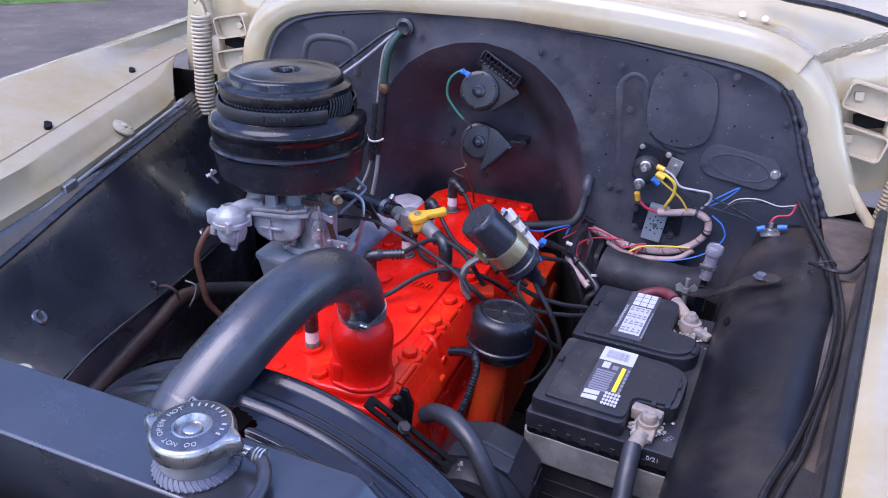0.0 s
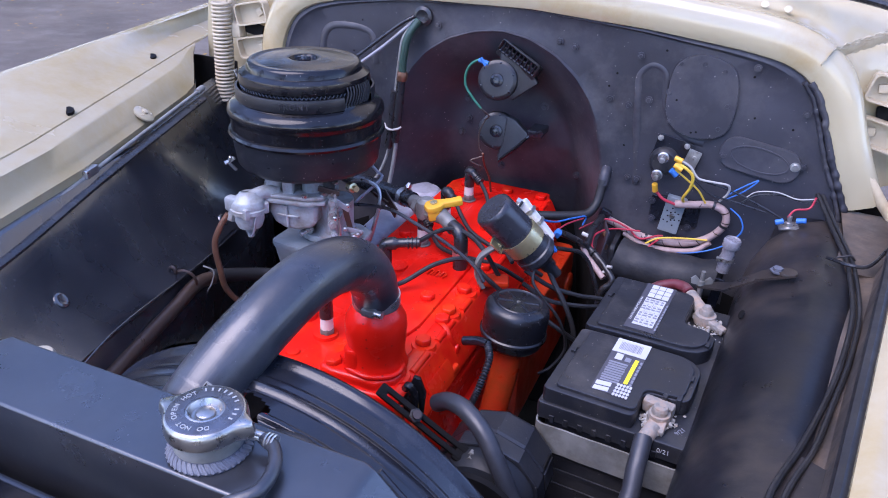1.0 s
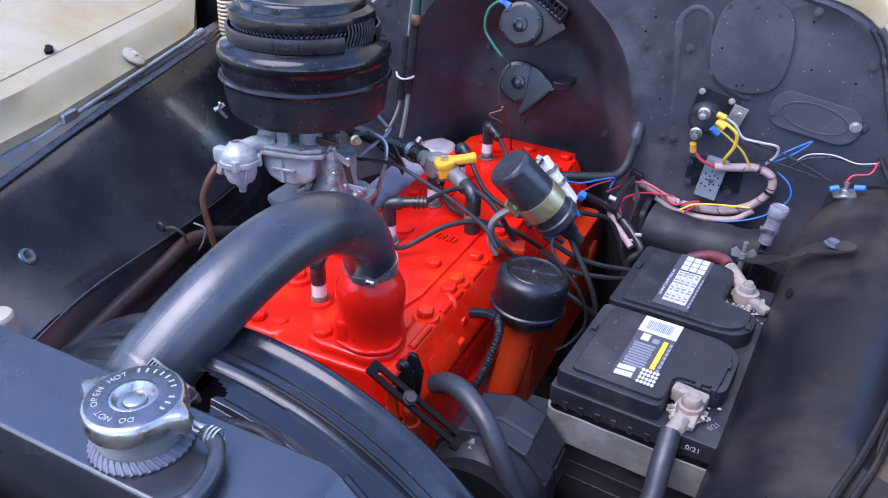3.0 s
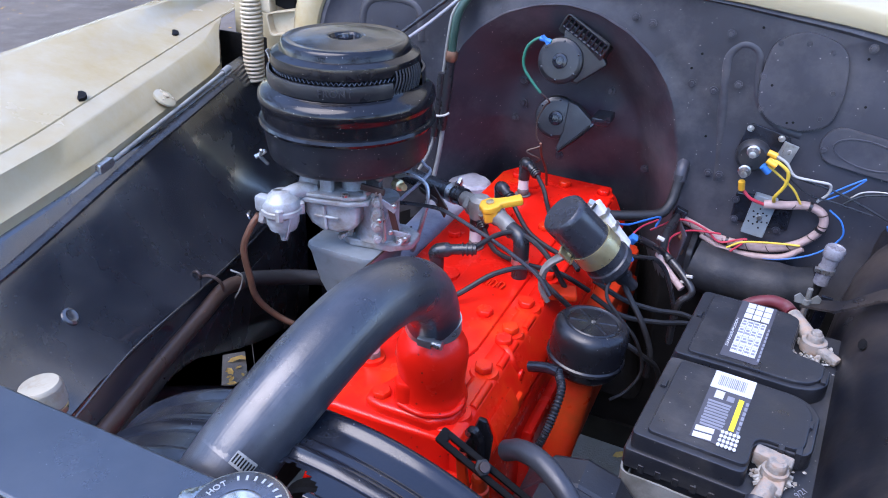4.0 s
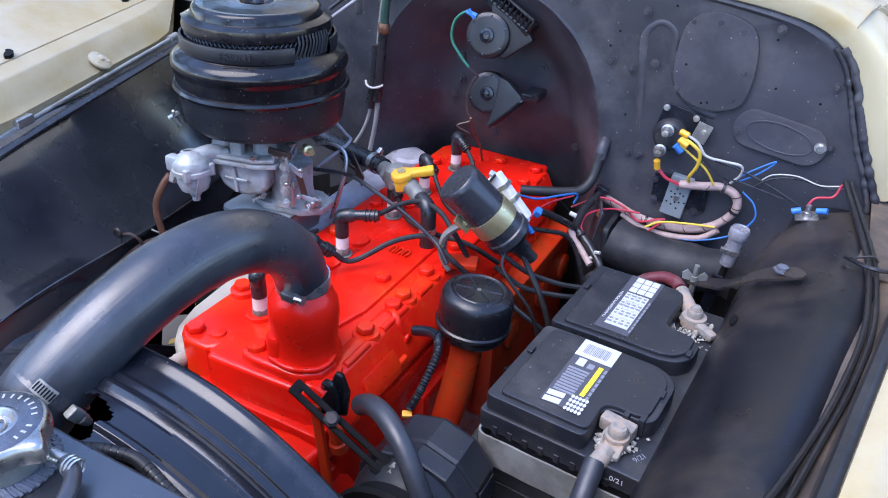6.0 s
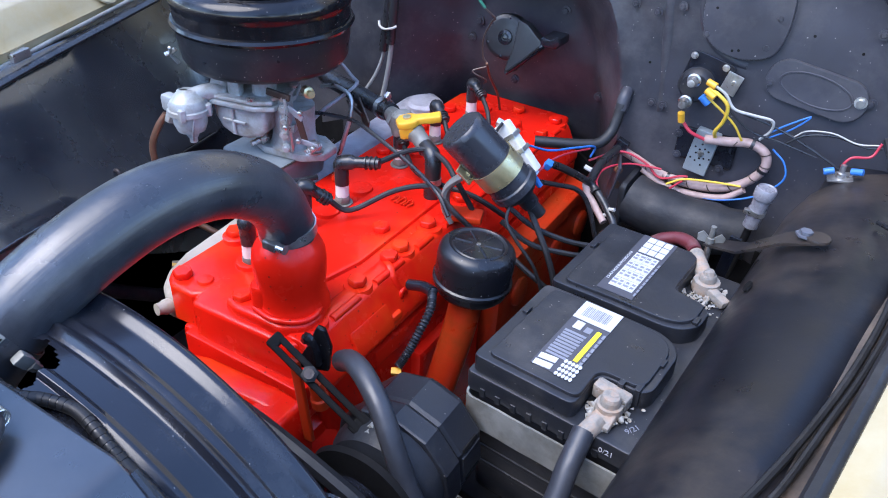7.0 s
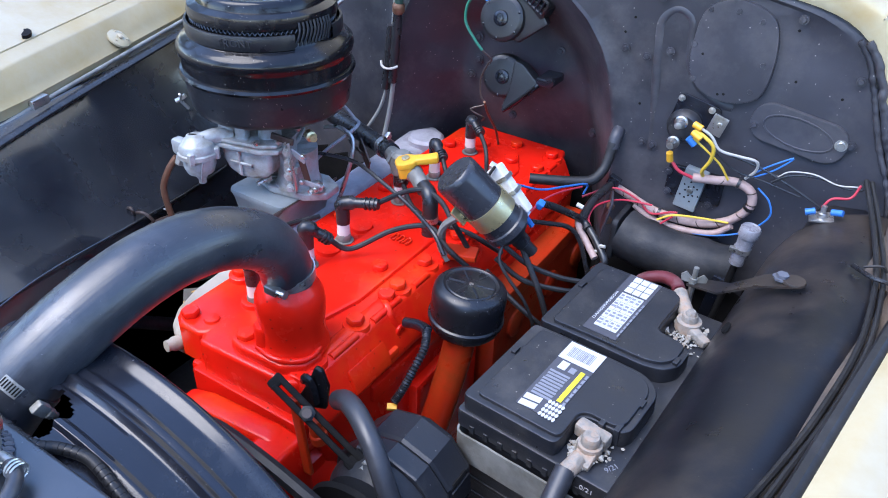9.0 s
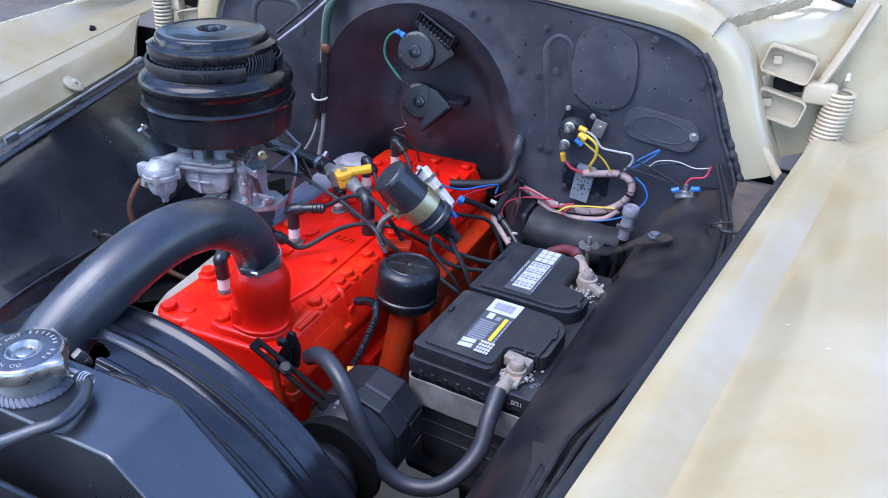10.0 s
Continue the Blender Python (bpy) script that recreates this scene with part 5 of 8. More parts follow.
for r, z in face:
    rows.append([CM @ Vector((r * math.cos(2 * math.pi * k / 72), r * math.sin(2 * math.pi * k / 72), TZ + z)) for k in range(73)])
sheet(rows, bm)
bmesh.ops.remove_doubles(bm, verts=bm.verts, dist=1e-6)
cap = part("filler_cap", bm, "chrome", rad, "worn bright metal pressure cap with embossed lettering", smooth=50)
part("warning_ring", lathe([(0.0150, TZ + 0.0369), (0.0282, TZ + 0.0367), (0.0288, TZ + 0.0364)], CM, 72, close=False), "tarnish", cap)
words = "DO NOT OPEN HOT"
for k, ch in enumerate(words):
    if ch == " ":
        continue
    a = radians(-48 - 11.6 * k)
    p = (0.101 + 0.0224 * math.cos(a), -0.313 + 0.0224 * math.sin(a), TZ + 0.0370)
    writing("letter", ch, 0.0058, Matrix.Translation(p) @ pose(0, 0, 0, 0, 0, math.degrees(a) - 90), "letter", cap, 0.0003)
for k in range(10):
    a = radians(128 - 13 * k - (12 if k > 6 else 0))
    bar = box((0.0014, 0.0036, 0.0003), Matrix.Translation((0.101 + 0.0238 * math.cos(a), -0.313 + 0.0238 * math.sin(a), TZ + 0.0370)) @ pose(0, 0, 0, 0, 0, math.degrees(a) - 90), 0)
    part("print_bar", bar, "letter", cap, smooth=0)
ovf = thing("overflow_hose", (0.15, -0.33, TZ), "thin black rubber overflow hose clamped to the filler neck", "hose")
part("spigot", tube([(0.13, -0.30, TZ + 0.014), (0.148, -0.298, TZ + 0.013)], 0.0045, seg=10), "steel", ovf)
part("hose", tube([(0.142, -0.299, TZ + 0.013), (0.155, -0.304, TZ + 0.012), (0.166, -0.320, TZ + 0.011), (0.169, -0.342, TZ + 0.010), (0.156, -0.357, TZ + 0.007), (0.137, -0.374, TZ + 0.001), (0.116, -0.386, TZ - 0.005), (0.080, -0.397, TZ - 0.011), (0.045, -0.404, TZ - 0.017), (-0.02, -0.41, TZ - 0.03)], 0.0054, seg=12), "hose", ovf)
bm = bmesh.new()
for k in range(3):
    tube([(0.1465 + 0.003 * k, -0.2995 + 0.0062 * math.cos(b), TZ + 0.0128 + 0.0062 * math.sin(b)) for b in [2 * math.pi * j / 14 for j in range(15)]], 0.0008, seg=5, per=1, bm=bm)
part("spring_clamp", bm, "steel", ovf)

# upper radiator hose
uh = thing("radiator_hose", (0.03, -0.1, 1.0), "thick black rubber upper radiator hose bent between radiator and engine", "hose")
HP = [(0.051, 0.052, 0.992), (0.0525, 0.040, 1.030), (0.056, 0.008, 1.068), (0.058, -0.045, 1.098), (0.054, -0.105, 1.106), (0.044, -0.165, 1.090), (0.027, -0.222, 1.055), (0.008, -0.27, 1.005)]
part("hose", tube(HP, lambda t: 0.0288 + 0.0045 * t, seg=36, per=10), "hose", uh)
part("hose_clamp", lathe([(0.0292, -0.006), (0.0306, -0.006), (0.0306, 0.006), (0.0292, 0.006)], Matrix.Translation((0.051, 0.051, 1.002)) @ pose(0, 0, 0, 6, 0, 0), 44, close=False), "steel", uh)
bm = box((0.018, 0.010, 0.010), Matrix.Translation((0.058, 0.019, 1.000)), 0.002)
lathe([(0.005, 0), (0.005, 0.01), (0, 0.01)], upto((0.066, 0.019, 1.000), (0.1, 0.021, 1.000)), 10, bm)
part("clamp_screw", bm, "steel", uh)
d = (Vector(HP[-2]) - Vector(HP[-3])).normalized()
c2 = Vector((0.0245, -0.2300, 1.0470))
mm = upto(c2, c2 + d)
lower = part("hose_clamp", lathe([(0.0322, -0.0055), (0.0334, -0.0055), (0.0336, 0), (0.0334, 0.0055), (0.0322, 0.0055)], mm, 40, close=False), "hose", uh)
cu_ = d.cross(Vector((0, 0, 1))).normalized()
cw_ = cu_.cross(d)


def round_clamp(deg):
    """Pose on the lower clamp: x along the band, y along the hose, z outwards."""
    out = cu_ * math.cos(radians(deg)) + cw_ * math.sin(radians(deg))
    t = d.cross(out)
    p = c2 + out * 0.0338
    return Matrix(((t.x, d.x, out.x, p.x), (t.y, d.y, out.y, p.y), (t.z, d.z, out.z, p.z), (0, 0, 0, 1)))


for k in range(7):
    m = round_clamp(128 + 4.2 * k)
    part("clamp_plate", box((0.0032, 0.011, 0.0008), m, 0.0002), "galv", lower)
    part("clamp_tooth", box((0.0012, 0.007, 0.0010), m @ Matrix.Translation((0, 0, 0.0003)), 0), "dark", lower, smooth=0)
bm = box((0.013, 0.011, 0.008), round_clamp(186) @ Matrix.Translation((0, 0, 0.005)), 0.002)
lathe([(0.005, 0), (0.005, 0.005), (0.0035, 0.006), (0.0035, 0.010), (0, 0.010)], round_clamp(186) @ Matrix.Translation((-0.006, 0, 0.006)) @ pose(0, 0, 0, 0, -90, 0), 8, bm)
part("clamp_screw", bm, "galv", lower)

# ---- fan shroud ----
shr = thing("fan_shroud", (0.02, -0.2, 0.45), "black painted round steel fan shroud with pressed beads", "fan shroud")
SX, SZ = 0.064, 0.7585
SM = Matrix.Translation((SX, 0, SZ)) @ pose(0, 0, 0, 90, 0, 0)
prof = [(0.293, 0.1665), (0.2965, 0.1645), (0.2998, 0.1665), (0.3008, 0.170), (0.2998, 0.1735), (0.2968, 0.177), (0.2955, 0.180), (0.2955, 0.195), (0.2975, 0.1975), (0.2982, 0.2005), (0.2968, 0.2035), (0.2968, 0.2055), (0.3002, 0.2085), (0.3005, 0.2115), (0.2955, 0.2150), (0.2945, 0.2175),
        (0.2958, 0.2205), (0.2962, 0.238), (0.2992, 0.2415), (0.2992, 0.2455), (0.2955, 0.249), (0.2962, 0.268), (0.310, 0.2725), (0.310, 0.275)]
bm = lathe(prof, SM, 320, close=False)
# ragged notch cut beside the hose
TEAR = [(92.0, 0.2305), (89.0, 0.2222), (86.6, 0.2245), (84.0, 0.2303), (83.1, 0.2347), (84.3, 0.246), (83.1, 0.2541), (83.4, 0.2603), (84.7, 0.2646), (96.0, 0.262)]


def in_notch(c):
    a, h = math.degrees(math.atan2(c.z - SZ, c.x - SX)), -c.y
    inside = False
    for (a0, h0), (a1, h1) in zip(TEAR, TEAR[1:] + TEAR[:1]):
        if (h0 > h) != (h1 > h) and a < (a1 - a0) * (h - h0) / (h1 - h0) + a0:
            inside = not inside
    return inside


near_top = [f for f in bm.faces if f.calc_center_median().z > SZ + 0.285 and -0.27 < f.calc_center_median().y < -0.215]
bmesh.ops.subdivide_edges(bm, edges=list({e for f in near_top for e in f.edges if 70 < math.degrees(math.atan2(f.calc_center_median().z - SZ, f.calc_center_median().x - SX)) < 105}), cuts=5, use_grid_fill=True)
bmesh.ops.delete(bm, geom=[f for f in bm.faces if in_notch(f.calc_center_median())], context="FACES")
part("shroud_ring", bm, "black_satin", shr, smooth=55)
LW = [(0.0, -0.2716, 1.055), (0.06, -0.2714, 1.063), (0.105, -0.2705, 1.0605), (0.121, -0.2597, 1.0555), (0.139, -0.2525, 1.0515), (0.152, -0.2521, 1.0475), (0.174, -0.255, 1.040), (0.192, -0.2562, 1.032), (0.2065, -0.2559, 1.025), (0.25, -0.255, 0.995), (0.29, -0.255, 0.957)]
loom = part("sensor_loom", tube(LW, 0.0042, seg=12), "rubber", shr)
lp_ = smooth_path(LW, 8)
for k in range(1, len(lp_) - 1, 2):
    part("tape_wrap", lathe([(0.0042, -0.0022), (0.0047, -0.002), (0.0047, 0.002), (0.0042, 0.0022)], upto(lp_[k], lp_[k + 1]), 14, close=False), "rubber_dull", loom)
part("back_plate", lathe([(0.0, 0.2755), (0.309, 0.2755), (0.309, 0.2765), (0, 0.2765)], SM, 80, close=False), "dark", shr)

# ---- engine accessories ----
br = thing("oil_breather_cap", (0.183, 0.226, 0.868), "black painted round oil filler breather cap with pressed star", "breather cap")
BM_ = Matrix.Translation((0.183, 0.226, 0.9)) @ pose(0, 0, 0, -3, 4, 0) @ Matrix.Translation((0, 0, -0.9))
part("lower_shell", lathe([(0.022, 0.862), (0.040, 0.868), (0.045, 0.874), (0.0465, 0.884), (0.0, 0.884)], BM_, 48), "breather_black", br)
part("rolled_rim", lathe([(0.0465, 0.883), (0.0492, 0.885), (0.0492, 0.889), (0.047, 0.891)], BM_, 48, close=False), "breather_black", br)
part("upper_shell", lathe([(0.047, 0.889), (0.0475, 0.920), (0.046, 0.929), (0.041, 0.9345), (0.0355, 0.9365), (0.033, 0.9345), (0.0315, 0.9345), (0.030, 0.9358), (0.0, 0.936)], BM_, 48), "breather_black", br)
bm = bmesh.new()
for k in range(6):
    a = k * math.pi / 3 + 0.3
    tube([BM_ @ Vector((0.007 * math.cos(a), 0.007 * math.sin(a), 0.935)), BM_ @ Vector((0.029 * math.cos(a), 0.029 * math.sin(a), 0.9355))], 0.0018, seg=8, bm=bm, smooth_it=False)
part("pressed_star", bm, "breather_black", br)
part("centre_rivet", lathe([(0.003, 0.935), (0.0028, 0.937), (0, 0.9375)], BM_, 10), "steel", br)

coil = thing("ignition_coil", (0.15, 0.32, 0.95), "black ignition coil held by a yellow-plated band above the engine", "ignition coil")
C0, C1 = Vector((0.112, 0.296, 1.040)), Vector((0.178, 0.338, 0.958))
cd = (C1 - C0).normalized()
cm = upto(C0, C1)
L = (C1 - C0).length
part("can", lathe([(0.0, 0.0), (0.027, 0.0), (0.030, 0.003), (0.0305, 0.008), (0.0305, L - 0.014), (0.0325, L - 0.012), (0.0325, L - 0.002), (0.030, L)], cm, 44), "coil_paint", coil)
part("tower", lathe([(0.030, L - 0.002), (0.026, L + 0.006), (0.016, L + 0.012), (0.0125, L + 0.018), (0.012, L + 0.03), (0.009, L + 0.032), (0.0085, L + 0.05), (0.0, L + 0.05)], cm, 30), "rubber", coil)
part("mounting_band", lathe([(0.0308, L * 0.52), (0.0322, L * 0.52), (0.0322, L * 0.52 + 0.026), (0.0308, L * 0.52 + 0.026)], cm, 44, close=False), "brass", coil)
side = Vector((-0.75, -0.65, -0.1)).normalized()
sp = C0 + cd * (L * 0.52 + 0.013)
bm = box((0.024, 0.004, 0.026), upto(sp + side * 0.038, sp + side * 0.038 + cd) @ pose(0, 0, 0, 0, 0, 40), 0.001)
lathe([(0.006, 0), (0.006, 0.005), (0, 0.006)], upto(sp + side * 0.034, sp + side * 0.06 + Vector((0, -0.03, 0))), 10, bm)
part("band_clamp", bm, "brass", coil)
part("coil_bracket", tube([sp + side * 0.03, (0.10, 0.30, 0.955), (0.095, 0.30, 0.925), (0.105, 0.305, 0.90)], 0.009, seg=8, flat=0.6), "galv", coil)
part("bracket_foot", box((0.05, 0.03, 0.01), Matrix.Translation((0.115, 0.318, 0.906)) @ pose(0, 0, 0, 0, 0, 20), 0.003), "red_hot", coil)
b0, b1 = Vector((0.135, 0.362, 1.028)), Vector((0.186, 0.366, 0.972))
bal = thing("ballast_resistor", (0.16, 0.364, 0.98), "white ceramic ballast resistor clipped to the ignition coil", "resistor")
bmx = upto((b0 + b1) / 2, b1)
part("ceramic_block", box((0.018, 0.022, (b1 - b0).length), bmx, 0.003), "white_ceramic", bal)
bm = bmesh.new()
for t in (-0.018, 0.004):
    box((0.021, 0.025, 0.006), bmx @ Matrix.Translation((0, 0, t)), 0.001, bm)
box((0.012, 0.028, 0.024), Matrix.Translation((0.143, 0.349, 0.99)) @ pose(0, 0, 0, 20, 35, 0), 0.002, bm)
part("clip", bm, "steel", bal)
for p in (b0, b1):
    part("terminal", box((0.012, 0.008, 0.010), Matrix.Translation(p) @ pose(0, 0, 0, 30, 20, 10), 0.001), "steel", bal)
part("crimp", tube([b1 + Vector((0.004, -0.004, -0.004)), b1 + Vector((0.012, 0.0, -0.016))], 0.004, seg=8), "wire_blue", bal)
part("crimp", tube([(0.150, 0.338, 0.985), (0.161, 0.337, 0.982)], 0.0035, seg=8), "wire_blue", bal)


def wire(name, label, pts, r, material, group="", category="wire", seg=8):
    ob = thing(name, pts[0], label, category, group)
    part("strand", tube(pts, r, seg=seg), material, ob)
    return ob


wire("coil_lead", "black high-tension lead from the coil tower", [(0.192, 0.346, 0.938), (0.205, 0.345, 0.915), (0.232, 0.335, 0.88), (0.25, 0.33, 0.84), (0.25, 0.33, 0.80)], 0.0042, "rubber_dull", "ignition leads", "ignition lead")
wire("thin_wire", "thin black wire hanging beside the coil", [(0.182, 0.322, 0.955), (0.183, 0.305, 0.93), (0.20, 0.30, 0.91), (0.232, 0.30, 0.875), (0.246, 0.30, 0.83), (0.232, 0.285, 0.80), (0.215, 0.27, 0.79)], 0.0024, "rubber_dull", "ignition wires")
wire("thin_wire", "thin black wire looped over the ballast resistor", [(0.142, 0.352, 1.035), (0.137, 0.345, 1.02), (0.145, 0.338, 1.0), (0.165, 0.33, 0.985), (0.19, 0.33, 0.965), (0.192, 0.335, 0.945)], 0.002, "rubber_dull", "ignition wires")
for pts in ([(0.150, 0.375, 0.905), (0.195, 0.372, 0.888), (0.240, 0.385, 0.876), (0.275, 0.405, 0.868), (0.31, 0.415, 0.855)], [(0.155, 0.350, 0.895), (0.20, 0.352, 0.874), (0.25, 0.372, 0.866), (0.285, 0.400, 0.858), (0.315, 0.405, 0.85)],
            [(0.150, 0.335, 0.880), (0.20, 0.318, 0.862), (0.24, 0.318, 0.842), (0.262, 0.335, 0.815), (0.268, 0.35, 0.77)]):
    wire("spark_plug_lead", "black ignition lead sagging behind the breather cap", pts, 0.0038, "rubber_dull", "ignition leads", "ignition lead")

# heater tap with hoses
tap = thing("heater_tap", (-0.04, 0.40, 0.90), "brass heater tap with a yellow lever on the red head", "valve")
bm = tube([(-0.085, 0.425, 0.962), (-0.05, 0.405, 0.968), (-0.02, 0.385, 0.97), (0.005, 0.37, 0.97), (0.03, 0.355, 0.962)], lambda t: 0.014 if 0.3 < t < 0.75 else 0.012, seg=16)
lathe([(0.017, 0.952), (0.019, 0.966), (0.017, 0.98), (0.010, 0.986), (0.0, 0.986)], Matrix.Translation((-0.038, 0.396, 0)), 20, bm)
for t, r in ((0.25, 0.0165), (0.55, 0.0155)):
    p = Vector((-0.085, 0.425, 0.962)).lerp(Vector((0.03, 0.355, 0.966)), t)
    lathe([(r, -0.005), (r, 0.005), (0, 0.005)], upto(p, p + Vector((0.8, -0.5, 0))), 6, bm)
part("tap_body", bm, "galv", tap)
LV = Matrix.Translation((-0.012, 0.372, 0.978)) @ pose(0, 0, 0, 5, -10, 34)
bm = prism([(-0.014, -0.013), (-0.004, -0.017), (0.010, -0.014), (0.015, -0.007), (0.030, -0.0085), (0.047, -0.0095), (0.048, 0.0085), (0.030, 0.0075), (0.014, 0.010), (0.002, 0.015), (-0.012, 0.012), (-0.017, 0.0)], 0.004, 0.015, LV, bevel=0.003)
prism([(-0.014, -0.013), (0.006, -0.015), (0.012, -0.004), (0.006, 0.012), (-0.012, 0.011)], -0.012, 0.006, LV, bevel=0.003, bm=bm)
lever = part("lever", bm, "yellow", tap)
part("lever_screw", lathe([(0.006, 0), (0.006, 0.003), (0, 0.0035)], LV @ Matrix.Translation((0, 0, 0.0145)), 14), "brass", lever)
part("elbow_hose", tube([(0.025, 0.358, 0.965), (0.043, 0.348, 0.960), (0.048, 0.343, 0.94), (0.048, 0.342, 0.90)], 0.0115, seg=18), "rubber", tap)
part("hose_clamp", lathe([(0.0117, 0), (0.0128, 0), (0.0128, 0.009), (0.0117, 0.009)], Matrix.Translation((0.048, 0.342, 0.922)), 24, close=False), "steel", tap)
hh = thing("heater_hose", (-0.25, 0.48, 0.95), "black rubber heater hose running behind the carburettor", "hose")
part("hose", tube([(-0.33, 0.55, 0.955), (-0.27, 0.51, 0.948), (-0.2, 0.483, 0.950), (-0.13, 0.45, 0.957), (-0.075, 0.42, 0.965)], 0.0145, seg=18), "rubber", hh)
part("hose_clamp", lathe([(0.0155, -0.006), (0.0168, -0.006), (0.0168, 0.006), (0.0155, 0.006)], upto((-0.098, 0.433, 0.962), (-0.05, 0.407, 0.968)), 24, close=False), "steel", hh)
bm = box((0.004, 0.016, 0.012), Matrix.Translation((-0.092, 0.432, 0.982)), 0.001)
box((0.006, 0.012, 0.010), Matrix.Translation((-0.088, 0.428, 0.985)) @ pose(0, 0, 0, 30, 0, 0), 0.001, bm)
part("clamp_ears", bm, "steel", hh)
wire("throttle_cable", "thin grey steel control cable across the head", [(-0.165, 0.325, 0.978), (-0.12, 0.335, 0.98), (-0.073, 0.332, 0.983), (-0.02, 0.322, 0.972), (0.036, 0.309, 0.958), (0.09, 0.287, 0.945), (0.115, 0.275, 0.925)], 0.003, "rubber", "", "cable")
bm = box((0.05, 0.003, 0.022), Matrix.Translation((-0.105, 0.39, 0.965)) @ pose(0, 0, 0, 0, 25, -35), 0.001)
box((0.04, 0.003, 0.012), Matrix.Translation((-0.125, 0.395, 0.968)) @ pose(0, 0, 0, 30, 10, -20), 0.001, bm)
tagged(part("cable_bracket", bm, "rust"), "small bent brown steel bracket beside the heater tap", "bracket")
wire("vacuum_pipe", "thin steel pipe arched beside the carburettor", [(-0.175, 0.38, 0.995), (-0.15, 0.385, 1.0), (-0.125, 0.385, 0.99), (-0.118, 0.375, 0.965), (-0.122, 0.36, 0.925), (-0.13, 0.35, 0.89)], 0.0033, "steel", "", "pipe")
wire("vacuum_pipe", "thin steel pipe below the air cleaner", [(-0.165, 0.40, 1.04), (-0.14, 0.41, 1.01), (-0.13, 0.405, 1.0), (-0.15, 0.36, 0.975), (-0.16, 0.34, 0.96)], 0.0028, "iron", "", "pipe")

# corrugated conduit at the block's side
cc = thing("wiring_conduit", (0.17, 0.08, 0.84), "corrugated black plastic conduit with a short pipe stub", "conduit")
CP = smooth_path([(0.166, 0.158, 0.902), (0.178, 0.135, 0.895), (0.178, 0.11, 0.875), (0.174, 0.095, 0.855), (0.170, 0.084, 0.843)], 10)
part("sleeve", tube(CP, lambda t: 0.0048 + 0.0009 * math.sin(t * 190), seg=12, smooth_it=True, per=4), "plastic", cc)
part("stub", tube([(0.128, 0.168, 0.888), (0.15, 0.164, 0.897), (0.168, 0.156, 0.902)], 0.0068, seg=14), "black_satin", cc)
part("spade_terminal", box((0.012, 0.008, 0.006), Matrix.Translation((0.170, 0.080, 0.838)) @ pose(0, 0, 0, 20, 0, 30), 0.001), "yellow", cc)

# ---- alternator ----
alt = thing("alternator", (0.23, 0.0, 0.76), "black painted alternator with a slotted adjusting bracket", "alternator")
am = pose(0.236, -0.055, 0.826, -90, 0, 0)
def facets(r, n=11, turn=9.0):
    return [(r * math.cos(radians(turn) + 2 * math.pi * k / n), r * math.sin(radians(turn) + 2 * math.pi * k / n)) for k in range(n)]


part("front_housing", lathe([(0.0, -0.005), (0.03, -0.004), (0.055, 0.004), (0.061, 0.014), (0.063, 0.022), (0.063, 0.034), (0.0, 0.034)], am, 44), "cylinder_dust", alt)
part("stator_ring", prism(facets(0.0695), 0.030, 0.056, am, bevel=0.003), "plastic", alt, smooth=20)
part("rear_cover", prism(facets(0.0665), 0.057, 0.104, am, bevel=0.006), "plastic", alt, smooth=20)
part("end_plate", prism(facets(0.054), 0.102, 0.114, am, bevel=0.005), "plastic", alt, smooth=20)
for k, w in ((2, 0.026), (1, 0.030), (0, 0.022), (10, 0.026)):
    a = radians(9.0) + 2 * math.pi * (k + 0.5) / 11
    part("cover_pad", box((0.004, w, 0.034), am @ pose(0, 0, 0, 0, 0, math.degrees(a)) @ Matrix.Translation((0.0640, 0, 0.080)), 0.0015), "plastic", alt)
for k in (0, 1, 2, 3, 10):
    a = radians(9.0) + 2 * math.pi * k / 11
    part("vent_slot", box((0.004, 0.005, 0.026), am @ pose(0, 0, 0, 0, 0, math.degrees(a)) @ Matrix.Translation((0.0655, 0, 0.080)), 0.0008), "dark", alt)
for k in (0, 3, 7):
    a = radians(26.0) + 2 * math.pi * k / 11
    part("through_bolt", lathe([(0.006, 0), (0.006, 0.006), (0.0035, 0.007), (0.0035, 0.012), (0, 0.012)], am @ pose(0, 0, 0, 0, 0, math.degrees(a)) @ Matrix.Translation((0.058, 0, 0.024)) @ pose(0, 0, 0, 180, 0, 0), 6), "galv", alt)
part("cooling_fan", lathe([(0.02, -0.022), (0.062, -0.02), (0.064, -0.014), (0.02, -0.01)], am, 40), "dark", alt)
part("pulley", lathe([(0.012, -0.05), (0.036, -0.05), (0.037, -0.047), (0.028, -0.04), (0.028, -0.036), (0.037, -0.028), (0.037, -0.024), (0.012, -0.022)], am, 40), "black_satin", alt)
# ear and slotted strap
E0, E1 = Vector((0.104, -0.036, 0.938)), Vector((0.228, -0.036, 0.870))
ed = (E1 - E0).normalized()
en = Vector((0.45, -0.55, 0.75)).normalized()
ey = en.cross(ed).normalized()
bmat = Matrix((( ed.x, ey.x, en.x, E0.x), (ed.y, ey.y, en.y, E0.y), (ed.z, ey.z, en.z, E0.z), (0, 0, 0, 1)))
bm = bmesh.new()
for s in (1, -1):
    box((0.128, 0.0068, 0.008), bmat @ Matrix.Translation((0.068, 0.0050 * s, 0)), 0.002, bm)
box((0.012, 0.0172, 0.006), bmat @ Matrix.Translation((0.003, 0, 0)), 0.0028, bm)
box((0.035, 0.022, 0.010), bmat @ Matrix.Translation((0.128, 0, -0.002)), 0.003, bm)
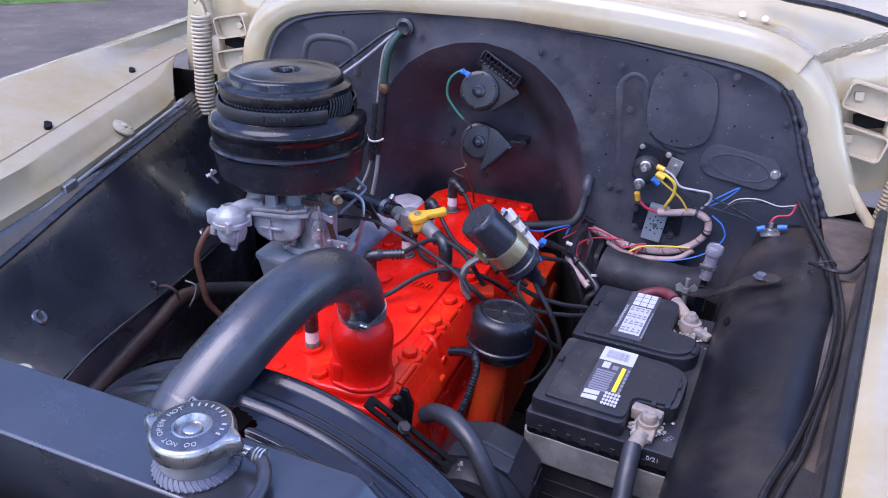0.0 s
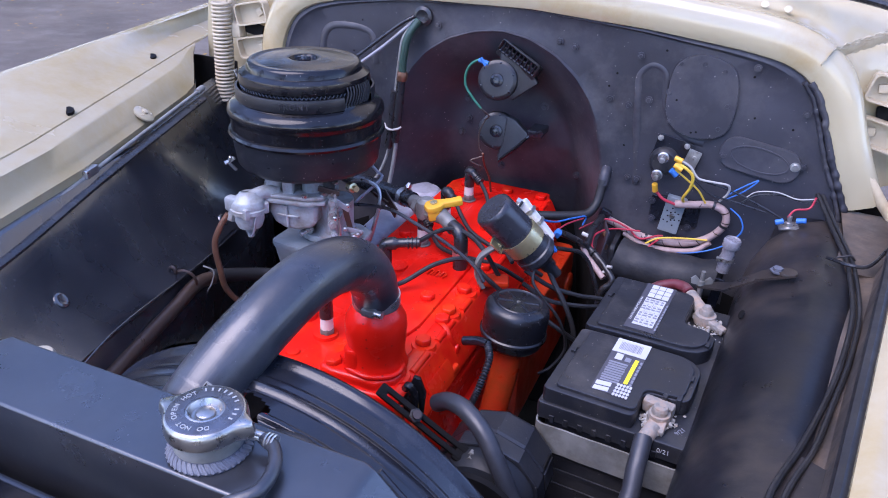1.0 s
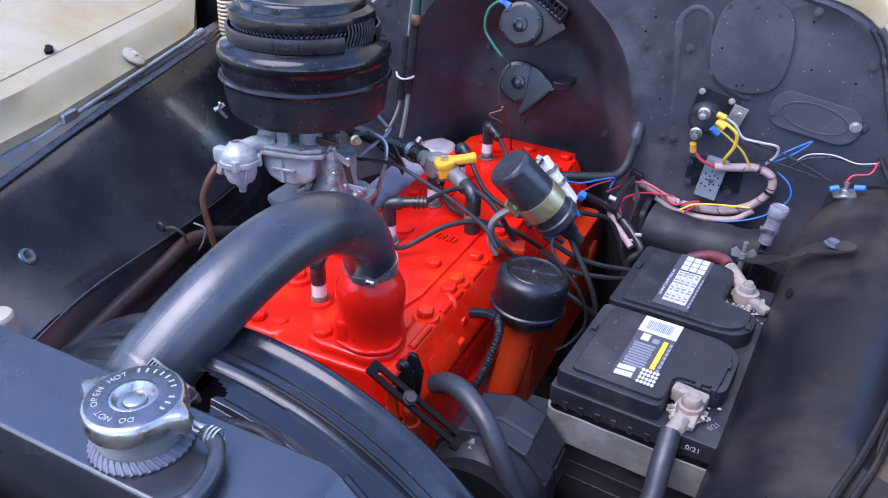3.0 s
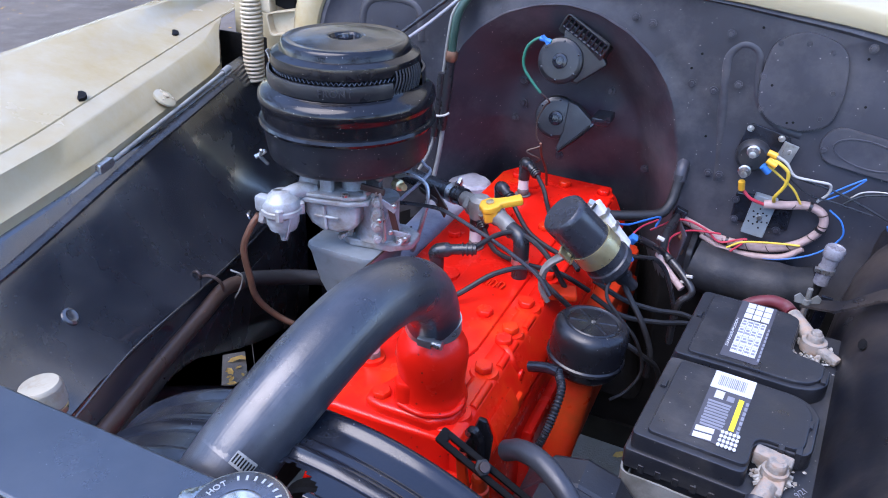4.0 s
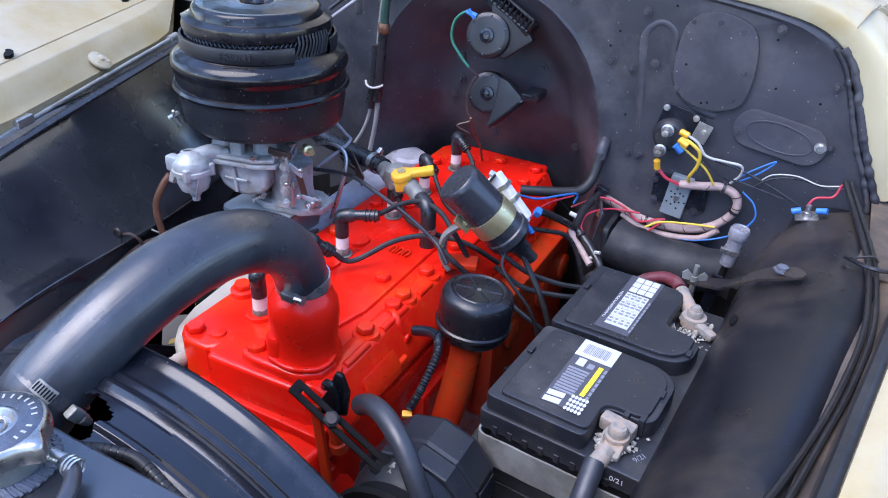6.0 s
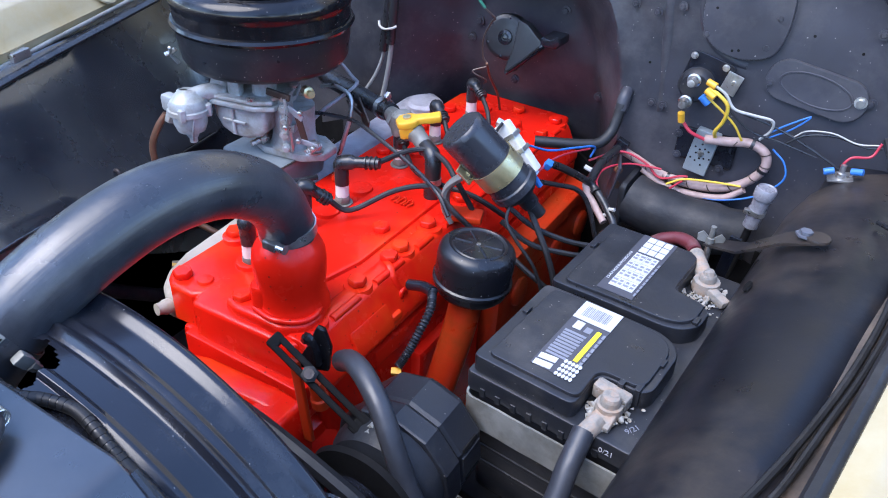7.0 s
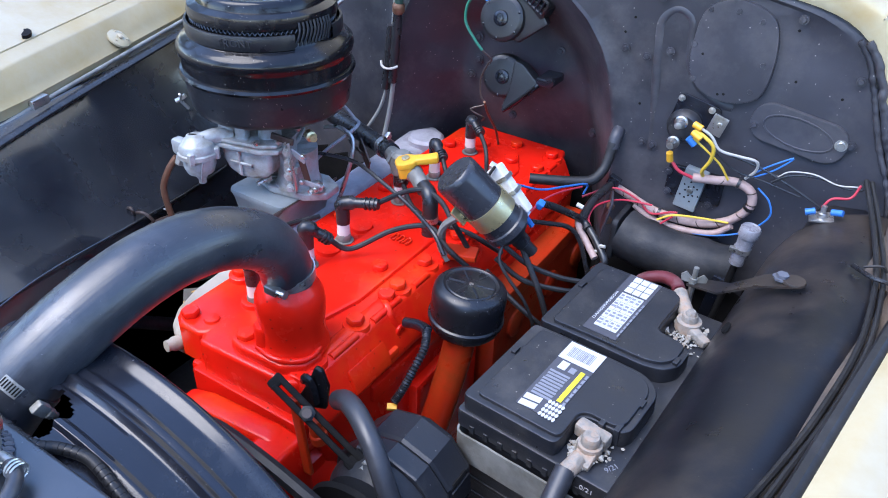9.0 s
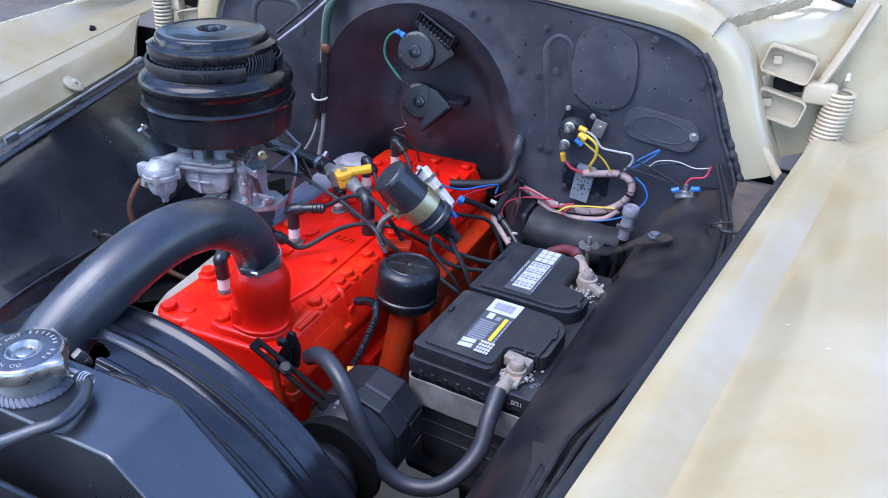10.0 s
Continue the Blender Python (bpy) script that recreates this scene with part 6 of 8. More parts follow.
box((0.04, 0.032, 0.012), bmat @ Matrix.Translation((0.155, 0, -0.006)) @ pose(0, 0, 0, 0, 12, 0), 0.004, bm)
arm = part("adjusting_strap", bm, "dark", alt)
bp = E0 + ed * 0.05
part("adjusting_bolt", tube([bp - en * 0.012, bp + en * 0.016], 0.0052, seg=12, smooth_it=False), "rust", arm)
part("adjusting_nut", lathe([(0.0085, 0.003), (0.0085, 0.009), (0.005, 0.010), (0, 0.010)], upto(bp, bp + en), 6), "rubber_dull", arm)
bm = prism([(-0.004, 0.0), (0.028, 0.002), (0.03, 0.03), (0.022, 0.05), (0.014, 0.052), (0.006, 0.03), (-0.004, 0.012)], -0.004, 0.004, Matrix.Translation((0.118, -0.012, 0.89)) @ pose(0, 0, 0, 80, 0, 18), bevel=0.002)
tube([(0.124, -0.013, 0.93), (0.13, -0.016, 0.938), (0.136, -0.014, 0.925), (0.138, -0.013, 0.905)], 0.005, seg=8, bm=bm)
part("lifting_eye", bm, "black_gloss", arm)
bm = box((0.012, 0.006, 0.11), Matrix.Translation((0.129, -0.03, 0.862)) @ pose(0, 0, 0, 0, -6, 0), 0.002)
part("support_leg", bm, "red_hot", alt)
part("spacer", lathe([(0.006, 0), (0.008, 0.004), (0.008, 0.02), (0.010, 0.022), (0.010, 0.034), (0, 0.034)], upto((0.140, -0.02, 0.885), (0.142, -0.012, 0.83)), 18), "red_hot", alt, "orange-red painted spacer")
belt = thing("fan_belt", (0.2, -0.092, 0.7), "black rubber fan belt beside the timing cover", "belt")
part("belt", tube([(0.01, -0.092, 0.86), (0.06, -0.092, 0.895), (0.12, -0.092, 0.892), (0.2, -0.093, 0.872), (0.262, -0.093, 0.845), (0.268, -0.093, 0.80), (0.22, -0.092, 0.72), (0.1, -0.092, 0.56)], 0.0085, seg=8, flat=1.0), "rubber_dull", belt)
# water pump and fan hub in the dark behind the shroud
wp = thing("water_pump", (0.01, -0.07, 0.70), "grimy black water pump pulley behind the fan shroud", "water pump")
part("pulley", lathe([(0.0, -0.12), (0.03, -0.12), (0.035, -0.105), (0.075, -0.10), (0.078, -0.095), (0.07, -0.088), (0.078, -0.08), (0.03, -0.075), (0.03, -0.02), (0, -0.02)], pose(0.01, 0, 0.79, -90, 0, 0), 40), "dark", wp)

# ---- battery ----
BT = Matrix.Translation((0.3766, 0.2138, 0.738)) @ pose(0, 0, 0, 2.5, -1.5, -5.6)
bat = thing("battery", (0.3766, 0.2138, 0.735), "black car battery with dirty top, white labels and corroded terminals", "battery")
bm = prism(rounded(0.166, 0.292, 0.008), 0.0, 0.155, BT, bevel=0.003)
case = part("case", bm, "plastic", bat)
for k in range(9):
    part("case_rib", box((0.172, 0.004, 0.03), BT @ Matrix.Translation((0, -0.13 + 0.0325 * k, 0.07)), 0.001), "plastic", case)
bm = prism(rounded(0.182, 0.306, 0.006), 0.152, 0.178, BT, bevel=0.004)
for k in range(8):
    box((0.006, 0.003, 0.010), BT @ Matrix.Translation((-0.07 + 0.018 * k, -0.153, 0.158)), 0.0008, bm)
part("cover_rim", bm, "plastic", bat)
front = [(-0.0865, -0.1485), (0.022, -0.1485), (0.027, -0.142), (0.026, -0.106), (0.034, -0.098), (0.070, -0.098), (0.078, -0.088), (0.078, -0.03), (0.068, -0.014), (0.05, -0.006), (-0.04, -0.004), (-0.0865, -0.006)]
back = [(-0.0865, 0.002), (-0.03, 0.004), (0.045, 0.004), (0.066, 0.010), (0.078, 0.026), (0.078, 0.056), (0.066, 0.06), (0.038, 0.064), (0.034, 0.072), (0.034, 0.141), (0.026, 0.1495), (-0.0865, 0.1495)]
def soften(o):
    """The outline with its corners rounded."""
    n = len(o)
    res = []
    for k in range(n):
        a, b, c = Vector(o[k - 1]), Vector(o[k]), Vector(o[(k + 1) % n])
        r1, r2 = min(0.008, (a - b).length * 0.4), min(0.008, (c - b).length * 0.4)
        p, q_ = b + (a - b).normalized() * r1, b + (c - b).normalized() * r2
        res += [tuple(p.lerp(b, t).lerp(b.lerp(q_, t), t)) for t in (0.0, 0.33, 0.67, 1.0)]
    return res


for o in (soften(front), soften(back)):
    part("lid", prism(o, 0.176, 0.1985, BT, bevel=0.003), "plastic", bat)
    inner = [(x * 0.87 + 0.13 * sum(p[0] for p in o) / len(o), y * 0.9 + 0.1 * sum(p[1] for p in o) / len(o)) for x, y in o]
    part("lid_panel", prism(inner, 0.195, 0.2025, BT, bevel=0.0022), "plastic", bat)
for x, y in ((0.05, -0.096), (0.066, -0.094), (0.07, -0.05), (-0.078, 0.09), (-0.078, -0.06), (0.072, 0.03)):
    part("lid_latch", box((0.006, 0.012, 0.02), BT @ Matrix.Translation((x, y, 0.192)), 0.001), "plastic", bat)
LZ = 0.2029
L1 = BT @ Matrix.Translation((-0.0165, 0.0795, 0)) @ Matrix.Diagonal((0.72, 1.27, 1, 1)) @ Matrix.Translation((0.021, -0.062, 0))
L2 = BT @ Matrix.Translation((-0.0115, -0.0708, 0)) @ Matrix.Diagonal((0.92, 1.43, 1, 1)) @ Matrix.Translation((0.017, 0.075, 0))
lab = part("warning_label", box((0.058, 0.098, 0.0006), L1 @ Matrix.Translation((-0.021, 0.062, LZ)), 0), "label_dark", bat, "black and white warning label", smooth=0)
for r in range(3):
    for c in range(3 if r < 3 else 2):
        part("label_cell", box((0.0125, 0.0082, 0.0006), L1 @ Matrix.Translation((-0.018 - 0.014 + 0.014 * c, 0.105 - 0.0095 * r, LZ + 0.0005)), 0), "label_white", lab, smooth=0)
rng = random.Random(8)
for r in range(4):
    for c in range(4):
        if rng.random() < 1.1:
            part("label_cell", box((0.0093 + rng.uniform(-0.0004, 0.0003), 0.0138, 0.0006), L1 @ Matrix.Translation((-0.018 - 0.0155 + 0.0098 * c, 0.072 - 0.0145 * r, LZ + 0.0005)), 0), "label_white", lab, smooth=0)
        for j in range(2):
            part("print_bar", box((rng.uniform(0.0045, 0.008), 0.0026, 0.0004), L1 @ Matrix.Translation((-0.018 - 0.0155 + 0.0098 * c, 0.075 - 0.0145 * r - 0.0048 * j, LZ + 0.001)), 0), "label_grey", lab, smooth=0)
for s in (1,):
    for j in range(9):
        part("print_bar", box((0.0032, 0.0045, 0.0004), L1 @ Matrix.Translation((-0.018 + 0.0245 * s, 0.070 - 0.0062 * j, LZ + 0.0008)), 0), "label_grey", lab, smooth=0)
lab2 = part("type_label", box((0.047, 0.080, 0.0006), L2 @ Matrix.Translation((-0.017, -0.075, LZ)), 0), "label_dark", bat, "black label with white print and a yellow bar", smooth=0)
part("barcode_patch", box((0.047, 0.021, 0.0006), L2 @ Matrix.Translation((-0.017, -0.0455, LZ + 0.0005)), 0), "label_white", lab2, smooth=0)
for j in range(16):
    part("barcode_bar", box((rng.choice((0.0006, 0.001, 0.0014)), 0.012, 0.0004), L2 @ Matrix.Translation((-0.033 + 0.002 * j, -0.0455, LZ + 0.001)), 0), "label_grey", lab2, smooth=0)
part("yellow_bar", box((0.0055, 0.036, 0.0005), L2 @ Matrix.Translation((-0.0025, -0.079, LZ + 0.0006)), 0), "label_yellow", lab2, smooth=0)
part("logo_patch", box((0.010, 0.009, 0.0005), L2 @ Matrix.Translation((-0.027, -0.0625, LZ + 0.0006)), 0), "label_white", lab2, smooth=0)
part("logo_patch", box((0.008, 0.006, 0.0005), L2 @ Matrix.Translation((-0.014, -0.064, LZ + 0.0006)), 0), "label_grey", lab2, smooth=0)
for j in range(9):
    part("print_bar", box((0.026 - 0.001 * (j % 3), 0.0022, 0.0005), L2 @ Matrix.Translation((-0.0235, -0.072 - 0.0034 * j, LZ + 0.0006)), 0), "label_grey", lab2, smooth=0)
for j in range(7):
    part("print_bar", box((0.0032, 0.0042, 0.0005), L2 @ Matrix.Translation((0.0045, -0.064 - 0.0056 * j, LZ + 0.0006)), 0), "label_grey", lab2, smooth=0)
for j in range(2):
    part("logo_patch", box((0.020, 0.0055, 0.0005), L2 @ Matrix.Translation((-0.028, -0.1045 - 0.0072 * j, LZ + 0.0006)) @ pose(0, 0, 0, 0, 0, 4), 0), "label_white", lab2, smooth=0)
dot = finish("label_dot", lathe([(0.0019, 0), (0.0019, 0.0005), (0, 0.0005)], seg=12), "label_white")
for r in range(4):
    for c in range(5):
        share("label_dot", dot, L2 @ Matrix.Translation((-0.010 + 0.0042 * c, -0.1005 - 0.0046 * r, LZ + 0.0004)), lab2)
writing("printed_word", "DANGER/POISON", 0.0062, L1 @ Matrix.Translation((-0.018 - 0.0275, 0.053, LZ + 0.0008)) @ pose(0, 0, 0, 0, 0, 90), "label_white", lab, 0.0002)
writing("date_code", "9/21", 0.0085, BT @ Matrix.Translation((0.077, -0.125, 0.1784)) @ pose(0, 0, 0, 0, 0, 62), "label_grey", bat, 0.0002)
writing("date_code", "0/21", 0.0085, BT @ Matrix.Translation((0.066, -0.1535, 0.166)) @ pose(0, 0, 0, 90, 0, 0), "label_white", bat, 0.0002)

for (x, y), way in (((0.050, -0.122), (0.1, -1, 0)), ((0.053, 0.111), (-0.3, 1, 0))):
    p = BT @ Vector((x, y, 0.178))
    term = part("terminal_post", lathe([(0.011, 0), (0.0095, 0.022), (0.008, 0.025), (0, 0.026)], Matrix.Translation(p), 20), "corroded", bat, "corroded lead terminal")
cl1 = thing("battery_clamp", BT @ Vector((0.05, -0.122, 0.18)), "corroded lead cable clamp on the battery post", "battery clamp", "battery clamps")
p = BT @ Vector((0.050, -0.122, 0.178))
bm = lathe([(0.010, 0.004), (0.017, 0.003), (0.018, 0.008), (0.017, 0.018), (0.010, 0.019)], Matrix.Translation(p), 20, close=False)
box((0.050, 0.020, 0.020), Matrix.Translation(p + Vector((-0.004, 0.020, 0.014))) @ pose(0, 0, 0, 4, 0, -10), 0.004, bm)
box((0.028, 0.03, 0.011), Matrix.Translation(p + Vector((0.0, -0.016, 0.007))) @ pose(0, 0, 0, 18, 0, -5), 0.004, bm)
tube([p + Vector((-0.004, -0.02, 0.006)), p + Vector((-0.013, -0.042, -0.004))], 0.0125, seg=14, bm=bm)
bmesh.ops.transform(bm, matrix=Matrix.Translation(p) @ Matrix.Diagonal((0.74, 0.74, 0.85, 1)) @ Matrix.Translation(-p), verts=bm.verts)
part("clamp_body", bm, "corroded", cl1)
part("clamp_bolt", lathe([(0.006, 0), (0.006, 0.006), (0.004, 0.007), (0.004, 0.012), (0, 0.012)], Matrix.Translation(p + Vector((0.002, 0.002, 0.014))), 12), "corroded", cl1)
part("clamp_nut", lathe([(0.0065, 0), (0.0065, 0.008), (0.004, 0.009), (0.004, 0.014), (0, 0.014)], upto(p + Vector((-0.018, 0.020, 0.012)), p + Vector((-0.1, 0.034, 0.012))), 6), "copper", cl1)
cl2 = thing("battery_clamp", BT @ Vector((0.053, 0.111, 0.18)), "corroded battery cable clamp with whitish crust", "battery clamp", "battery clamps")
p = BT @ Vector((0.053, 0.111, 0.178))
bm = lathe([(0.010, 0.004), (0.017, 0.003), (0.018, 0.008), (0.017, 0.018), (0.010, 0.019)], Matrix.Translation(p), 20, close=False)
box((0.05, 0.015, 0.012), Matrix.Translation(p + Vector((0.012, -0.012, 0.010))) @ pose(0, 0, 0, 0, 8, -30), 0.004, bm)
tube([p + Vector((-0.004, 0.012, 0.012)), p + Vector((-0.02, 0.035, 0.016)), p + Vector((-0.03, 0.055, 0.016))], 0.011, seg=14, bm=bm)
bmesh.ops.transform(bm, matrix=Matrix.Translation(p) @ Matrix.Diagonal((0.86, 0.86, 0.9, 1)) @ Matrix.Translation(-p), verts=bm.verts)
part("clamp_body", bm, "corroded", cl2)
part("clamp_bolt", lathe([(0.007, 0), (0.007, 0.008), (0.0045, 0.012), (0, 0.012)], Matrix.Translation(p + Vector((0.0, 0.0, 0.018))), 12), "corroded", cl2)
q = p + Vector((-0.028, 0.05, 0.016))
wire("battery_cable", "thick faded red battery cable at the rear terminal", [q, q + Vector((-0.010, 0.016, -0.001)), q + Vector((-0.030, 0.026, -0.006)), q + Vector((-0.056, 0.026, -0.024)), q + Vector((-0.068, 0.022, -0.07)), q + Vector((-0.07, 0.02, -0.14))], 0.0085, "cable_red", "battery cables", "cable", 12)
gp = BT @ Vector((0.042, -0.152, 0.178))
gc = thing("battery_cable", gp, "thick dark grey rubber ground cable looping from battery to engine", "cable", "battery cables")
part("sheath", tube([gp, (0.398, 0.022, 0.89), (0.396, -0.01, 0.855), (0.368, -0.045, 0.826), (0.327, -0.058, 0.820), (0.291, -0.062, 0.845), (0.262, -0.055, 0.893), (0.236, -0.042, 0.925), (0.206, -0.026, 0.937), (0.180, -0.012, 0.930), (0.162, -0.004, 0.915)], 0.0108, seg=18), "cable_grey", gc)

def crust(p, spread, n, seed):
    """Crumbly corrosion heaped round a battery post."""
    pick = random.Random(seed)
    bm = bmesh.new()
    for _ in range(n):
        a, d_ = pick.uniform(0, 2 * math.pi), spread * (0.35 + 0.65 * pick.random())
        s_ = pick.uniform(0.0014, 0.0042)
        m = Matrix.Translation(p + Vector((d_ * math.cos(a), d_ * math.sin(a), s_ * 0.3 + 0.012 * (1 - d_ / spread)))) @ pose(0, 0, 0, pick.uniform(0, 90), pick.uniform(0, 90), 0) @ Matrix.Diagonal((1, pick.uniform(0.6, 1.4), 0.7, 1))
        made = bmesh.ops.create_icosphere(bm, subdivisions=1, radius=s_, matrix=m)
        for v in made["verts"]:
            v.co += Vector((pick.uniform(-1, 1), pick.uniform(-1, 1), pick.uniform(-1, 1))) * s_ * 0.28
    return bm


tagged(part("corrosion_crust", crust(BT @ Vector((0.050, -0.122, 0.178)), 0.022, 46, 5), "crust", cl1, "whitish brown corrosion crust"), kind="stuff")
tagged(part("corrosion_crust", crust(BT @ Vector((0.053, 0.111, 0.178)), 0.026, 60, 8), "crust", cl2, "whitish brown corrosion crust"), kind="stuff")


def smooth_strip(pts):
    return [(v.x, v.y) for v in smooth_path([(x, y, 0) for x, y in pts], 4)]


rg = random.Random(21)
for ob, (x, y), n in ((cl1, (0.048, -0.112), 60), (cl2, (0.060, 0.090), 150)):
    bm = bmesh.new()
    for k in range(n):
        c = BT @ Vector((x + rg.gauss(0, 0.011), y + rg.gauss(0, 0.013), 0.1785 + abs(rg.gauss(0, 0.002))))
        r = rg.uniform(0.0007, 0.0019)
        lathe([(0, -r * 0.6), (r * 0.8, -r * 0.4), (r, 0), (r * 0.6, r * 0.5), (0, r * 0.6)], Matrix.Translation(c) @ pose(0, 0, 0, rg.uniform(-40, 40), rg.uniform(-40, 40), 0) @ Matrix.Diagonal((rg.uniform(0.7, 1.6), 1, 1, 1)), 8, bm)
    tagged(part("corrosion_crust", bm, "crust", ob, "pale powdery corrosion"), kind="stuff")
rows = []
for x, y in smooth_strip(((-0.0925, -0.10), (-0.0928, -0.13), (-0.0915, -0.149), (-0.085, -0.1565), (-0.07, -0.158), (-0.02, -0.158), (0.03, -0.1585), (0.07, -0.158), (0.085, -0.1565), (0.0915, -0.149), (0.0928, -0.12))):
    w = 0.0015 * noise.noise(Vector((x * 30, y * 30, 1)))
    rows.append([BT @ Vector((x, y, 0.149 + w)), BT @ Vector((x * 1.004, y * 1.004, 0.128)), BT @ Vector((x, y, 0.108 + w))])
part("hold_down_strip", sheet(rows, thick=0.0025), "galv", bat, "dirty whitish galvanised hold-down strip")
for z in (0.096, 0.07, 0.045):
    part("case_ridge", box((0.168, 0.004, 0.006), BT @ Matrix.Translation((0, -0.146, z)), 0.0012), "plastic", case)
tray = thing("battery_tray", (0.377, 0.2, 0.72), "black steel battery tray bolted to the inner fender", "tray")
part("tray", prism(rounded(0.20, 0.33, 0.012), -0.014, 0.0, BT, bevel=0.003), "dark", tray)
part("tray_leg", box((0.03, 0.2, 0.2), BT @ Matrix.Translation((0.06, 0, -0.115)), 0.004), "dark", tray)
part("tray_leg", box((0.03, 0.2, 0.2), BT @ Matrix.Translation((-0.06, 0.05, -0.115)), 0.004), "dark", tray)
st = thing("battery_strap", (0.42, 0.36, 0.93), "flat black steel hold-down strap with a wing nut", "strap")
bm = sheet([[Vector((0.412, 0.362, 0.952)), Vector((0.43, 0.385, 0.952))], [Vector((0.45, 0.35, 0.962)), Vector((0.46, 0.375, 0.965))], [Vector((0.49, 0.345, 0.992)), Vector((0.495, 0.37, 0.996))], [Vector((0.525, 0.34, 1.008)), Vector((0.525, 0.365, 1.009))]], thick=0.003)
lathe([(0.0126, -0.0028), (0.0128, -0.001), (0.0120, 0.0006), (0, 0.0008)], Matrix.Translation((0.525, 0.3525, 1.0090)) @ pose(0, 0, 0, 0, -4, 0), 28, bm)
part("strap", bm, "black_dusty", st)
part("strap_bolt", lathe([(0.0105, 0), (0.0105, 0.002), (0.007, 0.002), (0.0068, 0.006), (0.0, 0.0065)], Matrix.Translation((0.512, 0.354, 1.006)), 6), "solder", st)
bm = lathe([(0.007, 0.952), (0.007, 0.962), (0.0045, 0.963), (0.0045, 0.98), (0, 0.98)], Matrix.Translation((0.419, 0.366, 0)), 12)
for s in (-1, 1):
    prism([(0.004, 0), (0.02, 0.002), (0.022, 0.012), (0.014, 0.018), (0.004, 0.01)], -0.002, 0.002, Matrix.Translation((0.419, 0.366, 0.953)) @ pose(0, 0, 0, 90, 0, 10 + 90 * (1 - s)), bevel=0.001, bm=bm)
wc = Vector((0.419, 0.366, 0.953))
bmesh.ops.transform(bm, matrix=Matrix.Translation(wc) @ Matrix.Diagonal((0.72, 0.72, 0.85, 1)) @ Matrix.Translation(-wc), verts=bm.verts)
part("wing_nut", bm, "galv", st)
part("hook_rod", tube([(0.419, 0.366, 0.95), (0.42, 0.367, 0.85), (0.42, 0.366, 0.74)], 0.004, seg=8), "steel", st)
part("strap_leg", box((0.014, 0.005, 0.12), Matrix.Translation((0.437, 0.395, 0.895)) @ pose(0, 0, 0, 0, 6, 0), 0.001), "black_satin", st)

# ---- horns ----
def horn(c, tone, box_mouth):
    ob = thing("horn", c, "black snail horn bolted to the firewall recess" if not box_mouth else "black horn with a slotted grille mouth on the firewall", "horn", "horns")
    m = Matrix.Translation(c) @ pose(0, 0, 0, 78, 0, 8)
    bm = lathe([(0.0, -0.03), (0.030, -0.03), (0.036, -0.02), (0.0375, -0.004), (0.0355, 0.004), (0.03, 0.007), (0.014, 0.008), (0.0, 0.008)], m, 40)
    body = part("body", bm, "horn_black", ob)
    part("hub", lathe([(0.013, 0.007), (0.0115, 0.011), (0.007, 0.012), (0.006, 0.010), (0, 0.010)], m, 24), "black_satin", body)
    part("hub_nut", lathe([(0.005, 0.009), (0.005, 0.013), (0, 0.0135)], m, 6), "black_satin", body)
    for k in range(6):
        a = k * math.pi / 3 + 0.4
        part("rim_rivet", lathe([(0.0022, 0.0), (0.002, 0.007), (0, 0.008)], m @ Matrix.Translation((0.031 * math.cos(a), 0.031 * math.sin(a), 0)), 8), "black_satin", body)
    return ob, m


h1, m1 = horn((-0.004, 0.622, 1.141), "high", True)
g0, g1 = Vector((-0.008, 0.636, 1.192)), Vector((0.062, 0.634, 1.152))
gd = (g1 - g0).normalized()
up_ = Vector((0.5, -0.2, 0.85))
up_ = (up_ - gd * up_.dot(gd)).normalized()
gn = gd.cross(up_).normalized()
gm = Matrix(((gd.x, up_.x, gn.x, 0), (gd.y, up_.y, gn.y, 0), (gd.z, up_.z, gn.z, 0), (0, 0, 0, 1)))
gc_ = (g0 + g1) / 2
bm = box((0.088, 0.026, 0.03), Matrix.Translation(gc_ + Vector((0, 0.012, 0.004))) @ gm, 0.004)
prism([(-0.004, -0.03), (0.03, -0.035), (0.075, 0.0), (0.055, 0.03), (0.0, 0.05)], -0.024, -0.004, Matrix.Translation((-0.004, 0.622, 1.141)) @ pose(0, 0, 0, 84, 0, 6), bevel=0.004, bm=bm)
mouth = part("mouth", bm, "horn_black", h1)
for k in range(9):
    c = gc_ + gd * (-0.034 + 0.0085 * k) + Vector((0, -0.004, 0.006)) + up_ * 0.003
    part("grille_slat", box((0.003, 0.022, 0.006), Matrix.Translation(c + up_ * 0.004) @ gm, 0.0008), "black_satin", mouth)
go_ = gc_ + Vector((0, -0.004, 0.006)) + up_ * 0.0075
part("grille_frame", tube([go_ + gd * (0.0405 * a_) + up_ * (0.0115 * b_) for a_, b_ in ((-1, -0.7), (-0.96, -1), (0.96, -1), (1, -0.7), (1, 0.7), (0.96, 1), (-0.96, 1), (-1, 0.7), (-1, -0.7))], 0.0026, seg=8, smooth_it=False), "horn_black", mouth)
part("bracket", box((0.014, 0.05, 0.05), Matrix.Translation((0.004, 0.675, 1.155)), 0.003), "black_satin", h1)

